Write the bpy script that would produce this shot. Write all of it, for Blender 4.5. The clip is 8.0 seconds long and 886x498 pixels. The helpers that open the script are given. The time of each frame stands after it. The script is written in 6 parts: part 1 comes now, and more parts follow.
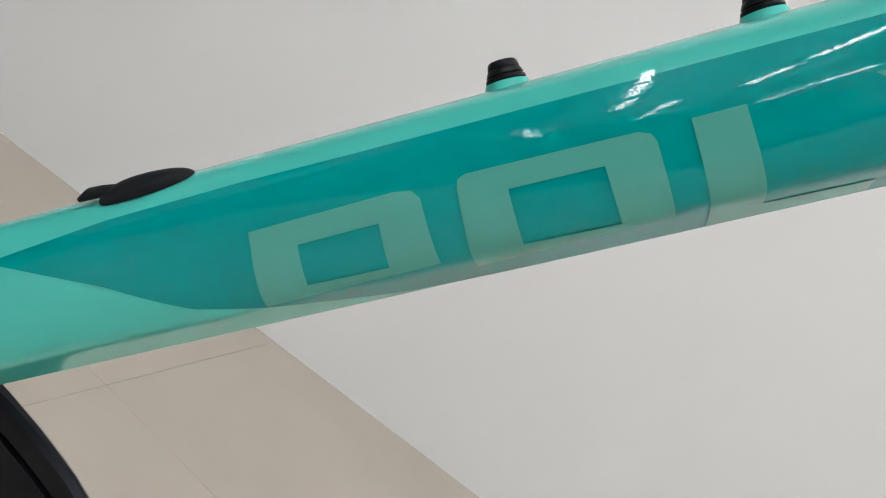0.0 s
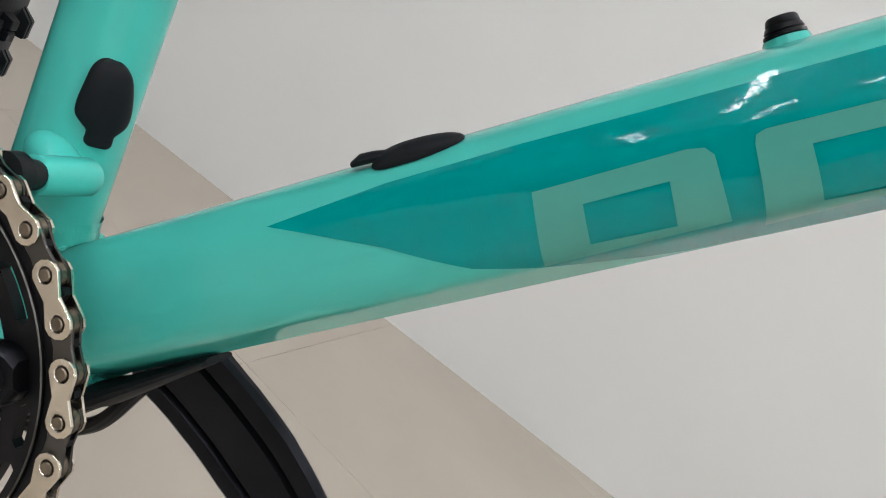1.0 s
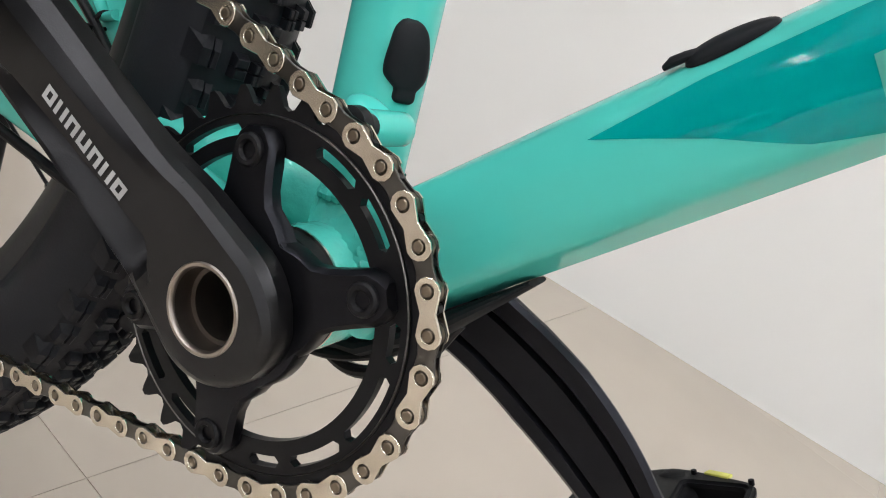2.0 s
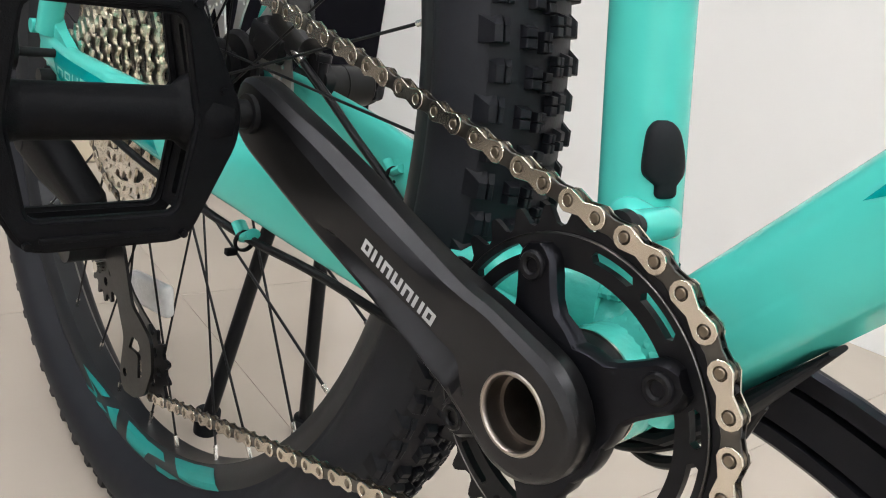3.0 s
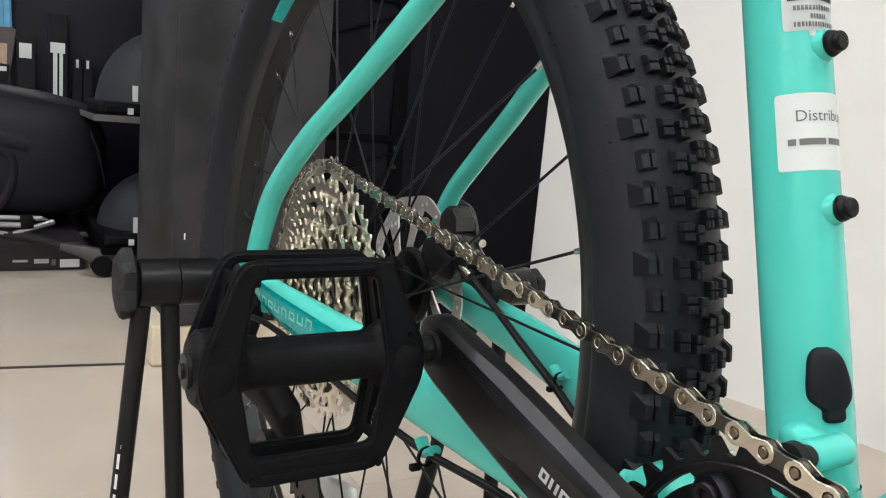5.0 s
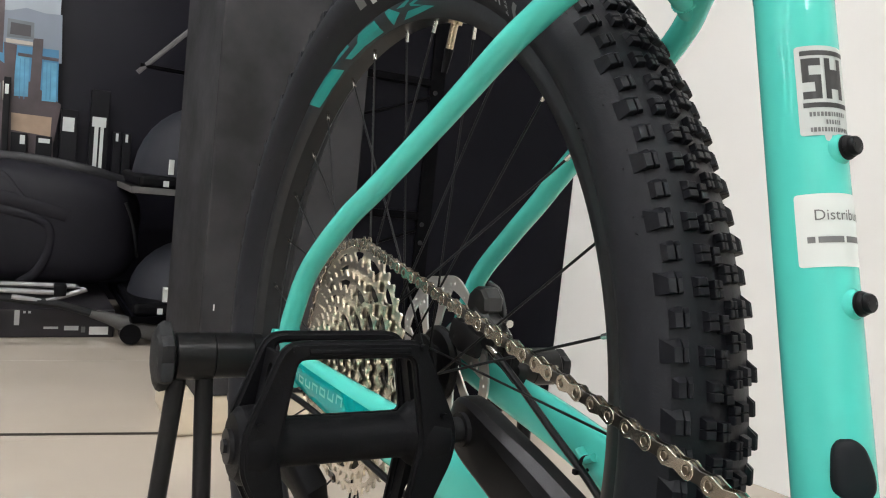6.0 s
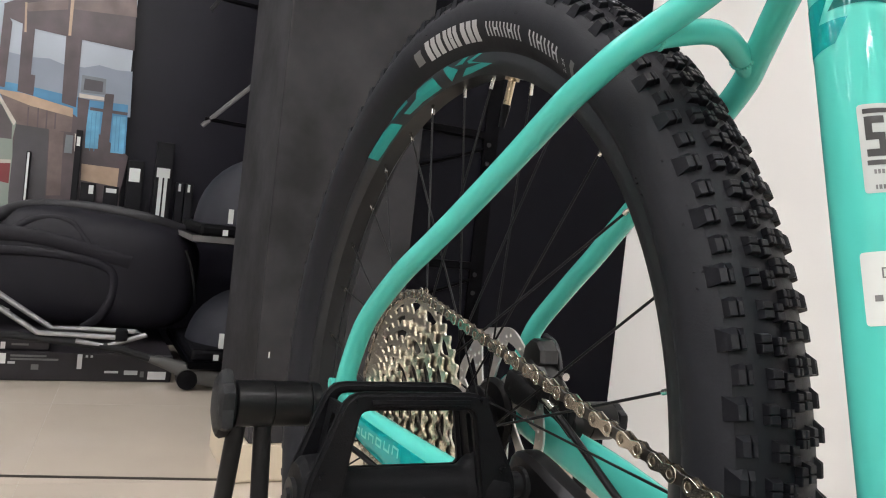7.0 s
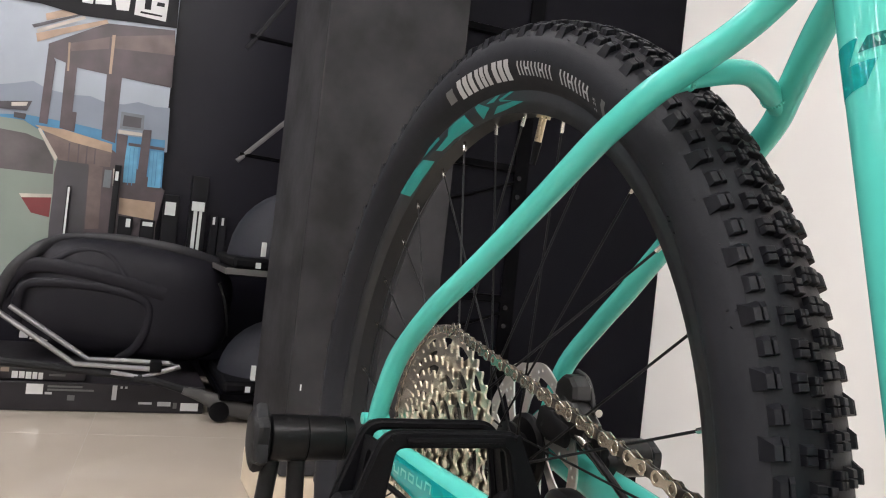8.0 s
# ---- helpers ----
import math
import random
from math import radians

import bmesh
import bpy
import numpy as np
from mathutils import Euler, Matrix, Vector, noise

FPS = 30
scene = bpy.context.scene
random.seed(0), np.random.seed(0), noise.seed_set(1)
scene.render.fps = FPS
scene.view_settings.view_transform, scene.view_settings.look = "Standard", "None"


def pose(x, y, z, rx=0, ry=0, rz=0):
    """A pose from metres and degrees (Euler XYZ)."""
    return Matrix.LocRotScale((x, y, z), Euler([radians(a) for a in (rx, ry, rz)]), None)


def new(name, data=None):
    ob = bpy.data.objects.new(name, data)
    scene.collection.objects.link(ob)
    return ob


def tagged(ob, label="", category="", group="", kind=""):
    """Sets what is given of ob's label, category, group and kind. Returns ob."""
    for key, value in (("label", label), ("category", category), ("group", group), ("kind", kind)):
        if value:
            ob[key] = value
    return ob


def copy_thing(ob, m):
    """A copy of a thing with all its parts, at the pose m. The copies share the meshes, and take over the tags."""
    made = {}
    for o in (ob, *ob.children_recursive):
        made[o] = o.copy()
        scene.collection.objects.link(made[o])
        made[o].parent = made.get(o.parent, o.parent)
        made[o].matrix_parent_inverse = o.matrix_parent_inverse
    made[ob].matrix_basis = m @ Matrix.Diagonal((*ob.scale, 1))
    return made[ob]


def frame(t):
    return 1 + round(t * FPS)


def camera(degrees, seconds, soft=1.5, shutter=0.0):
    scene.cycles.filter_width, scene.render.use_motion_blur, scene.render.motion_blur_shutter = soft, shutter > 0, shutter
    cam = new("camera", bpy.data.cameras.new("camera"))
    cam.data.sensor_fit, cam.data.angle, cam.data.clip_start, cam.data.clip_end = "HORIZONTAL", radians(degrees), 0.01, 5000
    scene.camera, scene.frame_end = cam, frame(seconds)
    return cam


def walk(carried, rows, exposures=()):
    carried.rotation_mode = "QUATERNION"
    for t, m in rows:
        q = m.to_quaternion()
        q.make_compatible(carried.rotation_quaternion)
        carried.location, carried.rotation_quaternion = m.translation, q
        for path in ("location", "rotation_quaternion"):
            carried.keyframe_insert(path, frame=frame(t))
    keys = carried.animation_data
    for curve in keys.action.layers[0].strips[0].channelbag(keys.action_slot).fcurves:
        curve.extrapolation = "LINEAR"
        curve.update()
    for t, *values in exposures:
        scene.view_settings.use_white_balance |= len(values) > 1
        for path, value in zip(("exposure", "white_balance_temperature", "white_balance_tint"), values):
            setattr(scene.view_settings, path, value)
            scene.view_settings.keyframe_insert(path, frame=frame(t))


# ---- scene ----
cam = camera(58.9, 8.0, soft=1.1)
PATH = [
    (0.0, 0.1691, -0.1986, 0.5353, 78.75, -38.81, 13.67),
    (0.5, 0.1548, -0.2013, 0.5194, 76.30, -38.71, 16.70),
    (1.0, 0.1396, -0.2116, 0.5025, 72.84, -37.02, 21.82),
    (1.5, 0.1222, -0.2312, 0.4741, 69.55, -33.40, 25.60),
    (2.0, 0.1249, -0.2406, 0.4625, 67.03, -26.55, 32.73),
    (2.2, 0.1253, -0.2465, 0.4618, 66.75, -22.81, 36.16),
    (3.3, 0.1391, -0.2625, 0.4756, 71.00, -8.46, 52.43),
    (3.5, 0.1413, -0.2665, 0.4791, 72.45, -7.41, 54.09),
    (4.0, 0.1430, -0.2754, 0.4837, 75.64, -6.19, 57.18),
    (4.5, 0.1465, -0.2800, 0.4887, 78.05, -5.93, 58.60),
    (4.7, 0.1479, -0.2787, 0.4959, 78.71, -5.32, 58.89),
    (5.8, 0.1562, -0.2901, 0.5102, 84.18, -5.93, 60.63),
    (6.0, 0.1600, -0.2930, 0.5111, 85.08, -5.98, 61.19),
    (6.5, 0.1617, -0.2985, 0.5129, 86.94, -6.40, 62.90),
    (7.0, 0.1633, -0.3001, 0.5130, 88.27, -6.25, 64.93),
    (7.5, 0.1670, -0.3031, 0.5150, 89.44, -6.31, 66.28),
    (8.0, 0.1679, -0.3049, 0.5163, 90.33, -6.21, 67.10),
]
EXPOSURES = [(0.0, -0.32, 6330, 11), (1.0, -0.32, 6330, 11), (2.0, 0.04, 6400, 12), (3.5, 0.25, 6450, 12), (6.0, 0.25, 6600, 11), (7.0, 0.26, 6680, 14), (8.0, 0.27, 6720, 16)]
walk(cam, [(t, pose(x, y, z, rx, ry, rz)) for t, x, y, z, rx, ry, rz in PATH], EXPOSURES)

# ---- world and light ----
world = bpy.data.worlds.new("shop_air")
scene.world = world
world.use_nodes = True
world.node_tree.nodes["Background"].inputs[0].default_value = (0.98, 0.99, 1.0, 1)
world.node_tree.nodes["Background"].inputs[1].default_value = 0.02
LAMP_POWER = 62.0

# ---- plan numbers (metres) ----
BB = Vector((0, 0, 0.335))
AXLE = Vector((-0.439, 0, 0.3496))
FLOOR = -0.0145
CEIL = 2.75
PITCH = 0.0127
RING_R = 32 * PITCH / (2 * math.pi)
BIG_R = 51 * PITCH / (2 * math.pi)
RISE = radians(7.05)
RING_Y = -0.0515
CRANK_TILT = radians(160.8)


# ---- materials ----
def mat(name, base, rough=0.5, metal=0.0, coat=0.0, vary=0.06, scale=30.0, bump=0.0, bump_scale=400.0, rough_vary=0.1, spec=0.5, coat_ior=1.36, stain=1.0):
    m = bpy.data.materials.new(name)
    m.use_nodes = True
    nt = m.node_tree
    b = nt.nodes["Principled BSDF"]
    b.inputs["Metallic"].default_value = metal
    b.inputs["Coat Weight"].default_value = coat
    b.inputs["Coat Roughness"].default_value = 0.03
    b.inputs["Coat IOR"].default_value = coat_ior
    b.inputs["Specular IOR Level"].default_value = spec
    tc = nt.nodes.new("ShaderNodeTexCoord")
    big = nt.nodes.new("ShaderNodeTexNoise")
    big.inputs["Scale"].default_value = scale
    big.inputs["Detail"].default_value = 5
    nt.links.new(tc.outputs["Object"], big.inputs["Vector"])
    mix = nt.nodes.new("ShaderNodeMix")
    mix.data_type = "RGBA"
    lo = [max(0, c * (1 - vary)) for c in base]
    hi = [min(1, c * (1 + vary)) for c in base]
    mix.inputs["A"].default_value = (*lo, 1)
    mix.inputs["B"].default_value = (*hi, 1)
    blot = nt.nodes.new("ShaderNodeMapRange")
    blot.inputs["From Min"].default_value = 0.5 - 0.5 / stain
    blot.inputs["From Max"].default_value = 0.5 + 0.5 / stain
    nt.links.new(big.outputs["Fac"], blot.inputs["Value"])
    nt.links.new(blot.outputs["Result"], mix.inputs["Factor"])
    nt.links.new(mix.outputs["Result"], b.inputs["Base Color"])
    rng = nt.nodes.new("ShaderNodeMapRange")
    rng.inputs["To Min"].default_value = max(0.02, rough * (1 - rough_vary))
    rng.inputs["To Max"].default_value = min(1, rough * (1 + rough_vary))
    fine = nt.nodes.new("ShaderNodeTexNoise")
    fine.inputs["Scale"].default_value = scale * 7
    fine.inputs["Detail"].default_value = 3
    nt.links.new(tc.outputs["Object"], fine.inputs["Vector"])
    nt.links.new(fine.outputs["Fac"], rng.inputs["Value"])
    nt.links.new(rng.outputs["Result"], b.inputs["Roughness"])
    if bump:
        grain = nt.nodes.new("ShaderNodeTexNoise")
        grain.inputs["Scale"].default_value = bump_scale
        grain.inputs["Detail"].default_value = 4
        nt.links.new(tc.outputs["Object"], grain.inputs["Vector"])
        bp = nt.nodes.new("ShaderNodeBump")
        bp.inputs["Strength"].default_value = bump
        bp.inputs["Distance"].default_value = 0.001
        nt.links.new(grain.outputs["Fac"], bp.inputs["Height"])
        nt.links.new(bp.outputs["Normal"], b.inputs["Normal"])
        nt.links.new(bp.outputs["Normal"], b.inputs["Coat Normal"])
    return m


def glow(name, colour, strength):
    m = bpy.data.materials.new(name)
    m.use_nodes = True
    b = m.node_tree.nodes["Principled BSDF"]
    b.inputs["Base Color"].default_value = (0.8, 0.8, 0.8, 1)
    b.inputs["Emission Color"].default_value = (*colour, 1)
    b.inputs["Emission Strength"].default_value = strength
    return m


M_MINT = mat("mint_paint", (0.074, 0.530, 0.456), 0.40, coat=1.0, vary=0.02, scale=6, bump=0.022, bump_scale=420, rough_vary=0.05, spec=0.04)
M_WELD = mat("mint_weld", (0.072, 0.530, 0.446), 0.25, coat=1.0, vary=0.03, scale=40, bump=0.75, bump_scale=150, spec=0.1, coat_ior=1.5)
M_TEAL = mat("teal_decal", (0.0, 0.272, 0.262), 0.40, coat=1.0, vary=0.03, scale=9, bump=0.022, bump_scale=420, spec=0.0)
M_TEALDARK = mat("dark_teal_decal", (0.0, 0.105, 0.095), 0.40, coat=1.0, vary=0.03, scale=9, bump=0.022, bump_scale=420, spec=0.0)
M_PALE = mat("pale_decal", (0.084, 0.355, 0.300), 0.40, coat=1.0, vary=0.03, scale=9, bump=0.022, bump_scale=420, spec=0.0)
M_BLACK = mat("satin_black", (0.010, 0.010, 0.011), 0.40, vary=0.12, scale=60, bump=0.05, bump_scale=900, spec=0.16)
# the crank's own finish again, with shade put into a darker base
M_CRANK_SHADED = mat("shaded_anodised_crank", (0.017, 0.0175, 0.021), 0.30, metal=0.9, vary=0.12, scale=50, bump=0.04, bump_scale=1800, spec=0.2)
M_SLEEVE = mat("gloss_black_sleeve", (0.0035, 0.0035, 0.004), 0.30, vary=0.15, scale=60, bump=0.03, bump_scale=700, spec=0.25)
M_CRANK = mat("anodised_crank", (0.034, 0.0335, 0.0355), 0.29, metal=0.9, vary=0.1, scale=50, bump=0.05, bump_scale=1800, spec=0.25)
M_RING = mat("black_chainring", (0.007, 0.007, 0.008), 0.36, metal=0.15, vary=0.1, scale=80, bump=0.03, spec=0.16)
M_PLASTIC = mat("black_plastic", (0.0038, 0.0039, 0.0048), 0.50, vary=0.12, scale=60, bump=0.18, bump_scale=1500, spec=0.09)
M_RUBBER = mat("tyre_rubber", (0.0062, 0.0067, 0.0092), 0.48, vary=0.22, scale=22, bump=0.10, bump_scale=700, spec=0.20)
M_SIDEWALL = mat("tyre_sidewall", (0.0150, 0.0156, 0.0188), 0.56, vary=0.18, scale=14, bump=0.10, bump_scale=900, spec=0.14)
M_PLUG = mat("rubber_plug", (0.010, 0.011, 0.013), 0.6, vary=0.1, scale=70, bump=0.06, spec=0.14)
M_RIM = mat("black_rim", (0.019, 0.020, 0.022), 0.32, metal=0.15, vary=0.1, scale=25, bump=0.05, spec=0.28)
M_NICKEL = mat("nickel_plate", (0.66, 0.60, 0.51), 0.24, metal=1.0, vary=0.06, scale=120, bump=0.015, bump_scale=700)
M_DARKSTEEL = mat("dark_steel", (0.10, 0.095, 0.088), 0.33, metal=1.0, vary=0.2, scale=150, bump=0.08)
M_RIVET = mat("rivet_steel", (0.20, 0.165, 0.125), 0.36, metal=1.0, vary=0.2, scale=200)
M_STEEL = mat("bright_steel", (0.66, 0.64, 0.60), 0.22, metal=1.0, vary=0.08, scale=90)
M_BORE = mat("bore_steel", (0.17, 0.145, 0.125), 0.42, metal=1.0, vary=0.2, scale=120, bump=0.05)
M_BRONZE = mat("machined_alloy", (0.34, 0.30, 0.27), 0.32, metal=1.0, vary=0.1, scale=120)
M_COG = mat("cassette_steel", (0.78, 0.72, 0.62), 0.28, metal=1.0, vary=0.12, scale=140, bump=0.04)
M_BRASS = mat("brass", (0.55, 0.44, 0.30), 0.28, metal=1.0, vary=0.1, scale=100)
M_CABLE = mat("cable_housing", (0.007, 0.007, 0.008), 0.38, vary=0.1, scale=80, spec=0.16)
M_STICKER = mat("white_sticker", (0.64, 0.67, 0.65), 0.45, vary=0.03, scale=40)
M_FOIL = mat("grey_foil_sticker", (0.46, 0.49, 0.475), 0.40, vary=0.04, scale=40)
M_INK = mat("black_ink", (0.02, 0.02, 0.02), 0.5, vary=0.1)
M_SOFTINK = mat("soft_black_ink", (0.13, 0.13, 0.13), 0.5, vary=0.1)
M_GREYINK = mat("grey_print", (0.42, 0.42, 0.43), 0.5, vary=0.06)
M_WHITEINK = mat("white_print", (0.70, 0.70, 0.70), 0.5, vary=0.04)
M_FAINT = mat("faint_print", (0.11, 0.11, 0.11), 0.5, vary=0.1)
M_WALL = mat("white_wall_paint", (0.83, 0.825, 0.805), 0.85, vary=0.02, scale=3, bump=0.12, bump_scale=160)
M_CEIL = mat("ceiling_board", (0.78, 0.78, 0.77), 0.9, vary=0.02, scale=3)
M_GREYPANEL = mat("charcoal_cladding", (0.027, 0.0265, 0.0285), 0.62, vary=0.42, scale=7.0, bump=0.2, bump_scale=90, spec=0.14, stain=3.2)
M_DARKPANEL = mat("black_board", (0.0040, 0.0040, 0.0062), 0.36, vary=0.15, scale=5, bump=0.03, bump_scale=200, spec=0.06)
M_POST = mat("matt_black_steel", (0.0015, 0.0015, 0.0020), 0.5, vary=0.15, scale=20, spec=0.03)
# lighter copy of the black board; the poster's glare is put into its base
M_BACKBOARD = mat("glare_lifted_black_board", (0.0085, 0.0080, 0.0130), 0.40, vary=0.2, scale=4, bump=0.05, bump_scale=200, spec=0.2)
M_CREAM = mat("cream_plinth", (0.58, 0.50, 0.38), 0.55, vary=0.12, scale=12, bump=0.1)
M_GROUT = mat("tile_joint", (0.475, 0.420, 0.354), 0.6, vary=0.12, scale=20)
M_TILE = mat("polished_tile", (0.490, 0.430, 0.362), 0.060, vary=0.07, scale=3.2, bump=0.010, bump_scale=30, rough_vary=0.3, stain=1.8)
M_STRIP = mat("joint_strip", (0.030, 0.024, 0.020), 0.6, vary=0.2, scale=30, spec=0.2)
M_KNOB = mat("dark_grey_plastic", (0.017, 0.0175, 0.019), 0.6, vary=0.15, scale=40, bump=0.2, bump_scale=900, spec=0.16)
M_ALU = mat("aluminium", (0.34, 0.34, 0.35), 0.46, metal=1.0, vary=0.06, scale=60)
M_BOXPLASTIC = mat("textured_black_plastic", (0.0112, 0.0108, 0.0146), 0.48, vary=0.15, scale=18, bump=0.2, bump_scale=350, spec=0.18)
M_CARTON = mat("black_carton", (0.009, 0.009, 0.011), 0.45, vary=0.2, scale=10, spec=0.16)


# ---- mesh helpers ----
def link(name, mesh, material, parent=None, label=""):
    ob = new(name, mesh)
    if material and not mesh.materials:
        mesh.materials.append(material)
    if parent:
        ob.parent = parent
    return tagged(ob, label)


def part(name, bm, material, parent=None, label="", smooth=True, angle=35):
    bmesh.ops.recalc_face_normals(bm, faces=bm.faces)
    for f in bm.faces:
        f.smooth = smooth
    if smooth:
        lim = radians(angle)
        for e in bm.edges:
            if len(e.link_faces) == 2 and e.calc_face_angle(0) > lim:
                e.smooth = False
    me = bpy.data.meshes.new(name)
    bm.to_mesh(me)
    bm.free()
    return link(name, me, material, parent, label)


def thing(name, label, category, group="", kind="", at=(0, 0, 0)):
    ob = new(name)
    ob.location = at
    ob.empty_display_size = 0.05
    return tagged(ob, label, category, group, kind)


def box(bm, lo, hi, bevel=0.0, m=None, segs=2):
    lo, hi = Vector(lo), Vector(hi)
    r = bmesh.ops.create_cube(bm, size=1)
    vs = r["verts"]
    bmesh.ops.scale(bm, vec=hi - lo, verts=vs)
    bmesh.ops.translate(bm, vec=(lo + hi) / 2, verts=vs)
    if bevel:
        es = list({e for v in vs for e in v.link_edges})
        out = bmesh.ops.bevel(bm, geom=es, offset=bevel, segments=segs, affect="EDGES", profile=0.5)
        vs = list({v for f in out["faces"] for v in f.verts} | {v for v in vs if v.is_valid})
    if m is not None:
        bmesh.ops.transform(bm, matrix=m, verts=vs)
    return vs


def boxes(*specs, bevel=0.0, m=None):
    bm = bmesh.new()
    for lo, hi in specs:
        box(bm, lo, hi, bevel, m)
    return bm


def frames_along(pts, ref):
    out = []
    for i, p in enumerate(pts):
        a, b = pts[max(i - 1, 0)], pts[min(i + 1, len(pts) - 1)]
        t = (b - a).normalized()
        s = t.cross(ref)
        s = s.normalized() if s.length > 1e-6 else t.orthogonal().normalized()
        out.append((t, s, s.cross(t).normalized()))
    return out


def smooth_path(ctrl, n):
    """Catmull-Rom through control points, each (x, y, z, ...extras)."""
    c = [np.array(p, float) for p in ctrl]
    c = [2 * c[0] - c[1]] + c + [2 * c[-1] - c[-2]]
    out = []
    for i in range(1, len(c) - 2):
        for k in range(n):
            t = k / n
            out.append(0.5 * (2 * c[i] + (c[i + 1] - c[i - 1]) * t + (2 * c[i - 1] - 5 * c[i] + 4 * c[i + 1] - c[i + 2]) * t * t
                              + (3 * c[i] - c[i - 1] - 3 * c[i + 1] + c[i + 2]) * t ** 3))
    out.append(c[-2])
    return out


def sweep(bm, pts, radii, segs=16, ref=(0, 1, 0), caps=True, power=2.0, closed=False):
    """A tube along pts; radii: (across ref's plane normal, along ref) for each point; power > 2 squares the section."""
    pts = [Vector(p[:3]) for p in pts]
    ref = Vector(ref)
    rings = []
    fr = frames_along(pts, ref)
    for i, (p, (t, s, u)) in enumerate(zip(pts, fr)):
        ra, rb = radii[i] if isinstance(radii, list) else radii
        ring = []
        for k in range(segs):
            a = 2 * math.pi * k / segs
            ca, sa = math.cos(a), math.sin(a)
            x = ra * math.copysign(abs(ca) ** (2 / power), ca)
            y = rb * math.copysign(abs(sa) ** (2 / power), sa)
            ring.append(bm.verts.new(p + s * x + u * y))
        rings.append(ring)
    n = len(rings)
    for i in range(n if closed else n - 1):
        r0, r1 = rings[i], rings[(i + 1) % n]
        for k in range(segs):
            bm.faces.new((r0[k], r0[(k + 1) % segs], r1[(k + 1) % segs], r1[k]))
    if caps and not closed:
        bm.faces.new(rings[0])
        bm.faces.new(rings[-1])
    return rings


def rod(bm, a, b, r, segs=12, r2=None):
    a, b = Vector(a), Vector(b)
    t = (b - a).normalized()
    ref = Vector((0, 1, 0)) if abs(t.y) < 0.9 else Vector((1, 0, 0))
    sweep(bm, [a, b], [(r, r), (r2 or r, r2 or r)], segs, ref)


def lathe(bm, profile, centre, segs=64, close=True):
    """Turns (y, r) pairs round the line through centre along y."""
    c = Vector(centre)
    rings = []
    for k in range(segs):
        a = 2 * math.pi * k / segs
        rings.append([bm.verts.new((c.x + r * math.cos(a), c.y + y, c.z + r * math.sin(a))) for y, r in profile])
    n = len(profile)
    for k in range(segs):
        r0, r1 = rings[k], rings[(k + 1) % segs]
        for i in range(n if close else n - 1):
            j = (i + 1) % n
            bm.faces.new((r0[i], r0[j], r1[j], r1[i]))
    return rings


def prism(bm, outline, holes=(), depth=0.002, m=None, bevel=0.0):
    """A flat plate with holes: outlines in (a, b), thickness from -depth/2 to depth/2 along c; m places (a, b, c)."""
    m = m or Matrix()
    made = []
    sides = []
    for c in (-depth / 2, depth / 2):
        edges = []
        loops = []
        for loop in (outline, *holes):
            vs = [bm.verts.new(m @ Vector((a, b, c))) for a, b in loop]
            loops.append(vs)
            made += vs
            edges += [bm.edges.new((vs[i], vs[(i + 1) % len(vs)])) for i in range(len(vs))]
        bmesh.ops.triangle_fill(bm, edges=edges, use_beauty=True, use_dissolve=False)
        sides.append(loops)
    for l0, l1 in zip(*sides):
        n = len(l0)
        for i in range(n):
            bm.faces.new((l0[i], l0[(i + 1) % n], l1[(i + 1) % n], l1[i]))
    return made


# (a, b, c) -> (x, -c outwards, z): a plate that stands in the plane of the bicycle
def upright(origin):
    o = Vector(origin)
    return Matrix(((1, 0, 0, o.x), (0, 0, 1, o.y), (0, 1, 0, o.z), (0, 0, 0, 1)))


def circle(r, n=32, cx=0.0, cy=0.0, a0=0.0):
    return [(cx + r * math.cos(a0 + 2 * math.pi * i / n), cy + r * math.sin(a0 + 2 * math.pi * i / n)) for i in range(n)]


def arc_slot(r0, r1, a0, a1, n=8):
    """A rounded slot on a ring, angles in degrees."""
    a0, a1 = radians(a0), radians(a1)
    mid, half = (r0 + r1) / 2, (r1 - r0) / 2
    pts = [(r1 * math.cos(a0 + (a1 - a0) * i / n), r1 * math.sin(a0 + (a1 - a0) * i / n)) for i in range(n + 1)]
    ex = [(mid * math.cos(a1) - half * 0.7 * math.sin(a1), mid * math.sin(a1) + half * 0.7 * math.cos(a1))]
    back = [(r0 * math.cos(a1 + (a0 - a1) * i / n), r0 * math.sin(a1 + (a0 - a1) * i / n)) for i in range(n + 1)]
    ex2 = [(mid * math.cos(a0) + half * 0.7 * math.sin(a0), mid * math.sin(a0) - half * 0.7 * math.cos(a0))]
    return pts + ex + back + ex2


def round_poly(pts, r, n=4):
    """Corners of a polygon rounded off."""
    out = []
    k = len(pts)
    for i in range(k):
        p, a, b = Vector(pts[i]), Vector(pts[i - 1]), Vector(pts[(i + 1) % k])
        d1, d2 = (a - p), (b - p)
        q = min(r, d1.length * 0.45, d2.length * 0.45)
        s, e = p + d1.normalized() * q, p + d2.normalized() * q
        for j in range(n + 1):
            t = j / n
            out.append(tuple((1 - t) ** 2 * s + 2 * t * (1 - t) * p + t * t * e))
    return out


def gear(teeth, root, tip, width=0.5):
    pts = []
    for i in range(teeth):
        a = 2 * math.pi * i / teeth
        st = 2 * math.pi / teeth
        for f, r in ((-0.5, root), (-0.32, root + 0.15 * (tip - root)), (-0.16, root + 0.75 * (tip - root)), (-0.07, tip), (0.07, tip), (0.16, root + 0.75 * (tip - root)), (0.32, root + 0.15 * (tip - root))):
            pts.append((r * math.cos(a + f * st), r * math.sin(a + f * st)))
    return pts


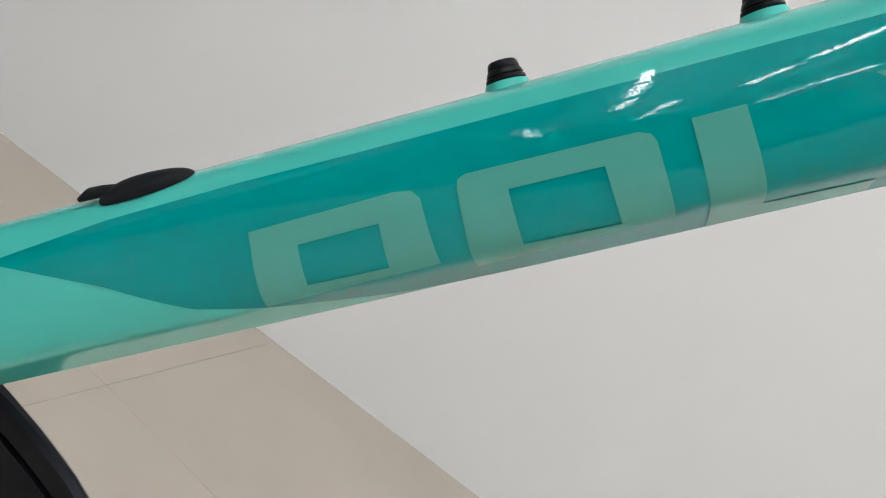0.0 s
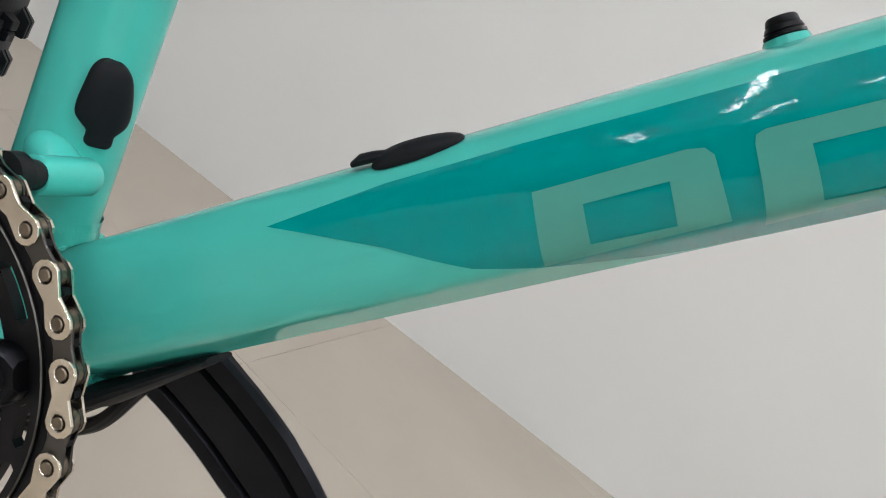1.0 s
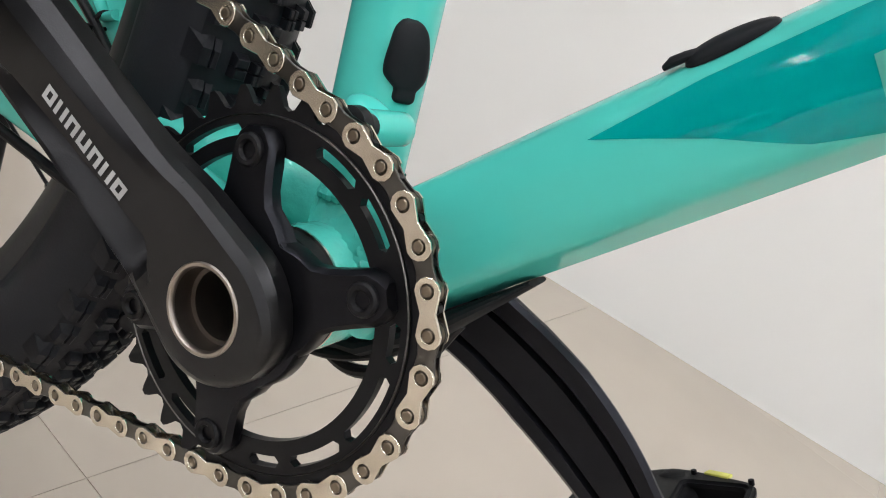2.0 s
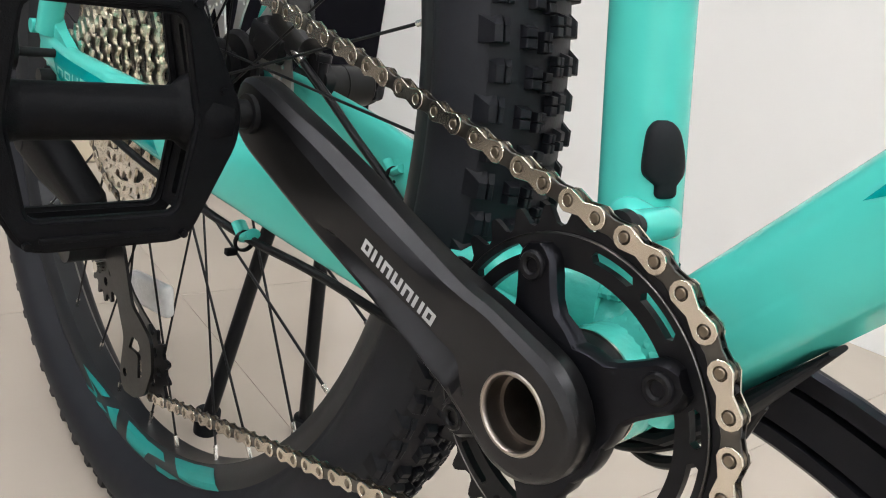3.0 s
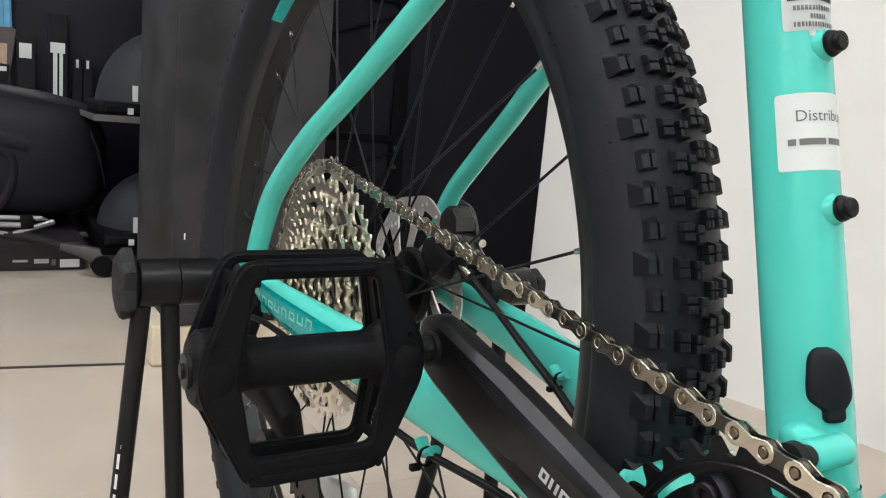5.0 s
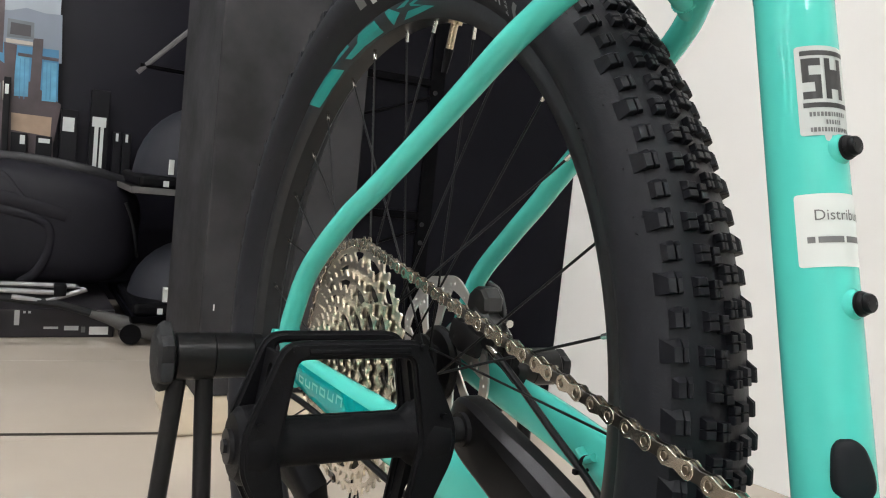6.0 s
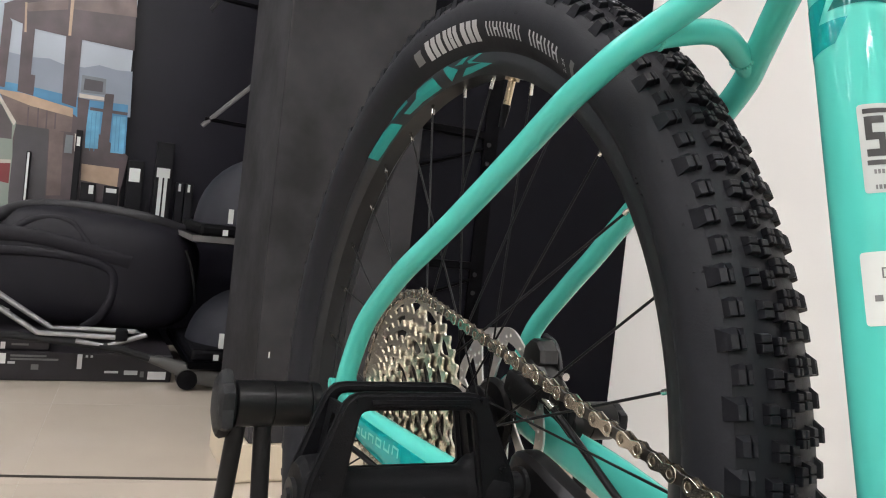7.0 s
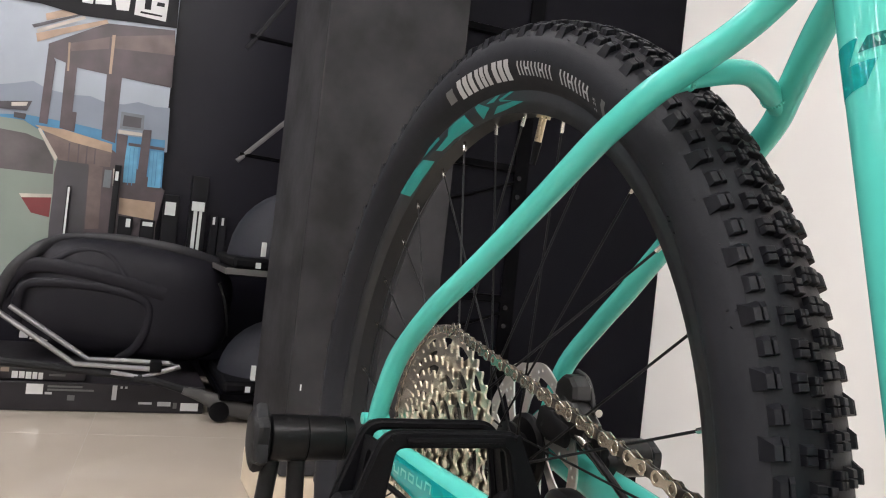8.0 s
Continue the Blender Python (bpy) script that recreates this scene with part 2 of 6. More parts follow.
class Tube:
    """A straight tube with an elliptical section, on which flat shapes can be laid: u along it, phi round it (0 towards -y, + to the front)."""

    def __init__(self, foot, along, half_y, half_n, power=2.0, keel=False):
        self.o, self.d = Vector(foot), Vector(along).normalized()
        self.n = Vector((self.d.z, 0, -self.d.x))
        self.a, self.b, self.power, self.keel = half_y, half_n, power, keel

    def at(self, u, phi, off=0.0):
        f = radians(phi)
        q = math.sin(f)
        if self.keel and q > 0.15:
            # a shallow keel below: two flat flanks with rounded upper corners
            bend = (-0.18 + math.sqrt(0.0324 + 1.84 * (0.79 - q))) / 0.92 if q < 0.79 else 0.0
            side = 0.70 + 0.6 * bend - 0.3 * bend * bend if q < 0.79 else (1 - q) / 0.30
        else:
            side = max(0.0, 1 - abs(q) ** self.power) ** (1 / self.power)
        side = math.copysign(side, math.cos(f))
        return self.o + self.d * u + Vector((0, -1, 0)) * (self.a + off) * side + self.n * (self.b + off) * math.sin(f)

    def patch(self, bm, polygon, off=0.0003, step=4.0, holes=()):
        """Lays a polygon in (u, phi) on the tube, cut into strips so that it follows the round."""
        flat = bmesh.new()
        edges = []
        for loop in (polygon, *holes):
            vs = [flat.verts.new((u * 1000, p, 0)) for u, p in loop]
            edges += [flat.edges.new((vs[i], vs[(i + 1) % len(vs)])) for i in range(len(vs))]
        bmesh.ops.triangle_fill(flat, edges=edges, use_beauty=True)
        lo, hi = min(p for _, p in polygon), max(p for _, p in polygon)
        k = math.ceil(lo / step)
        while k * step < hi:
            bmesh.ops.bisect_plane(flat, geom=flat.verts[:] + flat.edges[:] + flat.faces[:], plane_co=(0, k * step, 0), plane_no=(0, 1, 0))
            k += 1
        vmap = {v: bm.verts.new(self.at(v.co.x / 1000, v.co.y, off)) for v in flat.verts}
        for f in flat.faces:
            bm.faces.new([vmap[v] for v in f.verts])
        flat.free()


# ---- the room ----
def wall(name, a, b, z0, z1, thick, material, label):
    """An upright slab from a to b in plan; its thickness lies to the left of the way from a to b."""
    a, b = Vector((*a, 0)), Vector((*b, 0))
    t = (b - a).normalized()
    nrm = Vector((-t.y, t.x, 0)) * thick
    bm = bmesh.new()
    lows = [bm.verts.new((p.x, p.y, z0)) for p in (a, b, b + nrm, a + nrm)]
    highs = [bm.verts.new((p.x, p.y, z1)) for p in (a, b, b + nrm, a + nrm)]
    bm.faces.new(lows)
    bm.faces.new(highs)
    for i in range(4):
        bm.faces.new((lows[i], lows[(i + 1) % 4], highs[(i + 1) % 4], highs[i]))
    ob = part(name, bm, material, None, label, smooth=False)
    return tagged(ob, kind="structure", category="wall")


SIDE_A, SIDE_B = Vector((-1.40, 0.894)), Vector((3.2, 1.883))
wall("wall_side", (SIDE_A.x, SIDE_A.y), (SIDE_B.x, SIDE_B.y), FLOOR, CEIL, 0.12, M_WALL, "plain white painted shop wall meeting the tiled floor")
wall("wall_east", (3.2, 1.883), (3.2, -8.0), FLOOR, CEIL, 0.12, M_WALL, "plain white painted shop wall far from the bicycle")
# south wall is never in view; made black so glossy parts reflect something dark
wall("wall_south", (3.2, -8.0), (-4.2, -8.0), FLOOR, CEIL, 0.12, M_BACKBOARD, "unseen black wall added behind the camera to darken reflections")
wall("wall_back", (-2.86, -3.4), (-2.70, 0.95), FLOOR, CEIL, 0.10, M_BACKBOARD, "black board wall behind the accessory display")
wall("wall_west", (-4.2, -8.0), (-4.2, -3.3), FLOOR, CEIL, 0.12, M_BACKBOARD, "black board shop wall beyond the display")
wall("wall_corner", (-4.2, -3.3), (-2.86, -3.3), FLOOR, CEIL, 0.10, M_WALL, "plain white painted return wall beside the display")
wall("wall_panel", (-1.360, 0.28), (-1.360, 0.9000), FLOOR, CEIL, 0.05, M_DARKPANEL, "black slotted shelving panel beside the charcoal pillar")
wall("wall_return", (-2.70, 0.94), (-1.445, 0.90), FLOOR, CEIL, 0.05, M_BACKBOARD, "black board wall closing the display bay")

floor_bm = boxes(((-4.4, -8.2, FLOOR - 0.12), (3.4, 2.2, FLOOR - 0.0009)))
floor = tagged(part("floor", floor_bm, M_GROUT, None, "shop floor of large polished beige tiles with fine joints", smooth=False), kind="structure", category="floor")
# tiles: laid askew, each its own slab over the joint bed
TILE, TILT_T = 0.560, radians(-4)
slab = bmesh.new()
box(slab, (0.0004, 0.0004, -0.0055), (TILE - 0.0004, TILE - 0.0004, 0), 0.00018, segs=1)
bmesh.ops.recalc_face_normals(slab, faces=slab.faces)
ME_TILE = bpy.data.meshes.new("tile")
slab.to_mesh(ME_TILE)
slab.free()
ME_TILE.materials.append(M_TILE)
turn_t = Matrix.Rotation(TILT_T, 4, "Z")
for i in range(-7, 8):
    for j in range(-9, 5):
        p = Vector((-0.155, 0.690, FLOOR)) + turn_t @ Vector((i * TILE, j * TILE, 0))
        mid = p + turn_t @ Vector((TILE / 2, TILE / 2, 0))
        if -3.0 < mid.x < 3.3 and -3.4 < mid.y < 1.30 + 0.215 * mid.x + 0.25:
            tile = new("tile", ME_TILE)
            tile.parent = floor
            tile.matrix_basis = Matrix.Translation(p) @ turn_t
strip_bm = boxes(((-0.006, -1.9, 0.0), (0.006, 0.115, 0.0006)))
bmesh.ops.transform(strip_bm, matrix=pose(-1.352, -0.118, FLOOR, 0, 0, -9.7), verts=strip_bm.verts)
part("joint_strip", strip_bm, M_STRIP, floor, "dark brown expansion strip between the tiles", smooth=False)
ceil_bm = boxes(((-4.4, -8.2, CEIL), (3.4, 2.2, CEIL + 0.1)))
tagged(part("ceiling", ceil_bm, M_CEIL, None, "plain white shop ceiling with tube lights", smooth=False), kind="structure", category="ceiling")

# pillar with its cream foot
pil = tagged(part("pillar", boxes(((-1.64, 0.030, FLOOR + 0.078), (-1.300, 0.318, CEIL - 0.003)), bevel=0.004), M_GREYPANEL, None,
             "charcoal clad pillar on a cream foot block", smooth=False), kind="structure", category="pillar")
part("plinth", boxes(((-1.53, 0.000, FLOOR + 0.001), (-1.305, 0.310, FLOOR + 0.078)), bevel=0.006), M_CREAM, pil, "chipped cream foot block", smooth=False)


for y, z, w, h in ((0.052, 0.228, 0.0025, 0.012), (0.070, 0.150, 0.002, 0.010)):
    part("paint_chip", boxes(((-1.301, y, z), (-1.2992, y + w, z + h))), M_WALL, pil, "small bare white chip", smooth=False)


def ceiling_light(x, y, rz=0.0, length=1.2):
    t = thing("ceiling_light", "white surface-mounted tube light on the ceiling", "ceiling light", "tube lights on the ceiling")
    part("housing", boxes(((-length / 2, -0.05, -0.055), (length / 2, 0.05, -0.002)), bevel=0.006), M_CEIL, t)
    tube = bmesh.new()
    rod(tube, (-length / 2 + 0.02, 0, -0.075), (length / 2 - 0.02, 0, -0.075), 0.016, 12)
    part("tube", tube, M_LAMP, t, "glowing white tube")
    t.matrix_basis = pose(x, y, CEIL, 0, 0, rz)
    return t


M_LAMP = glow("lamp_tube", (0.965, 0.985, 1.0), LAMP_POWER)
first_light = ceiling_light(-0.9, -0.6, 90)
for lx, ly in ((0.3, -0.6), (1.5, -0.6), (2.6, -0.6), (-2.1, -0.9), (-0.9, -2.2), (0.3, -2.2), (1.5, -2.2), (-2.1, -2.2), (0.9, 0.75), (-2.1, -3.8), (-0.9, -3.8), (0.9, -3.8), (2.4, -3.8),
               (-3.3, -5.4), (-1.5, -5.4), (0.3, -5.4), (2.1, -5.4), (-3.3, -7.0), (-1.5, -7.0), (0.3, -7.0), (2.1, -7.0)):
    copy_thing(first_light, pose(lx, ly, CEIL, 0, 0, 90))

# ---- the bicycle ----
bike = thing("mountain_bike", "mint green hardtail mountain bike held in a rear display stand", "bicycle", at=(0, 0, 0))

# down tube
DT = Tube(BB + Vector((0.799, 0, -0.601)) * 0.0018, (0.601, 0, 0.799), 0.0245, 0.0222, 2.4, True)
dt_bm = bmesh.new()
us = [0.0, 0.02, 0.05, 0.09] + [0.13 + 0.05 * i for i in range(10)]
dt_rings = [[dt_bm.verts.new(DT.at(u, 360 * k / 128)) for k in range(128)] for u in us]
for r0, r1 in zip(dt_rings, dt_rings[1:]):
    for k in range(128):
        dt_bm.faces.new((r0[k], r0[(k + 1) % 128], r1[(k + 1) % 128], r1[k]))
down_tube = part("down_tube", dt_bm, M_MINT, bike, "glossy mint tube with teal and pale graphics")
band = bmesh.new()
band_poly = [(0.1106, -26.5), (0.1461, -35.5), (0.1830, -37.5), (0.2127, -36.6), (0.2600, -36.5), (0.4, -36.5), (0.54, -36.5), (0.54, 100), (0.40, 100), (0.30, 98), (0.26, 92), (0.215, 76), (0.195, 60), (0.1800, 50), (0.1640, 37.3), (0.1437, 9.0)]
DT.patch(band, band_poly, 0.0002)
part("teal_band", band, M_TEAL, down_tube, "glossy teal colour field on the tube")


def letter(poly, holes=()):
    bm = bmesh.new()
    DT.patch(bm, poly, 0.0004, holes=holes)
    return part("graphic_shape", bm, M_PALE, down_tube, "pale mint block shape")


letter([(0.1835, -3.0), (0.2200, -5.2), (0.2240, -3.5), (0.2257, 1.7), (0.2262, 46), (0.1815, 49)], holes=[[(0.1947, 11.3), (0.2150, 10.4), (0.2144, 40.1), (0.1940, 38.9)]])
letter([(0.2344, 2), (0.2350, -3.5), (0.2371, -5.4), (0.2754, -4.5), (0.2780, -2.0), (0.2789, 2.8), (0.2798, 52), (0.2334, 58)], holes=[[(0.2456, 8.9), (0.2671, 9.3), (0.2681, 48), (0.2458, 46)]])
letter([(0.2867, -4.6), (0.2981, -4.9), (0.2994, 60), (0.324, 62), (0.324, 78), (0.2876, 78)])
letter([(0.3235, -4.5), (0.3350, -4.5), (0.345, 16), (0.355, -4.5), (0.368, -4.5), (0.350, 28), (0.350, 53), (0.339, 53), (0.339, 28)])


def bottle_boss(tube, u, phi, parent):
    foot = tube.at(u, phi)
    n = (tube.at(u, phi, 0.01) - foot).normalized()
    bm = bmesh.new()
    prof = [(-0.003, 0.0072), (-0.0004, 0.0064), (0.0006, 0.0058), (0.0017, 0.0054), (0.0019, 0.0048)]
    sweep(bm, [foot + n * h for h, _ in prof], [(r, r) for _, r in prof], 24, (0, 1, 0) if abs(n.y) < 0.9 else (1, 0, 0))
    b = part("bottle_boss", bm, M_MINT, parent, "raised mint threaded boss")
    bm = bmesh.new()
    prof = [(0.0015, 0.0046), (0.0022, 0.0052), (0.0029, 0.0051), (0.0031, 0.0046), (0.0034, 0.0045), (0.0036, 0.0048), (0.0048, 0.0043), (0.0050, 0.0040), (0.0053, 0.0041), (0.0066, 0.0038), (0.0071, 0.0034), (0.00712, 0.0023), (0.0045, 0.0022)]
    sweep(bm, [foot + n * h for h, _ in prof], [(r, r) for _, r in prof], 20, (0, 1, 0) if abs(n.y) < 0.9 else (1, 0, 0))
    part("boss_bolt", bm, M_RING, b, "glossy black cap bolt")


for u in (0.2490, 0.3115):
    bottle_boss(DT, u, -90, down_tube)


def oval_plug(tube, u, phi, length, width, lip, parent, flip=1, skew=0.0):
    """A rubber cable plug: a low oval dome with a small tongue at one end."""
    bm = bmesh.new()
    rows = 9
    rings = []
    for i in range(rows):
        t = i / (rows - 1)
        ang = t * math.pi / 2
        h = 0.0032 * math.sin(ang)
        k = max(math.cos(ang), 0.02)
        ring = []
        for j in range(28):
            a = 2 * math.pi * j / 28
            uu = length / 2 * k * math.copysign(abs(math.cos(a)) ** (0.80 if math.cos(a) * flip > 0 else 0.55), math.cos(a))
            taper = 1.0 - (0.34 if math.cos(a) * flip > 0 else 0.12) * math.cos(a) * flip
            vv = width / 2 * k * math.copysign(abs(math.sin(a)) ** 0.62, math.sin(a)) * taper
            deg = math.degrees(vv / tube.a)
            ring.append(bm.verts.new(tube.at(u + uu, phi + deg + skew * uu / length, h + 0.0002)))
        rings.append(ring)
    for r0, r1 in zip(rings, rings[1:]):
        for j in range(28):
            bm.faces.new((r0[j], r0[(j + 1) % 28], r1[(j + 1) % 28], r1[j]))
    bm.faces.new(rings[-1])
    ob = part("cable_plug", bm, M_PLUG, parent, "matt black rubber cable plug", angle=60)
    bm = bmesh.new()
    base = u - flip * length * 0.46
    phi -= skew * 0.55 * flip
    pts = [tube.at(base + flip * 0.005, phi, 0.0012), tube.at(base, phi, 0.0020), tube.at(base - flip * lip * 0.6, phi, 0.0022), tube.at(base - flip * lip, phi, 0.0016)]
    sweep(bm, pts, [(0.0012, width * 0.24), (0.0014, width * 0.20), (0.0014, width * 0.24), (0.0008, width * 0.15)], 14, Vector(tube.at(u, phi + 90) - tube.at(u, phi - 90)).normalized(), power=2.4)
    part("tongue", bm, M_PLUG, ob)


oval_plug(DT, 0.1545, -63, 0.0265, 0.0118, 0.0066, down_tube)

# seat tube
ST = Tube((-0.0067, 0, 0.335), (-0.250, 0, 0.968), 0.0161, 0.0161)
st_bm = bmesh.new()
sweep(st_bm, [ST.o + ST.d * u for u in (0.0, 0.05, 0.1, 0.2, 0.3, 0.42)], [(0.0161, 0.0161)] * 6, 48, (0, 1, 0))
seat_tube = part("seat_tube", st_bm, M_MINT, bike, "round glossy mint tube with white stickers")


def st_patch(name, poly, off, material, label="", parent=None, holes=()):
    bm = bmesh.new()
    ST.patch(bm, poly, off, holes=holes)
    return part(name, bm, material, parent or seat_tube, label)


def rect(u0, u1, p0, p1):
    return [(u0, p0), (u1, p0), (u1, p1), (u0, p1)]


def sticker_shape(u0, u1, p0, p1):
    """A rectangle with rounded corners on the seat tube."""
    k = math.degrees(1 / 0.0165)
    return [(u, p * k) for u, p in round_poly([(u0, p0 / k), (u1, p0 / k), (u1, p1 / k), (u0, p1 / k)], 0.0016, 3)]


def u_at(z):
    return (z - ST.o.z) / ST.d.z


low = st_patch("sticker", sticker_shape(u_at(0.4905), u_at(0.5190), 14, 118), 0.0002, M_STICKER, "white paper sticker with small black print")
high = st_patch("sticker", sticker_shape(u_at(0.5420), u_at(0.5785), 30, 118), 0.0002, M_FOIL, "grey-white certification sticker with bold black mark")
tab = [(u_at(0.5422), 62), (u_at(0.5400), 64), (u_at(0.5396), 68), (u_at(0.5400), 72), (u_at(0.5422), 74)]
st_patch("sticker_tab", tab, 0.0002, M_FOIL, "", high)
bars = [rect(u_at(0.5745), u_at(0.5765), 37, 112), rect(u_at(0.5532), u_at(0.5552), 37, 112)]
# bold stepped mark between two rules
z_lo, z_hi = 0.5567, 0.5733
for a, b, c, d in ((z_hi - 0.0030, z_hi, 38, 64), (z_lo + 0.0068, z_lo + 0.0098, 38, 64), (z_lo, z_lo + 0.0030, 38, 64), (z_lo + 0.0098, z_hi - 0.0030, 38, 47.5),
                   (z_lo + 0.0030, z_lo + 0.0068, 54.5, 64), (z_lo, z_hi, 70, 79), (z_lo, z_hi, 92, 101), (z_lo + 0.004, z_lo + 0.012, 79, 92)):
    bars.append(rect(u_at(a), u_at(b), c, d))
for b in bars:
    st_patch("print_mark", b, 0.0004, M_INK, "", high)
rnd = random.Random(5)
for zz, p0, p1, hgt in ((0.5505, 44, 100, 0.0018), (0.5473, 66, 88, 0.0018), (0.5443, 44, 104, 0.0018)):
    p = p0
    while p < p1:
        w = rnd.uniform(2.0, 4.0)
        st_patch("print_mark", rect(u_at(zz - hgt / 2), u_at(zz + hgt / 2), p, p + w), 0.0004, M_SOFTINK, "", high)
        p += w + 1.6


def text_mesh(body):
    """Letters of Blender's own font as a flat mesh, one metre high, triangulated finely enough to bend."""
    cu = bpy.data.curves.new("print", "FONT")
    cu.body = body
    cu.size = 1.0
    cu.resolution_u = 3
    ob = bpy.data.objects.new("print", cu)
    scene.collection.objects.link(ob)
    dg = bpy.context.evaluated_depsgraph_get()
    me = ob.evaluated_get(dg).to_mesh()
    bm = bmesh.new()
    bm.from_mesh(me)
    bpy.data.objects.remove(ob)
    bpy.data.curves.remove(cu)
    return bm


def wrapped_text(body, z, phi0, height, material, parent):
    """Letters bent round the seat tube."""
    bm = text_mesh(body)
    for v in bm.verts:
        deg = phi0 + math.degrees(v.co.x * height / ST.a)
        v.co = ST.at(u_at(z) + v.co.y * height, deg, 0.0004)
    return part("printed_word", bm, material, parent, "", smooth=False)


wrapped_text("Distributor", 0.5086, 38, 0.0062, M_SOFTINK, low)
for p0, p1 in ((28, 38), (42, 78), (82, 112)):
    st_patch("print_mark", rect(u_at(0.4998), u_at(0.5022), p0, p1), 0.0004, M_SOFTINK, "", low)
# teal chevron and a darker printed strip higher up
st_patch("graphic_shape", [(u_at(0.6290), -40), (u_at(0.6290), 8), (u_at(0.6177), -13), (u_at(0.6173), 32.5), (u_at(0.6070), 11.5), (u_at(0.6058), -30), (u_at(0.6056), -60), (u_at(0.6280), -70)], 0.0002, M_TEAL, "teal angular graphic on the tube")
strip = st_patch("graphic_shape", [(u_at(0.6218), 4.8), (u_at(0.6281), 21.5), (u_at(0.6287), 48), (u_at(0.6290), 100), (u_at(0.6226), 100), (u_at(0.6223), 45)], 0.0003, M_TEALDARK, "dark teal strip with pale block marks")
for k in range(5):
    p0 = 30 + 12.5 * k
    st_patch("print_mark", [(u_at(0.6241), p0 + 4), (u_at(0.6241), p0 + 10), (u_at(0.6270), p0 + 6), (u_at(0.6270), p0)], 0.0005, M_PALE, "", strip)

def shield_plug(tube, rows, parent):
    """A rubber plug with a narrow head, broad shoulders and a small tongue: rows of (u, half width, middle, height) along the tube, widths in degrees."""
    bm = bmesh.new()
    grid = []
    for u, half, mid, h in smooth_path(rows, 4):
        row = []
        for k in range(17):
            v = -1 + k / 8
            v = math.copysign(abs(v) ** 0.75, v)
            row.append(bm.verts.new(tube.at(u, mid + half * v, 0.0001 + h * (1 - v ** 6) ** 0.5)))
        grid.append(row)
    for r0, r1 in zip(grid, grid[1:]):
        for k in range(16):
            bm.faces.new((r0[k], r0[k + 1], r1[k + 1], r1[k]))
    return part("cable_plug", bm, M_PLUG, parent, "matt black shield-shaped rubber cable plug", angle=60)


shield_plug(ST, [(u_at(z), w, c, h) for z, w, c, h in ((0.4264, 7, 55, 0.0002), (0.4254, 14, 55.5, 0.0020), (0.4225, 21.5, 57, 0.0032), (0.4170, 26.5, 59.5, 0.0036), (0.4112, 30, 61.5, 0.0034), (0.4075, 28.5, 62.5, 0.0030),
                                                       (0.4050, 20, 64, 0.0026), (0.4036, 15.5, 65, 0.0022), (0.4008, 15.5, 65.5, 0.0020), (0.3995, 12, 65.5, 0.0014), (0.3991, 7, 65.5, 0.0002))], seat_tube)
for ub in (0.1457, 0.2085):
    bottle_boss(ST, ub, 90, seat_tube)

# front derailleur lug on the seat tube, bottom bracket shell
bm = bmesh.new()
prof = [(-0.0350, 0.0052), (-0.0345, 0.0060), (-0.0180, 0.0060), (-0.0135, 0.0060), (-0.0118, 0.0050), (-0.0108, 0.0028)]
sweep(bm, [Vector((-0.0012, y, 0.3970)) for y, _ in prof], [(r, r) for _, r in prof], 26, (1, 0, 0))
blob = [(-0.0220, 0.0040), (-0.0190, 0.0058), (-0.0150, 0.0064), (-0.0110, 0.0062), (-0.0070, 0.0058), (-0.0030, 0.0052), (0.0005, 0.0038)]
sweep(bm, [Vector((x, -0.0165 - 0.10 * x, 0.3950)) for x, _ in blob], [(r, r * 1.15) for _, r in blob], 22, (0, 1, 0))
lug = part("derailleur_lug", bm, M_MINT, bike, "welded mint mounting lug")
bm = bmesh.new()
sweep(bm, [Vector((0.000, y, 0.398)) for y in (-0.046, -0.0455, -0.041, -0.0405, -0.033)], [(0.0045, 0.0045), (0.0062, 0.0062), (0.0064, 0.0064), (0.0050, 0.0050), (0.0040, 0.0040)], 20, (1, 0, 0))
part("lug_bolt", bm, M_BLACK, lug, "black button bolt")
bm = bmesh.new()
lathe(bm, [(-0.0365, 0.0165), (-0.0365, 0.0200), (-0.030, 0.0222), (0.030, 0.0222), (0.0365, 0.0200), (0.0365, 0.0165)], BB, 56)
shell = part("bottom_bracket_shell", bm, M_WELD, bike, "mint shell with rippled weld beads")
for side in (-1, 1):
    bm = bmesh.new()
    lathe(bm, [(side * 0.0365, 0.0120), (side * 0.0365, 0.0212), (side * 0.0440, 0.0212), (side * 0.0455, 0.0195), (side * 0.0455, 0.0120)], BB, 40)
    part("bearing_cup", bm, M_BLACK, shell, "black bearing cup")
    bm = bmesh.new()
    lathe(bm, [(side * 0.0366, 0.0205), (side * 0.0366, 0.0222), (side * 0.0376, 0.0222), (side * 0.0376, 0.0205)], BB, 40)
    part("spacer_ring", bm, M_STEEL, shell, "bright spacer ring")


def weld(name, centre, axis, r, wire, parent, arc=(0, 360)):
    """A rippled weld bead round a joint."""
    c, ax = Vector(centre), Vector(axis).normalized()
    s = ax.orthogonal().normalized()
    t = ax.cross(s)
    bm = bmesh.new()
    pts, rad = [], []
    n = 90
    for i in range(n):
        a = radians(arc[0] + (arc[1] - arc[0]) * i / n)
        pts.append(c + (s * math.cos(a) + t * math.sin(a)) * r)
        w = wire * (1 + 0.18 * math.sin(i * 2.1))
        rad.append((w, w))
    sweep(bm, pts, rad, 8, ax, closed=True)
    part(name, bm, M_WELD, parent, "rippled weld bead")


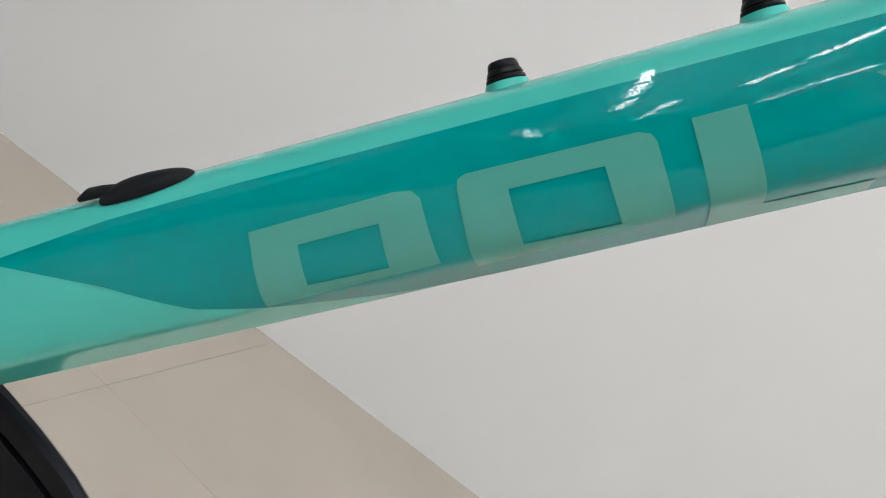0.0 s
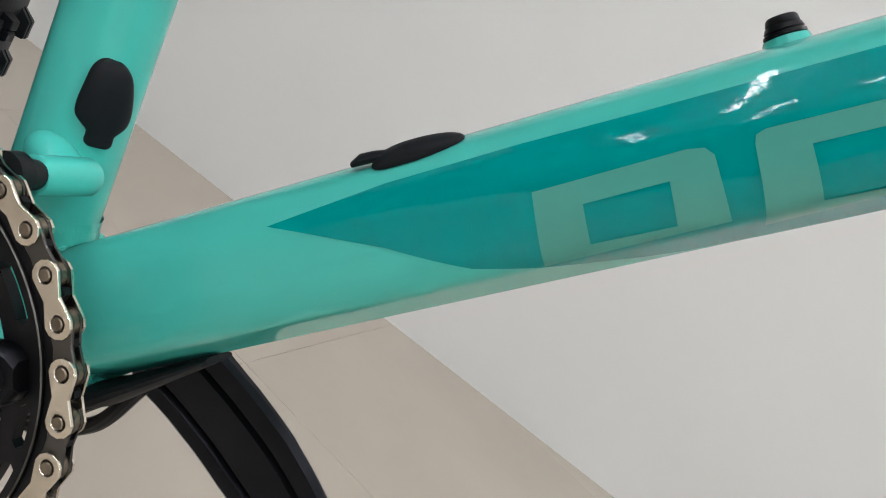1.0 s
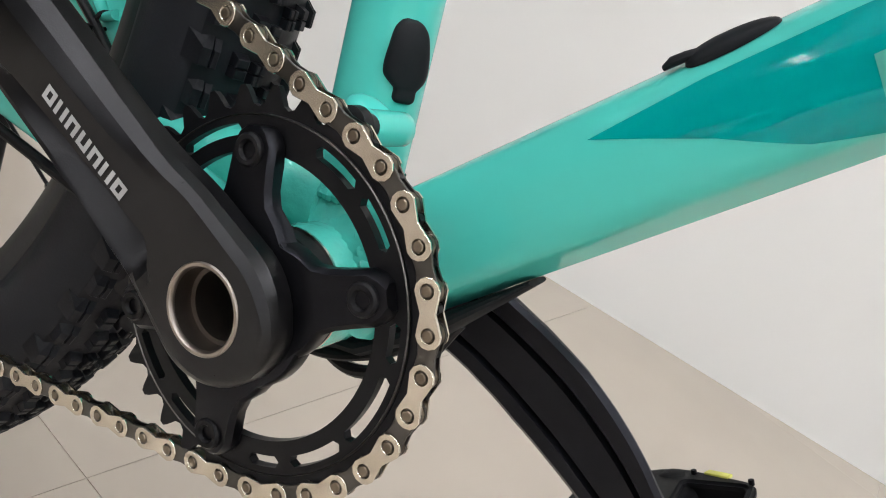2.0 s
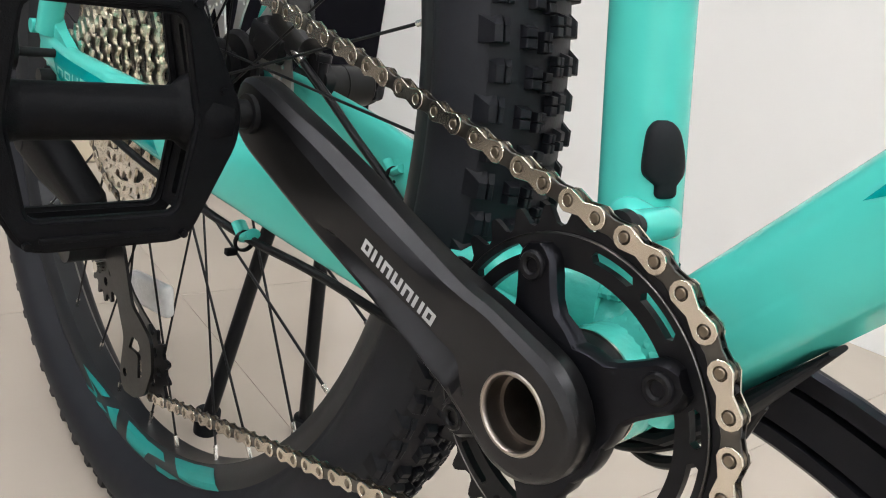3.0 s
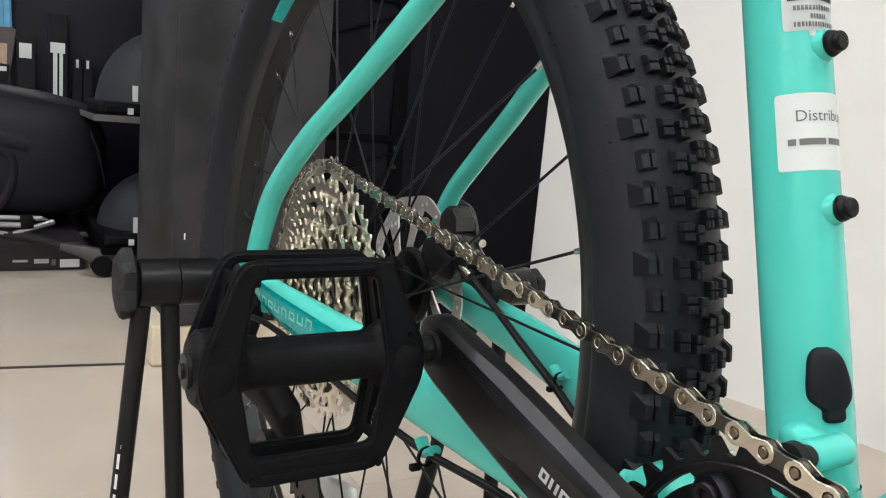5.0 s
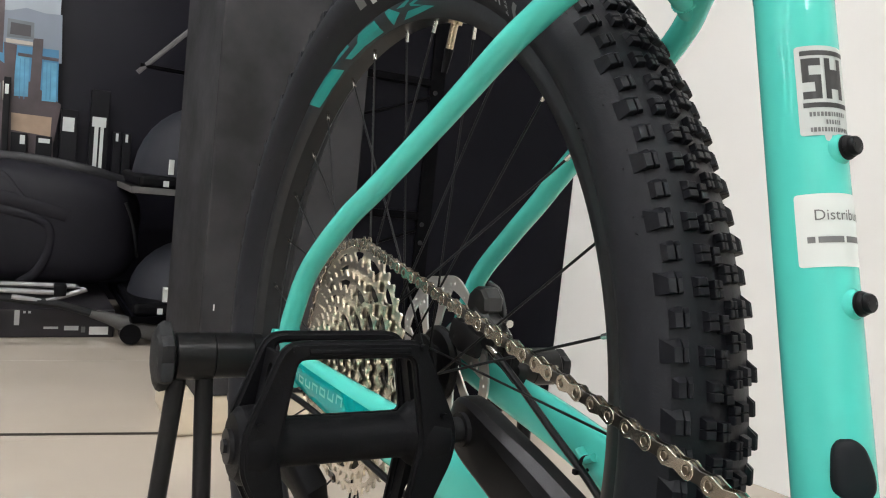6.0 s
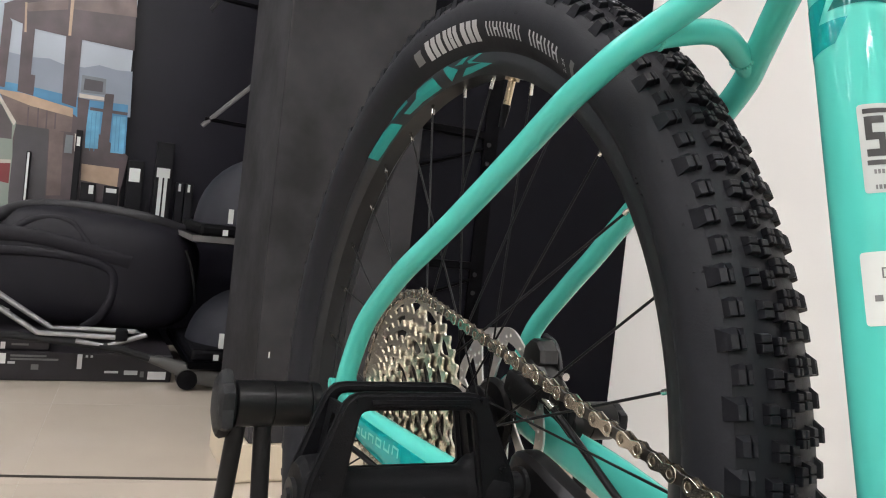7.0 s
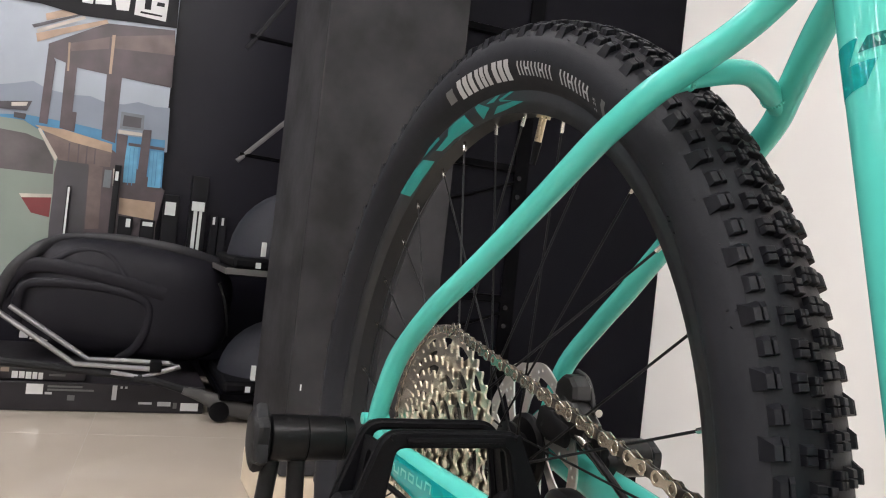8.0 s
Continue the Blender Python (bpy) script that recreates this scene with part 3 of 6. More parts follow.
weld("weld_bead", DT.o + DT.d * 0.024, DT.d, 0.0232, 0.0030, down_tube)
for tube, u0, r0, u1, r1, who in ((ST, 0.012, 0.0250, 0.040, 0.0168, seat_tube), (DT, 0.010, 0.0300, 0.034, 0.0248, down_tube)):
    bm = bmesh.new()
    rings = []
    n_f = 8
    for i in range(n_f + 1):
        f = i / n_f
        rr = r1 + (r0 - r1) * (1 - f) ** 2.0
        ring_f = []
        for k in range(72):
            ph = 360 * k / 72
            wob = 0.0007 * math.sin(k * 2.6 + i * 1.9) * math.sin(math.pi * min(1.0, f * 1.2))
            ring_f.append(bm.verts.new(tube.at(u0 + (u1 - u0) * f, ph, rr - tube.a + wob)))
        rings.append(ring_f)
    for q0, q1 in zip(rings, rings[1:]):
        for k in range(72):
            bm.faces.new((q0[k], q0[(k + 1) % 72], q1[(k + 1) % 72], q1[k]))
    part("weld_fillet", bm, M_WELD, who, "shiny rippled weld fillet", angle=80)
bm = bmesh.new()
sweep(bm, [Vector((-0.085, 0, 0.345)), Vector((-0.050, 0, 0.352)), Vector((-0.015, 0, 0.358))], [(0.012, 0.036), (0.016, 0.030), (0.018, 0.022)], 24, (0, 1, 0), power=2.6)
part("stay_yoke", bm, M_WELD, bike, "mint yoke joining the chain stays")
weld("weld_bead", ST.o + ST.d * 0.030, ST.d, 0.0184, 0.0026, seat_tube)

# stays
SS = [(-0.462, 0.083, 0.366, 0.0084), (-0.4545, 0.082, 0.3910, 0.0084), (-0.432, 0.0797, 0.4305, 0.0084), (-0.384, 0.0755, 0.4715, 0.0083), (-0.343, 0.0695, 0.5004, 0.0082), (-0.313, 0.0645, 0.5224, 0.0081),
      (-0.267, 0.058, 0.5560, 0.0080), (-0.2207, 0.0535, 0.5885, 0.0080), (-0.2009, 0.0500, 0.6020, 0.0080), (-0.183, 0.0450, 0.6148, 0.0080), (-0.1690, 0.0375, 0.6255, 0.0080), (-0.1465, 0.0253, 0.6425, 0.0080), (-0.130, 0.0180, 0.6570, 0.0080), (-0.108, 0.0120, 0.6780, 0.0078)]
CS = [(-0.470, 0.080, 0.3555, 0.0105, 0.0060), (-0.430, 0.079, 0.3500, 0.0135, 0.0065), (-0.380, 0.078, 0.3490, 0.0160, 0.0075), (-0.300, 0.074, 0.3485, 0.0185, 0.0085),
      (-0.220, 0.066, 0.3475, 0.0190, 0.0090), (-0.150, 0.056, 0.3430, 0.0180, 0.0085), (-0.090, 0.045, 0.3380, 0.0160, 0.0080), (-0.040, 0.034, 0.335, 0.0150, 0.0085), (-0.004, 0.026, 0.335, 0.0150, 0.0090)]
for side in (-1, 1):
    pts = smooth_path([(x, side * y, z, r) for x, y, z, r in SS], 5)
    bm = bmesh.new()
    sweep(bm, pts, [(p[3], p[3]) for p in pts], 20, (0, 1, 0))
    stay = part("seat_stay", bm, M_MINT, bike, "bent round mint tube")
    weld("weld_bead", (-0.1090, side * 0.0120, 0.6770), (0.6, -side * 0.2, 0.7), 0.0084, 0.0018, stay)
    drop_z = (0, -0.002, -0.004, -0.0075, -0.0125, -0.0120, -0.006, -0.001, 0) if side > 0 else (0,) * 9
    pts = smooth_path([(x, side * y, z + dz, a, b) for (x, y, z, a, b), dz in zip(CS, drop_z)], 5)
    bm = bmesh.new()
    sweep(bm, pts, [(p[3], p[4]) for p in pts], 24, (0, 1, 0), power=2.6)
    cst = part("chain_stay", bm, M_MINT, bike, "deep shaped mint tube")
    # dropout plate with a small eyelet at its end
    bm = bmesh.new()
    prism(bm, round_poly([(-0.050, 0.012), (-0.024, 0.034), (-0.010, 0.022), (0.022, 0.010), (0.022, -0.010), (0.0, -0.018), (-0.022, -0.014)], 0.006), [circle(0.0062, 18)], 0.007, upright((AXLE.x, side * 0.0785, AXLE.z)))
    drop = part("dropout", bm, M_MINT, bike, "mint dropout plate")
    bm = bmesh.new()
    sweep(bm, [Vector((AXLE.x - 0.047, side * y, AXLE.z + 0.016)) for y in (0.072, 0.088)], (0.0052, 0.0052), 16, (1, 0, 0))
    part("eyelet", bm, M_MINT, drop)
    if side < 0:
        # teal field with pale block marks on the outer face
        def cs_at(x, h, off):
            q = [np.array(v) for v in pts]
            i = max(1, next((k for k in range(len(q)) if q[k][0] >= x), len(q) - 1))
            f = (x - q[i - 1][0]) / (q[i][0] - q[i - 1][0])
            v = q[i - 1] * (1 - f) + q[i] * f
            hh = h * v[3]
            return Vector((x, v[1] - v[4] * max(0.0, 1 - abs(h) ** 2.6) ** (1 / 2.6) - off, v[2] + hh))

        def cs_patch(x0, x1, h0, h1, off, nx=10, nh=6, slant=0.0):
            b2 = bmesh.new()
            g = [[b2.verts.new(cs_at(x0 + (x1 - x0) * i / nx + slant * j / nh, h0 + (h1 - h0) * j / nh, off)) for j in range(nh + 1)] for i in range(nx + 1)]
            for i in range(nx):
                for j in range(nh):
                    b2.faces.new((g[i][j], g[i + 1][j], g[i + 1][j + 1], g[i][j + 1]))
            return b2

        part("teal_band", cs_patch(-0.432, -0.276, -0.72, 0.58, 0.0003, 20, 8, -0.014), M_TEAL, cst, "teal colour field")
        for k in range(7):
            x, mid = -0.431 + 0.0151 * k, -0.24 + 0.075 * k
            for h0, h1, x0, x1 in ((-0.19, 0.19, 0, 0.0018), (-0.19, 0.19, 0.0088, 0.0106), (0.10, 0.19, 0.0018, 0.0088), (-0.19, -0.10, 0.0018, 0.0088)):
                if x0 and x1 < 0.01 and (k + (h0 > 0)) % 3 == 0:
                    continue
                part("graphic_shape", cs_patch(x + x0, x + x1, mid + h0, mid + h1, 0.0006, 1, 2), M_MINT, cst, "mint block mark")
# bridge between the seat stays
bm = bmesh.new()
br = smooth_path([(-0.176, -0.040, 0.6205), (-0.170, -0.024, 0.6265), (-0.1625, 0.0, 0.6310), (-0.170, 0.024, 0.6265), (-0.176, 0.040, 0.6205)], 6)
sweep(bm, br, (0.0074, 0.0066), 18, (1, 0, 1))
bridge = part("stay_bridge", bm, M_MINT, bike, "curved mint bridge tube")
for side in (-1, 1):
    weld("weld_bead", (-0.1715, side * 0.0300, 0.6250), (0.35, -side * 0.9, 0.2), 0.0070, 0.0012, bridge)
bm = bmesh.new()
rod(bm, (-0.070, -0.040, 0.336), (-0.070, 0.040, 0.336), 0.0085, 16)
part("chain_stay_bridge", bm, M_MINT, bike)

# ---- crankset ----
cd = Vector((math.cos(CRANK_TILT), 0, math.sin(CRANK_TILT)))


def bored(bm, r):
    """The mesh with a round hole cut along the spindle's axis."""
    bmesh.ops.recalc_face_normals(bm, faces=bm.faces)
    solid, drill = bpy.data.meshes.new("solid"), bpy.data.meshes.new("drill")
    bm.to_mesh(solid)
    bm.free()
    tool = bmesh.new()
    rod(tool, (BB.x, -0.10, BB.z), (BB.x, -0.03, BB.z), r, 56)
    bmesh.ops.recalc_face_normals(tool, faces=tool.faces)
    tool.to_mesh(drill)
    tool.free()
    body, cutter = bpy.data.objects.new("solid", solid), bpy.data.objects.new("drill", drill)
    for ob in (body, cutter):
        scene.collection.objects.link(ob)
    cut = body.modifiers.new("bore", "BOOLEAN")
    cut.operation = "DIFFERENCE"
    cut.object = cutter
    out = bmesh.new()
    out.from_mesh(body.evaluated_get(bpy.context.evaluated_depsgraph_get()).to_mesh())
    bpy.data.objects.remove(body)
    bpy.data.objects.remove(cutter)
    return out


def crank_arm(side):
    """The arm, swept from the spindle to the pedal eye, with a scooped lower flank and bevelled edges."""
    d = cd if side < 0 else -cd
    w = Vector((-d.z, 0, d.x))
    w = w if w.z > 0 else -w
    o = Vector((0, side, 0))
    bm = bmesh.new()
    st = [(0.0160, 0.0120, 0.0590, 0.0742), (0.021, 0.0170, 0.0593, 0.0750), (0.0255, 0.0219, 0.0597, 0.0756), (0.032, 0.0213, 0.0602, 0.0767), (0.040, 0.0201, 0.0610, 0.0784), (0.055, 0.0186, 0.0625, 0.0805), (0.080, 0.0182, 0.0650, 0.0832),
          (0.105, 0.0182, 0.0675, 0.0856), (0.130, 0.0178, 0.0705, 0.0880), (0.150, 0.0170, 0.0730, 0.0900), (0.166, 0.0165, 0.0755, 0.0912), (0.176, 0.0145, 0.0765, 0.0912), (0.183, 0.0105, 0.0772, 0.0905), (0.1865, 0.0050, 0.0785, 0.0895)]
    rings = []
    rad, neck, half_w, fillet = 0.0248, 0.0265, 0.0219, 0.0056
    path = list(smooth_path(st, 5))
    if side < 0:
        # round head about the spindle, tapering into the arm
        head = []
        for s in (-0.0246, -0.0240, -0.0230, -0.0215, -0.0195, -0.0170, -0.0140, -0.0105, -0.0070, -0.0035, 0.0, 0.0026, 0.007, 0.011, 0.015, 0.019, 0.023):
            wide = math.sqrt(rad * rad - s * s) if s <= 0.0026 else np.interp(s, (0.0026, neck), (0.02466, half_w))
            head.append((s, float(wide), 0.0594, float(np.interp(s, (0.017, neck), (0.0757, 0.0759)))))
        path = head + list(smooth_path([(neck, half_w, 0.0597, 0.0759)] + st[3:], 5))
    for s, hw, y0, y1 in path:
        # depth of the scoop on the lower flank and of the dished top flank
        sc = max(0.0, min(1.0, (s - 0.0225) / 0.008)) * max(0.0, min(1.0, (0.106 - s) / 0.060))
        sc = sc ** 0.6
        tp = max(0.0, min(1.0, (0.182 - s) / 0.060)) * float(np.interp(s, (0.026, 0.050, 0.085), (0.30, 0.70, 1.0)))
        fu = float(np.interp(s, (0.028, 0.050, 0.080, 0.110, 0.150), (0.64, 0.56, 0.46, 0.38, 0.46)))
        ed = 0.52 - 0.34 * sc
        if side > 0:
            y1 = y0 + (y1 - y0) * 0.62
        th = y1 - y0
        bev = (0.30 if side < 0 else 0.20) * min(th, hw)
        hw *= 1.0 if side < 0 else float(np.interp(s, (0.03, 0.055, 0.08, 0.10, 0.12, 0.135, 0.16), (0.98, 1.14, 1.18, 1.12, 1.04, 0.94, 0.86)))
        prof = [(-hw, y0 + bev), (-hw + bev, y0), (-hw * 0.56, y0), (-hw * 0.49, y0 + 0.0032), (hw * 0.42, y0 + 0.0032), (hw * 0.49, y0), (hw - bev, y0), (hw, y0 + bev),
                (hw, y1 - 0.0056 * tp - bev), (hw * 0.94, y1 - 0.0048 * tp - 0.3 * bev), (hw * (fu + 0.55 * (0.94 - fu)), y1 - 0.0024 * tp), (hw * (fu + 0.05), y1 - 0.0004 * tp), (hw * fu, y1),
                (hw * 0.18, y1), (-hw * 0.06, y1), (-hw * ed, y1), (-hw * (ed + 0.03), y1 - 0.0030 * sc), (-hw * (ed + 0.08), y1 - 0.0082 * sc), (-hw * (0.66 - 0.10 * sc), y1 - 0.0056 * sc), (-hw * 0.80, y1 - 0.0018 * sc),
                (-hw * 0.88, y1 - 0.0004 * sc - 0.1 * bev), (-hw * 0.93, y1 - 0.0006 * sc - 0.25 * bev), (-hw * 0.99, y1 - 0.0006 * sc - 0.8 * bev)]
        if side > 0:
            # two grooves along the inner face
            prof[2:6] = [(-hw * 0.60, y0), (-hw * 0.52, y0 + 0.0036), (-hw * 0.45, y0 + 0.0008), (hw * 0.34, y0 + 0.0008), (hw * 0.42, y0 + 0.0036), (hw * 0.52, y0)]
        if side < 0 and s < 0.060:
            k = max(0.0, min(1.0, (s - 0.024) / 0.036))
            k = k * k * (3 - 2 * k)
            shaped = []
            for j, (q, e) in enumerate(prof):
                if j > 7:
                    gap = fillet - min(fillet, max(0.0, rad - math.hypot(s, q) if s < 0 else hw - abs(q)))
                    curved = y1 - fillet + math.sqrt(max(0.0, fillet * fillet - gap * gap))
                    e = (1 - k) * curved + k * e if j < 15 else min(e, (1 - k) * curved + k * e)
                else:
                    e = min(e, y1 - fillet - 0.001) + (1 - k) * (min(y0, e) - min(e, y1 - fillet - 0.001)) if 0 < j < 7 else e
                shaped.append((q, e))
            prof = shaped
        lift = 0.0 if side < 0 else 0.0048 - 1.96 * (s - 0.092) ** 2
        rings.append([bm.verts.new(BB + d * s + w * (q + lift) + o * e) for q, e in prof])
    n = len(rings[0])
    for r0, r1 in zip(rings, rings[1:]):
        for k in range(n):
            bm.faces.new((r0[k], r0[(k + 1) % n], r1[(k + 1) % n], r1[k]))
    bm.faces.new(rings[0])
    bm.faces.new(rings[-1])
    bm.normal_update()
    if side < 0:
        bm = bored(bm, 0.0141)
    # the left arm takes the crank finish darkened for shade
    arm = part("crank_arm", bm, M_CRANK if side < 0 else M_CRANK_SHADED, bike, "dark grey anodised forged crank arm" if side < 0 else "anodised crank arm in a shade-darkened tone with a channelled inner face", angle=17)
    return arm, d, w


arm_r, d_r, w_r = crank_arm(-1)
arm_l, d_l, w_l = crank_arm(1)
# spider hub and the hollow spindle end
bm = bmesh.new()
lathe(bm, [(-0.0545, 0.0150), (-0.0545, 0.0272), (-0.0555, 0.0280), (-0.0612, 0.0280), (-0.0624, 0.0272), (-0.0630, 0.0246), (-0.0630, 0.0150)], BB, 64)
part("spider_hub", bm, M_CRANK_SHADED, arm_r, "dark grey spider hub")
bm = bmesh.new()
lathe(bm, [(-0.0758, 0.0128), (-0.0763, 0.0132), (-0.0763, 0.0141), (-0.0759, 0.0145), (-0.0745, 0.0145), (-0.0745, 0.0126)], BB, 64)
part("spindle_rim", bm, M_BRONZE, arm_r, "bright machined rim")
bm = bmesh.new()
lathe(bm, [(-0.0748, 0.0128), (-0.0680, 0.0125), (-0.0678, 0.0110), (-0.0560, 0.0102), (-0.0300, 0.0100), (-0.0300, 0.0001), (-0.0302, 0.0001)], BB, 48, close=False)
part("spindle_bore", bm, M_BORE, arm_r, "hollow steel spindle bore")
bm = bmesh.new()
lathe(bm, [(0.0560, 0.0050), (0.0560, 0.0230), (0.0700, 0.0230), (0.0745, 0.0190), (0.0745, 0.0050)], BB, 48)
part("crank_boss", bm, M_CRANK, arm_l, "round dark grey boss")
# print on the arm: seven pale block marks along its flat face
for k in range(7):
    for a0, a1, b0, b1 in ((0, 0.0016, 0, 0.0054), (0.0034, 0.0050, 0, 0.0054), (0.0016, 0.0034, 0.0040, 0.0054), (0.0016, 0.0034, 0, 0.0014)):
        if b0 + b1 != 0.0054 and (k % 2 if b0 else k % 3):
            continue
        s0 = 0.0430 + k * 0.0062
        bm = bmesh.new()
        vs = []
        for s, h in ((s0 + a0, b0), (s0 + a1, b0), (s0 + a1, b1), (s0 + a0, b1)):
            q = BB + d_r * s + w_r * (h - 0.0022)
            vs.append(bm.verts.new((q.x, -np.interp(s, (0.030, 0.040, 0.055, 0.080, 0.105), (0.0772, 0.0785, 0.0805, 0.0832, 0.0856)) - 0.0003, q.z)))
        bm.faces.new(vs)
        part("printed_mark", bm, M_GREYINK, arm_r, "", smooth=False)

# spider: four arms that reach the ring
SPIDER = (36.5, 112.5, 217.5, -77.5)
for k, ang in enumerate(SPIDER):
    a = radians(ang)
    rd, tg = Vector((math.cos(a), 0, math.sin(a))), Vector((-math.sin(a), 0, math.cos(a)))
    bm = bmesh.new()
    rings = []
    for r, hw, y0, y1 in ((0.018, 0.0195, 0.0560, 0.0630), (0.026, 0.0150, 0.0560, 0.0628), (0.031, 0.0105, 0.0562, 0.0624), (0.036, 0.0092, 0.0560, 0.0618), (0.0405, 0.0088, 0.0552, 0.0614), (0.0435, 0.0086, 0.0546, 0.0610), (0.0490, 0.0084, 0.0545, 0.0604), (0.0525, 0.0066, 0.0542, 0.0602), (0.0548, 0.0040, 0.0545, 0.0596)):
        prof = [(-hw, y0), (hw, y0), (hw, y1 - 0.0020), (hw - 0.0016, y1 - 0.0002), (hw * 0.3, y1), (-hw * 0.3, y1), (-hw + 0.0016, y1 - 0.0002), (-hw, y1 - 0.0020)]
        rings.append([bm.verts.new(BB + rd * r + tg * q - Vector((0, y, 0))) for q, y in prof])
    for r0, r1 in zip(rings, rings[1:]):
        for j in range(8):
            bm.faces.new((r0[j], r0[(j + 1) % 8], r1[(j + 1) % 8], r1[j]))
    bm.faces.new(rings[0])
    bm.faces.new(rings[-1])
    sp = part("spider_arm", bm, M_CRANK_SHADED, bike, "dark grey spider arm", angle=40)
    c = BB + rd * 0.0475
    bm = bmesh.new()
    lathe(bm, [(-0.0566, 0.0001), (-0.0566, 0.0023), (-0.0612, 0.0025), (-0.0621, 0.0033), (-0.0622, 0.0046), (-0.0614, 0.0053), (-0.0560, 0.0054), (-0.0560, 0.0001)], (c.x, 0, c.z), 24)
    part("chainring_bolt", bm, M_RING, sp, "black hollow hex bolt")

# chainring
slots = [(74, 90), (51.5, 67), (16, 26.5), (-17, 8.5), (-43.5, -23), (-62, -51.5), (-104, -89.5), (-131, -113), (125, 150), (160, 190)]
bm = bmesh.new()
phase = math.pi / 2 - RISE + (0.0006 + 0.5 * PITCH) / RING_R
gear_pts = gear(32, 0.0604, 0.0674)
ca, sa = math.cos(phase), math.sin(phase)
gear_pts = [(x * ca - y * sa, x * sa + y * ca) for x, y in gear_pts]
prism(bm, gear_pts, [circle(0.0572, 96)], 0.0024, upright((0, RING_Y, BB.z)))
ring = part("chainring", bm, M_RING, bike, "black narrow-wide chainring with slotted web", angle=25)
bm = bmesh.new()
prism(bm, circle(0.0580, 96), [circle(0.0468, 96)] + [arc_slot(0.0518, 0.0556, a, b) for a, b in slots], 0.0034, upright((0, RING_Y - 0.0006, BB.z)))
part("ring_web", bm, M_RING, ring, "slotted black web", angle=25)

# highlight along the step of the black ring, laid on as a thin steel line
bm = bmesh.new()
lathe(bm, [(-0.0538, 0.0578), (-0.0542, 0.0581), (-0.0538, 0.0584), (-0.0520, 0.0584), (-0.0520, 0.0578)], BB, 96)
part("ring_highlight", bm, M_DARKSTEEL, ring, "thin bright ring standing in for the highlight on the web's step")

# ---- chain ----
def chain_point(s):
    """Place and heading of the chain s metres along it: s > 0 runs back over the top to the cassette, s < 0 round the ring and back below."""
    up = Vector((-math.cos(RISE), 0.0395, math.sin(RISE)))
    t0 = BB + Vector((RING_R * math.sin(RISE), RING_Y, RING_R * math.cos(RISE)))
    run = 0.4484
    if 0 <= s <= run:
        return t0 + up * s, up.normalized()
    if s > run:
        a = math.pi / 2 - RISE + (s - run) / BIG_R
        y = (t0 + up * run).y
        return Vector((AXLE.x + BIG_R * math.cos(a), y, AXLE.z + BIG_R * math.sin(a))), Vector((-math.sin(a), 0, math.cos(a)))
    low_a = radians(-68.4)
    wrap = RING_R * (math.pi / 2 - RISE - low_a)
    if s > -wrap:
        a = math.pi / 2 - RISE + s / RING_R
        return BB + Vector((RING_R * math.cos(a), RING_Y, RING_R * math.sin(a))), Vector((-math.sin(a), 0, math.cos(a)))
    p0 = BB + Vector((RING_R * math.cos(low_a), RING_Y, RING_R * math.sin(low_a)))
    way = (CHAIN_EXIT - p0).normalized()
    return p0 + way * (-s - wrap), -way


LOWER_PULLEY = Vector((-0.3385, -0.046, 0.1590))
CHAIN_EXIT = Vector((-0.3395, -0.046, 0.1319))


def link_plate(outer):
    """One side plate of a link, waisted between its two pins."""
    r, wst = (0.0042, 0.0026) if outer else (0.0040, 0.0029)
    pts = []
    h = PITCH / 2
    for i in range(9):
        a = radians(-118 + 236 * i / 8)
        pts.append((h + r * math.cos(a), r * math.sin(a)))
    pts.append((0, wst))
    for i in range(9):
        a = radians(62 + 236 * i / 8)
        pts.append((-h + r * math.cos(a), r * math.sin(a)))
    pts.append((0, -wst))
    return pts


def link_mesh(outer):
    bm = bmesh.new()
    y = 0.00225 if outer else 0.00135
    for sgn in (-1, 1):
        prism(bm, link_plate(outer), [circle(0.0022, 14, PITCH / 2 * k) for k in (-1, 1)], 0.0008, upright((0, sgn * y, 0)))
    bmesh.ops.recalc_face_normals(bm, faces=bm.faces)
    top = [e for e in bm.edges if len(e.link_faces) == 2 and abs(e.calc_face_angle(0) - math.pi / 2) < 0.2 and e.verts[0].co.y < -y and e.verts[1].co.y < -y]
    bmesh.ops.bevel(bm, geom=top, offset=0.0002, segments=1, affect="EDGES")
    for f in bm.faces:
        f.smooth = False
    me = bpy.data.meshes.new("outer_link" if outer else "inner_link")
    bm.to_mesh(me)
    bm.free()
    me.materials.append(M_NICKEL if outer else M_DARKSTEEL)
    return me


ME_OUT, ME_IN = link_mesh(True), link_mesh(False)
pins = bmesh.new()
chain = None
S0 = -0.0006
places = []
for j in range(-44, 62):
    s = S0 + j * PITCH
    p, _ = chain_point(s)
    places.append((j, p))
for j, p in places:
    rod(pins, p + Vector((0, -0.0012, 0)), p + Vector((0, 0.0012, 0)), 0.0038, 12)
    prof = ((-0.00268, 0.0003), (-0.00270, 0.0010), (-0.00300, 0.0012), (-0.00302, 0.0015), (-0.0027, 0.0018), (0.0030, 0.0018))
    sweep(pins, [p + Vector((0, y, 0)) for y, _ in prof], [(r, r) for _, r in prof], 12, (1, 0, 0))
chain = part("chain", pins, M_RIVET, bike, "bicycle chain with nickel outer plates")
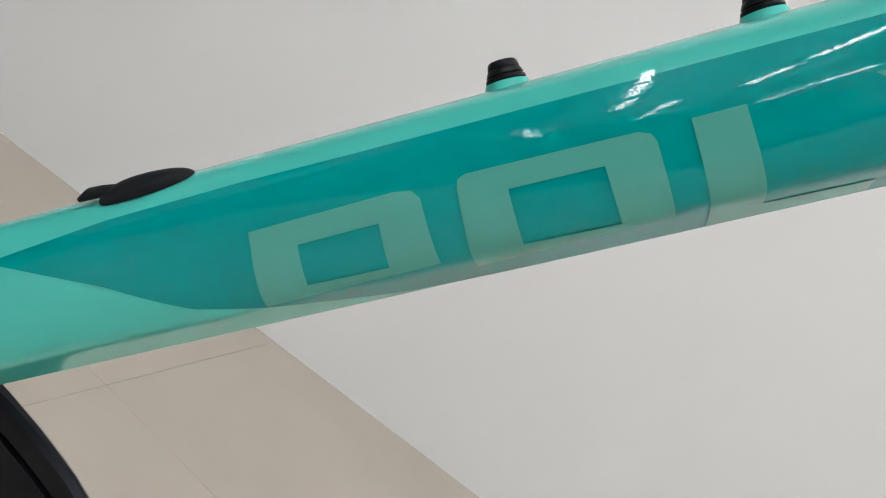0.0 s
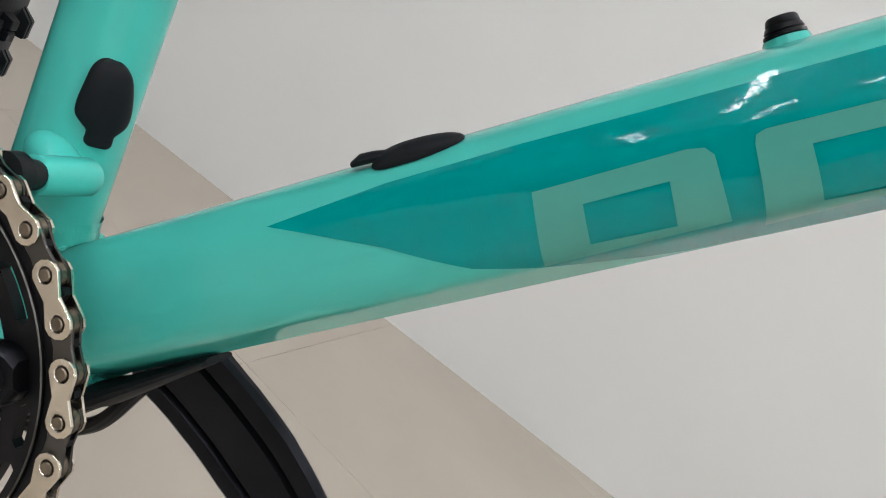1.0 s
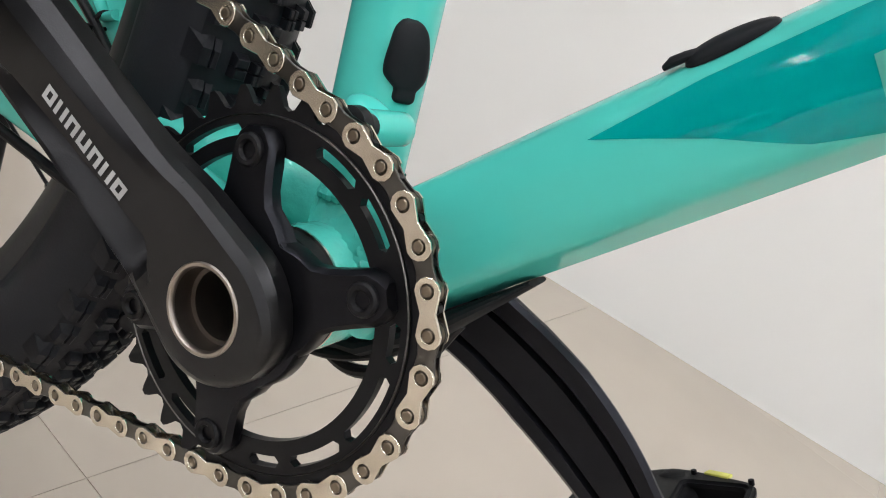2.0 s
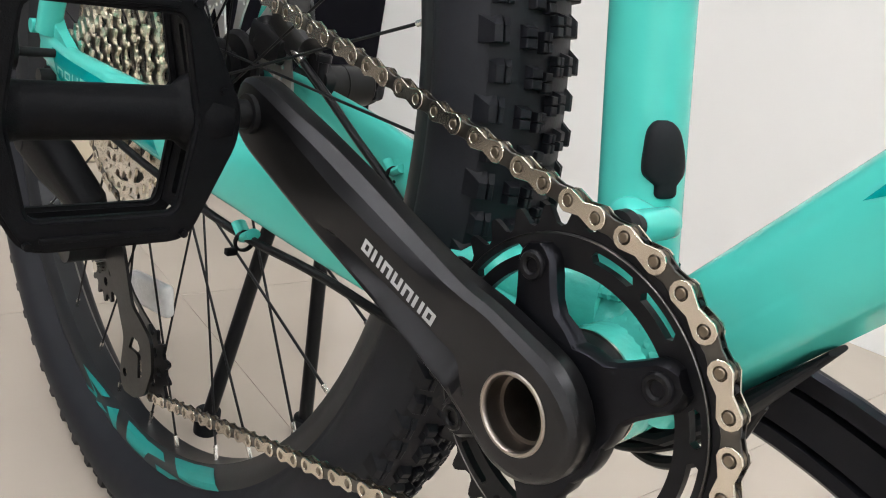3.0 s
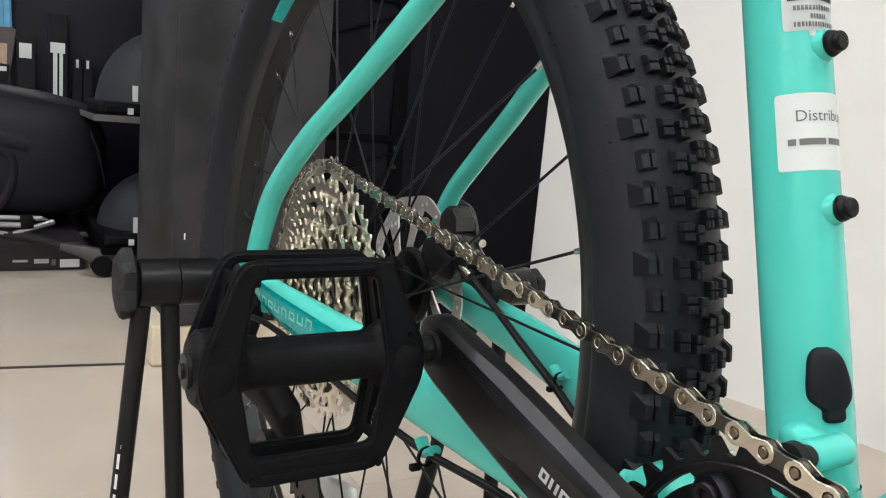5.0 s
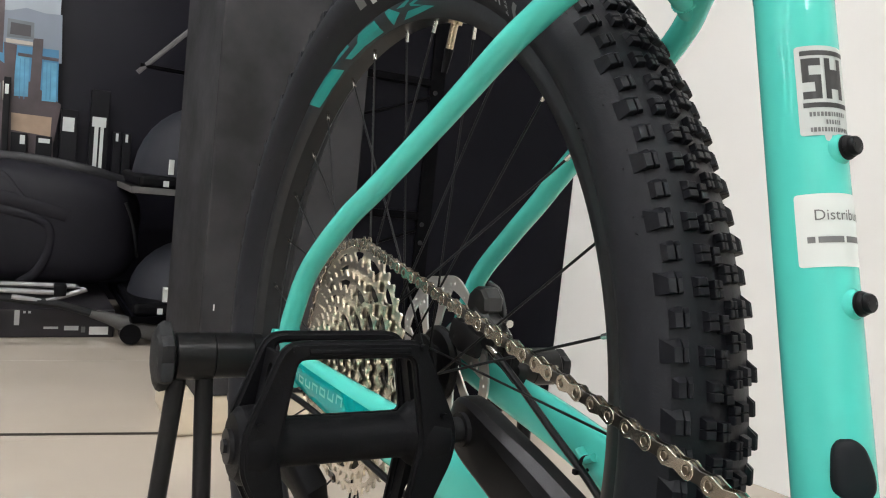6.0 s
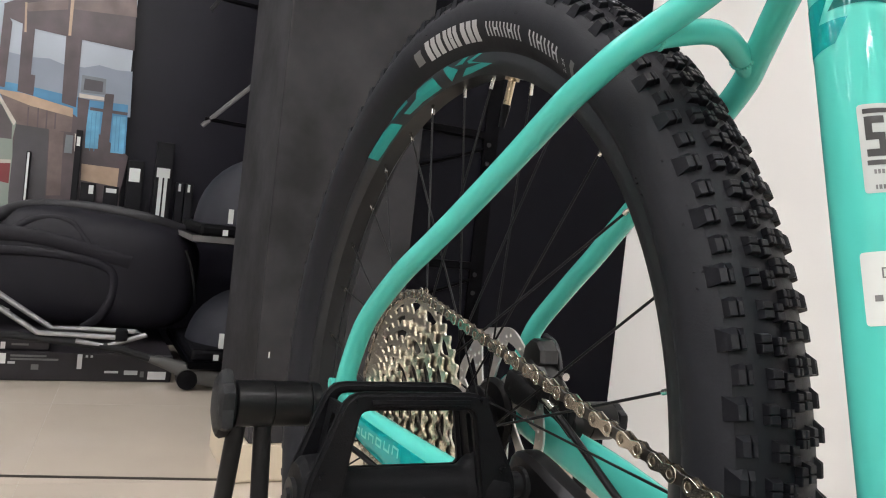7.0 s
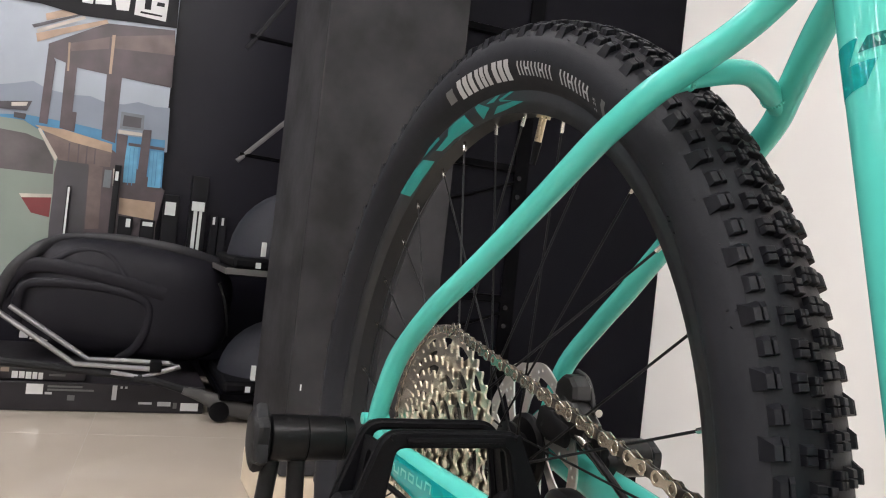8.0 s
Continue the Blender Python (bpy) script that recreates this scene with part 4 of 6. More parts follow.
for (j, a), (j2, b) in zip(places, places[1:]):
    mid = (a + b) / 2
    way = (b - a).normalized()
    m = Matrix.Translation(mid) @ Vector((1, 0, 0)).rotation_difference(way).to_matrix().to_4x4()
    ob = new("outer_link" if j % 2 == 1 else "inner_link", ME_OUT if j % 2 == 1 else ME_IN)
    # rotation_difference may twist; keep the pin axis close to y
    x = way
    y = Vector((0, 1, 0)) - x * x.y
    y.normalize()
    z = x.cross(y)
    ob.matrix_basis = Matrix((x, y, z)).transposed().to_4x4()
    ob.matrix_basis.translation = mid
    ob.location = mid
    ob.parent = chain

# ---- cassette ----
COGS = (51, 45, 39, 33, 28, 24, 21, 18, 15, 13, 11)
CASS_Y = RING_Y + 0.0395 * 0.4484
bm = bmesh.new()
lathe(bm, [(0.004, 0.012), (0.004, 0.0172), (-0.036, 0.0172), (-0.036, 0.012)], (AXLE.x, CASS_Y, AXLE.z), 32)
cassette = part("cassette", bm, M_DARKSTEEL, bike, "eleven-speed nickel cassette")
for i, n in enumerate(COGS):
    r = n * PITCH / (2 * math.pi)
    bm = bmesh.new()
    holes = [circle(0.0165, 24)]
    if i < 7:
        # rounded windows between this ring of teeth and the next smaller one, with a small drilling here and there
        r_next = COGS[i + 1] * PITCH / (2 * math.pi)
        r_out, r_in = r - 0.0062, r_next - 0.0042
        k = (17, 15, 13, 11, 9, 8, 7)[i]
        for q in range(k):
            a = 360 * q / k + 23 * i
            if (q * 7 + i) % 5 == 2:
                t = radians(a + 180 / k)
                holes.append(circle(0.0017, 10, (r_out - 0.002) * math.cos(t), (r_out - 0.002) * math.sin(t)))
            else:
                a0, a1 = a, a + 360 / k * (0.74 if q % 2 else 0.62)
                holes.append(round_poly([(rr * math.cos(radians(t)), rr * math.sin(radians(t))) for rr, t in
                             ((r_out - 0.0006, a0), (r_out, (a0 + a1) / 2), (r_out - 0.0014, a1), (r_in + 0.0006, a1 - 3), (r_in, a0 + 5))], 0.0022, 3))
    prism(bm, gear(n, r - 0.0037, r + 0.0017), holes, 0.0019, upright((AXLE.x, CASS_Y - 0.0039 * i, AXLE.z)))
    bmesh.ops.rotate(bm, verts=bm.verts, cent=AXLE, matrix=Matrix.Rotation(0.37 * i, 3, "Y"))
    part("sprocket", bm, M_COG, cassette, "", angle=20)
    if i + 1 < len(COGS):
        # black drum added behind the windows to stand for the darkness inside the cassette
        bm = bmesh.new()
        r_drum = COGS[i + 1] * PITCH / (2 * math.pi) - (0.0055 if i < 4 else 0.0045)
        lathe(bm, [(-0.0012, 0.015), (-0.0012, r_drum), (-0.0027, r_drum), (-0.0027, 0.015)], (AXLE.x, CASS_Y - 0.0039 * i, AXLE.z), 48)
        part("spacer", bm, M_RING, cassette, "added dark drum between sprockets, standing in for the darkness inside", angle=30)
bm = bmesh.new()
lathe(bm, [(0, 0.006), (0, 0.0150), (-0.003, 0.0145), (-0.003, 0.006)], (AXLE.x, CASS_Y - 0.0415, AXLE.z), 28)
part("lockring", bm, M_RING, cassette)

# ---- rear wheel ----
RIM_IN, RIM_OUT, TYRE_R = 0.2900, 0.3085, 0.3610
WHEEL = (AXLE.x, 0, AXLE.z)
bm = bmesh.new()
lathe(bm, [(-0.0085, RIM_IN), (0.0085, RIM_IN), (0.0125, RIM_IN + 0.006), (0.0148, RIM_IN + 0.012), (0.0150, RIM_OUT), (0.0128, RIM_OUT), (0.0120, RIM_OUT - 0.006), (-0.0120, RIM_OUT - 0.006), (-0.0128, RIM_OUT), (-0.0150, RIM_OUT), (-0.0148, RIM_IN + 0.012), (-0.0125, RIM_IN + 0.006)], WHEEL, 160)
rim = part("rear_rim", bm, M_RIM, bike, "black alloy rim with teal graphics")
bm = bmesh.new()
casing = [(-0.0135, RIM_OUT - 0.004), (-0.0165, RIM_OUT + 0.001), (-0.0238, RIM_OUT + 0.006), (-0.0298, RIM_OUT + 0.014), (-0.0318, RIM_OUT + 0.0235), (-0.0310, RIM_OUT + 0.033), (-0.0268, RIM_OUT + 0.0420), (-0.0195, 0.3553), (-0.0100, 0.3588), (0, 0.3598)]
casing = casing + [(-y, r) for y, r in reversed(casing[:-1])]
lathe(bm, casing, WHEEL, 180)
tyre = part("rear_tyre", bm, M_SIDEWALL, bike, "black knobbly off-road tyre", angle=80)


def wheel_m(a, r, y=0.0, lean=0.0):
    """A frame on the wheel: x along the rolling direction, y across, z outwards."""
    a = radians(a)
    out, along = Vector((math.cos(a), 0, math.sin(a))), Vector((-math.sin(a), 0, math.cos(a)))
    m = Matrix((along, Vector((0, -1, 0)), out)).transposed().to_4x4()
    m.translation = Vector(WHEEL) + out * r + Vector((0, y, 0))
    return m @ Matrix.Rotation(lean, 4, "X")


bm = bmesh.new()
ground_t = [(y * 0.998, r + 0.0005) for y, r in casing if r > RIM_OUT + 0.040]
lathe(bm, ground_t, WHEEL, 180, close=False)
part("tread_ground", bm, M_RUBBER, tyre, "darker rubber between the tread blocks", angle=80)
tread = bmesh.new()
N_T = 140
rnd = random.Random(3)


def block(m, foot, top, h, out=0, drop=0.0):
    """A tread block: foot and top as (x0, x1, y0, y1) on its frame, with a chamfer round the top; its outer foot drops down the flank."""
    x0, x1, y0, y1 = top
    c = 0.0004
    rings = []
    for z, (a0, a1, b0, b1) in ((-0.0025, foot), (h - c, top), (h, (x0 + c, x1 - c, y0 + c, y1 - c))):
        fall = 0.0 if rings else drop
        rings.append([tread.verts.new(m @ Vector((x, y, z - fall * (side == out)))) for x, y, side in ((a0, b0, -1), (a1, b0, -1), (a1, b1, 1), (a0, b1, 1))])
    for r0, r1 in zip(rings, rings[1:]):
        for k in range(4):
            tread.faces.new((r0[k], r0[(k + 1) % 4], r1[(k + 1) % 4], r1[k]))
    tread.faces.new(rings[-1])


def side_block(m, out, foot, top, h, drop=0.0):
    """The same with y counted outwards from the middle of the tyre."""
    a, b = ((q[0], q[1], *sorted((out * q[2], out * q[3]))) for q in (foot, top))
    block(m, a, b, h, out, drop)


for i in range(N_T):
    for sgn in (-1, 1):
        a = 360 * (i + (0.0 if sgn < 0 else 0.45)) / N_T + rnd.uniform(-0.04, 0.04)
        out = -sgn
        wide = (i + (sgn > 0)) % 2 == 0
        # shoulder block: ramped down the flank, cut by a groove along the tyre
        e = 0.0009 if wide else -0.0011
        m = wheel_m(a, 0.3530, sgn * (0.0222 + e), sgn * 0.60)
        side_block(m, out, (-0.0040, 0.0098, -0.0007, 0.0118), (-0.0044, 0.0030, -0.0006, 0.0034), 0.0046, 0.0042)
        side_block(m, out, (-0.0040, 0.0092, -0.0044, -0.0012), (-0.0043, 0.0028, -0.0037, -0.0013), 0.0042)
        # intermediate and middle blocks, in two rows that alternate, split across
        y_mid, r_mid, lean_mid, w_mid = (0.0118, 0.3581, 0.32, 0.0026) if wide else (0.0084, 0.3588, 0.18, 0.0027)
        m = wheel_m(a - 0.25, r_mid, sgn * y_mid, sgn * lean_mid)
        for x0, x1 in ((-0.0042, -0.0003), (0.0003, 0.0040)):
            side_block(m, out, (x0 - 0.0001, x1 + (0.0006 if x1 < 0.001 else 0.0026), -w_mid - 0.0007, w_mid + 0.0018), (x0, x1, -w_mid, w_mid), 0.0044)
        y_c, r_c = (0.0042, 0.3593) if wide else (0.0021, 0.3596)
        m = wheel_m(a - 0.40, r_c, sgn * y_c, sgn * 0.06)
        for x0, x1 in ((-0.0043, -0.0003), (0.0003, 0.0040)):
            for y0, y1 in ((-0.0026, -0.0002), (0.0002, 0.0025)) if wide else ((-0.0019, 0.0024),):
                side_block(m, out, (x0 - 0.0005, x1 + 0.0005, y0, y1), (x0, x1, y0, y1), 0.0046)
for f in tread.faces:
    f.smooth = False
me = bpy.data.meshes.new("tread")
bmesh.ops.recalc_face_normals(tread, faces=tread.faces)
tread.to_mesh(me)
tread.free()
link("tread", me, M_RUBBER, tyre, "rows of square black tread blocks")
def arc_patch(r0, r1, a0, a1, y_of, parent, material, name, label="", n=None):
    """A shape on the wheel's flank between two radii and angles; y_of gives the flank's y at a radius."""
    n = n or max(2, int(abs(a1 - a0) / 2))
    bm = bmesh.new()
    g = []
    for i in range(n + 1):
        a = radians(a0 + (a1 - a0) * i / n)
        row = []
        for k in range(4):
            r = r0 + (r1 - r0) * k / 3
            row.append(bm.verts.new((AXLE.x + r * math.cos(a), y_of(r), AXLE.z + r * math.sin(a))))
        g.append(row)
    for i in range(n):
        for k in range(3):
            bm.faces.new((g[i][k], g[i + 1][k], g[i + 1][k + 1], g[i][k + 1]))
    return part(name, bm, material, parent, label)


def flank(r):
    for (y0, r0), (y1, r1) in zip(casing[:9], casing[1:10]):
        if r0 <= r <= r1:
            return y0 + (y1 - y0) * (r - r0) / (r1 - r0) - 0.0007
    return -0.0289


# moulding whiskers
wh = bmesh.new()
for i in range(46):
    a, r = radians(rnd.uniform(20, 200)), RIM_OUT + rnd.choice((0.012, 0.026, 0.034, 0.038))
    foot = Vector((AXLE.x + r * math.cos(a), flank(r) + 0.0008, AXLE.z + r * math.sin(a)))
    rod(wh, foot, foot + Vector((rnd.uniform(-0.001, 0.001), -rnd.uniform(0.0008, 0.0018), rnd.uniform(-0.001, 0.001))), 0.0003, 4)
tagged(part("whiskers", wh, M_RUBBER, tyre, "thin rubber moulding whiskers"), kind="stuff")


def rim_flank(r):
    return -float(np.interp(r - RIM_IN, (0, 0.006, 0.012, 0.0185), (0.0085, 0.0125, 0.0148, 0.0150))) - 0.0003


# block marks on the tyre's flank: bold ones, then a row of smaller ones
for a, wdt in ((100.6, 5.4), (94.4, 4.4), (88.8, 5.2)):
    for x0, x1, r0, r1 in ((0, 0.27, 0, 1), (0.365, 0.635, 0, 1), (0.73, 1, 0, 1)):
        arc_patch(0.3135 + r0 * 0.0150, 0.3135 + r1 * 0.0150, a - x0 * wdt, a - x1 * wdt, flank, tyre, M_GREYINK, "printed_mark", n=2)
a = 81.0
for k in range(10):
    if k != 5:
        for x0, x1, r0, r1 in ((0, 0.26, 0, 1), (0.74, 1, 0, 1), (0.26, 0.74, 0.42, 0.58)) if k % 2 else ((0, 0.26, 0, 1), (0.74, 1, 0, 1)):
            arc_patch(0.3165 + r0 * 0.0100, 0.3165 + r1 * 0.0100, a - x0 * 1.45, a - x1 * 1.45, flank, tyre, M_GREYINK, "printed_mark", n=2)
    a -= 2.05
arc_patch(0.3150, 0.3260, 104.6, 102.2, flank, tyre, M_FAINT, "printed_mark")
size_bm = text_mesh("2.25")
for v in size_bm.verts:
    r, a = 0.3140 + v.co.x * 0.0052, radians(59.0 + math.degrees(v.co.y * 0.0052 / 0.32))
    v.co = Vector((AXLE.x + r * math.cos(a), flank(r) - 0.0002, AXLE.z + r * math.sin(a)))
part("printed_word", size_bm, M_GREYINK, tyre, "", smooth=False)
arc_patch(0.3140, 0.3260, 57.6, 56.6, flank, tyre, M_FAINT, "printed_mark", n=2)
# rim graphics at the top and repeated below
def rim_shape(points, turn):
    """An angular shape in (angle, radius) on the rim's flank."""
    bm = bmesh.new()
    vs = []
    for a, r in points:
        q, a = 0.292 + (r - 0.284) * 0.86, radians(a + turn)
        vs.append(bm.verts.new((AXLE.x + q * math.cos(a), 0, AXLE.z + q * math.sin(a))))
    edges = [bm.edges.new((vs[k], vs[(k + 1) % len(vs)])) for k in range(len(vs))]
    bmesh.ops.triangle_fill(bm, edges=edges, use_beauty=True)
    bmesh.ops.subdivide_edges(bm, edges=bm.edges[:], cuts=5, use_grid_fill=True)
    for v in bm.verts:
        v.co.y = rim_flank(math.hypot(v.co.x - AXLE.x, v.co.z - AXLE.z)) - 0.0003
    part("rim_graphic", bm, M_RIMTEAL, rim, "teal graphic", smooth=False)


M_RIMTEAL = mat("rim_teal_print", (0.008, 0.215, 0.195), 0.35, vary=0.05, scale=20, spec=0.3)
for turn in (1.5, 174.5):
    for shape in ([(130.9, 0.3015), (128.7, 0.2845), (122.6, 0.2835), (116.3, 0.2839), (119.3, 0.2965), (123.0, 0.2995), (127.0, 0.3005)], [(119.1, 0.2985), (111.6, 0.2965), (112.2, 0.3012), (116.4, 0.3018)],
                  [(114.2, 0.2904), (112.6, 0.2851), (107.1, 0.2846), (103.0, 0.2838), (99.5, 0.2838), (101.4, 0.2985), (104.5, 0.2992), (107.7, 0.2990), (108.6, 0.2919)],
                  [(97.5, 0.2995), (95.6, 0.2842), (92.4, 0.2916), (96.1, 0.3005)], [(91.8, 0.2845), (89.6, 0.2904), (84.2, 0.2922), (80.9, 0.2911), (86.0, 0.2865)],
                  [(93.4, 0.2960), (90.2, 0.3005), (88.6, 0.3008), (90.6, 0.2950)], [(84.2, 0.2922), (87.6, 0.2950), (84.1, 0.3010), (85.4, 0.3014), (88.9, 0.2962), (88.6, 0.2938)]):
        rim_shape(shape, turn)

# hub, spokes and nipples
bm = bmesh.new()
lathe(bm, [(-0.060, 0.007), (-0.060, 0.014), (-0.0225, 0.0150), (-0.0220, 0.0265), (-0.0190, 0.0265), (-0.0160, 0.0150), (0.0280, 0.0145), (0.0320, 0.0265), (0.0350, 0.0265), (0.0370, 0.0180), (0.0560, 0.0150), (0.0680, 0.0120), (0.0680, 0.007)], WHEEL, 40)
hub = part("rear_hub", bm, M_BLACK, bike, "black rear hub")
bm = bmesh.new()
rod(bm, (0, 0, 0), (0, 0, 0.0105), 0.00165, 8)
bmesh.ops.recalc_face_normals(bm, faces=bm.faces)
ME_NIP = bpy.data.meshes.new("nipple")
bm.to_mesh(ME_NIP)
bm.free()
ME_NIP.materials.append(M_STEEL)
for k in range(32):
    ang = 85.5 + 11.25 * k
    drive = k % 2 == 0
    lead = 1 if (k // 2) % 2 == 0 else -1
    ha = radians(ang + lead * 62)
    hy, hr = (-0.0205, 0.0235) if drive else (0.0335, 0.0235)
    h = Vector(WHEEL) + Vector((math.cos(ha) * hr, hy, math.sin(ha) * hr))
    ra = radians(ang)
    n = Vector(WHEEL) + Vector((math.cos(ra) * (RIM_IN + 0.0005), -0.0015 if drive else 0.0015, math.sin(ra) * (RIM_IN + 0.0005)))
    bm = bmesh.new()
    rod(bm, h, n, 0.00095, 8)
    part("spoke", bm, M_BLACK, rim)
    nip = new("nipple", ME_NIP)
    nip.parent = rim
    nip.matrix_basis = Matrix.Translation(n) @ Vector((0, 0, 1)).rotation_difference((h - n).normalized()).to_matrix().to_4x4()
va = radians(79.9)
vo = Vector((math.cos(va), 0, math.sin(va)))
bm = bmesh.new()
rod(bm, Vector(WHEEL) + vo * (RIM_IN + 0.001), Vector(WHEEL) + vo * (RIM_IN - 0.0025), 0.0058, 16)
rod(bm, Vector(WHEEL) + vo * (RIM_IN - 0.002), Vector(WHEEL) + vo * (RIM_IN - 0.022), 0.0030, 12)
valve = part("valve", bm, M_BRASS, rim, "brass valve stem")
bm = bmesh.new()
rod(bm, Vector(WHEEL) + vo * (RIM_IN - 0.0215), Vector(WHEEL) + vo * (RIM_IN - 0.040), 0.0037, 12, 0.0024)
part("valve_cap", bm, M_PLASTIC, valve, "black valve cap")

# the wheel sits a little askew in the frame
lean_w = Vector((0, 1, 0)).rotation_difference(Vector((-0.0216, 1, -0.0365))).to_matrix().to_4x4()
for ob in (rim, tyre):
    ob.matrix_basis = Matrix.Translation(AXLE + Vector((0.0045, -0.0092, 0))) @ lean_w @ Matrix.Translation(-AXLE)

# ---- pedals ----
def pedal(centre, tilt, name_label):
    """A moulded platform: two window frames, side walls, an axle barrel and a steel spindle."""
    c = Vector(centre)
    m0 = Matrix.Translation(c) @ Matrix.Rotation(tilt, 4, "Y")
    # plate axes: a across (y), b up, c thickness along x
    plate = Matrix(((0, 0, 1, 0), (1, 0, 0, 0), (0, 1, 0, 0), (0, 0, 0, 1)))
    outline = round_poly([(-0.0345, 0.0470), (0.0315, 0.0470), (0.0515, 0.006), (0.0515, -0.008), (0.0320, -0.0490), (-0.0295, -0.0490), (-0.0500, -0.008), (-0.0500, 0.006)], 0.008)
    up_wide = round_poly([(-0.0300, 0.0420), (0.0280, 0.0420), (0.0340, 0.0080), (-0.0345, 0.0080)], 0.004, 3)
    lo_wide = round_poly([(-0.0345, -0.0080), (0.0340, -0.0080), (0.0290, -0.0400), (-0.0298, -0.0400)], 0.004, 3)
    big_win = round_poly([(-0.0278, 0.0390), (0.0256, 0.0390), (0.0325, 0.0020), (0.0325, -0.0020), (0.0262, -0.0362), (-0.0272, -0.0362), (-0.0335, -0.0020), (-0.0335, 0.0020)], 0.004, 3)
    root = None
    for x, wins in ((0.0128, [big_win]), (-0.0128, [up_wide, lo_wide])):
        bm = bmesh.new()
        prism(bm, outline, wins, 0.0052, m0 @ Matrix.Translation((x, 0, 0)) @ plate)
        bmesh.ops.recalc_face_normals(bm, faces=bm.faces)
        es = [e for e in bm.edges if len(e.link_faces) == 2 and e.calc_face_angle(0) > 1.2]
        bmesh.ops.bevel(bm, geom=es, offset=0.0016, segments=3, affect="EDGES")
        if root is None:
            root = part("pedal", bm, M_PLASTIC, bike, name_label, angle=50)
        else:
            part("cage_frame", bm, M_PLASTIC, root, "", angle=50)
    # side walls of the windows, each with a long slot
    for (y0, z0), (y1, z1), out in (((0.0303, 0.0400), (0.0362, 0.0100), 1), ((0.0362, -0.0100), (0.0310, -0.0390), 1), ((-0.0322, 0.0400), (-0.0366, 0.0100), -1), ((-0.0366, -0.0100), (-0.0318, -0.0390), -1)):
        along = Vector((0, y1 - y0, z1 - z0))
        ln = along.length
        along = along / ln
        wall_m = Matrix((Vector((1, 0, 0)), along, Vector((1, 0, 0)).cross(along))).transposed().to_4x4()
        wall_m.translation = Vector((0, y0 + 0.0012 * out, z0))
        bm = bmesh.new()
        prism(bm, [(-0.0125, 0), (0.0125, 0), (0.0125, ln), (-0.0125, ln)], [round_poly([(-0.0030, ln * 0.16), (0.0030, ln * 0.16), (0.0030, ln * 0.84), (-0.0030, ln * 0.84)], 0.0025, 3)], 0.0024, m0 @ wall_m)
        bmesh.ops.recalc_face_normals(bm, faces=bm.faces)
        part("cage_wall", bm, M_PLASTIC, root, "slotted side wall", angle=30)
    bm = bmesh.new()
    prof = [(-0.0505, 0.0080), (-0.0500, 0.0135), (-0.0470, 0.0165), (-0.0400, 0.0172), (-0.0345, 0.0150), (-0.0300, 0.0112), (-0.0270, 0.0106), (0.0270, 0.0106), (0.0300, 0.0112), (0.0345, 0.0150), (0.0390, 0.0172), (0.0480, 0.0165), (0.0525, 0.0125), (0.0545, 0.0085)]
    sweep(bm, [m0 @ Vector((0, y, 0)) for y, _ in prof], [(r, r) for _, r in prof], 24, (1, 0, 0))
    part("axle_barrel", bm, M_PLASTIC, root)
    for z0, z1 in ((0.0415, 0.0440), (-0.0450, -0.0425)):
        bm = bmesh.new()
        box(bm, (0.0150, -0.024, z0), (0.0165, 0.024, z1), 0.0006, m0)
        part("grip_rib", bm, M_PLASTIC, root)
    for y, z in ((-0.030, 0.044), (0.030, 0.044), (-0.028, -0.045), (0.029, -0.045), (-0.043, 0.012), (0.043, 0.012)):
        for x in (0.0148, -0.0148):
            bm = bmesh.new()
            rod(bm, m0 @ Vector((x, y, z)), m0 @ Vector((x * 1.2, y, z)), 0.0016, 10)
            part("grip_stud", bm, M_PLASTIC, root)
    return root, m0


EYE_R = BB + cd * 0.170
EYE_L = BB - cd * 0.170
ped_r, m_r = pedal((EYE_R.x, -0.1550, EYE_R.z), radians(-3), "black moulded platform pedal")
bm = bmesh.new()
rod(bm, (EYE_R.x, -0.085, EYE_R.z), (EYE_R.x, -0.0935, EYE_R.z), 0.0085, 20)
rod(bm, (EYE_R.x, -0.0935, EYE_R.z), (EYE_R.x, -0.104, EYE_R.z), 0.0062, 20)
part("pedal_spindle", bm, M_BLACK, ped_r, "black spindle")
bm = bmesh.new()
rod(bm, m_r @ Vector((0, -0.0500, 0)), m_r @ Vector((0, -0.0525, 0)), 0.0075, 20)
cap = part("end_cap", bm, M_BLACK, ped_r, "round black end cap")
bm = bmesh.new()
rod(bm, m_r @ Vector((0, -0.0520, 0)), m_r @ Vector((0, -0.0540, 0)), 0.0034, 6)
part("hex_nut", bm, M_BLACK, cap, "small black hex nut")
ped_l, m_l = pedal((EYE_L.x - 0.013, 0.1500, EYE_L.z - 0.029), radians(49), "black moulded platform pedal with a yellow reflector")
bm = bmesh.new()
rod(bm, (EYE_L.x, 0.085, EYE_L.z), (EYE_L.x, 0.104, EYE_L.z), 0.0075, 20)
part("pedal_spindle", bm, M_BLACK, ped_l, "black spindle")
M_REFLECT = mat("yellow_reflector", (0.62, 0.60, 0.12), 0.25, vary=0.1, scale=300, bump=0.3, bump_scale=900)
bm = bmesh.new()
slope = Matrix.Translation((-0.0156, 0.0415, 0.0250)) @ Matrix.Rotation(radians(26), 4, "X")
box(bm, (-0.0010, -0.0022, -0.0075), (0.0010, 0.0030, 0.0075), 0.0006, m_l @ slope)
part("reflector", bm, M_REFLECT, ped_l, "yellow prismatic reflector")
bm = bmesh.new()
box(bm, (-0.006, -0.020, -0.0525), (0.006, 0.020, -0.0495), 0.0008, m_r)
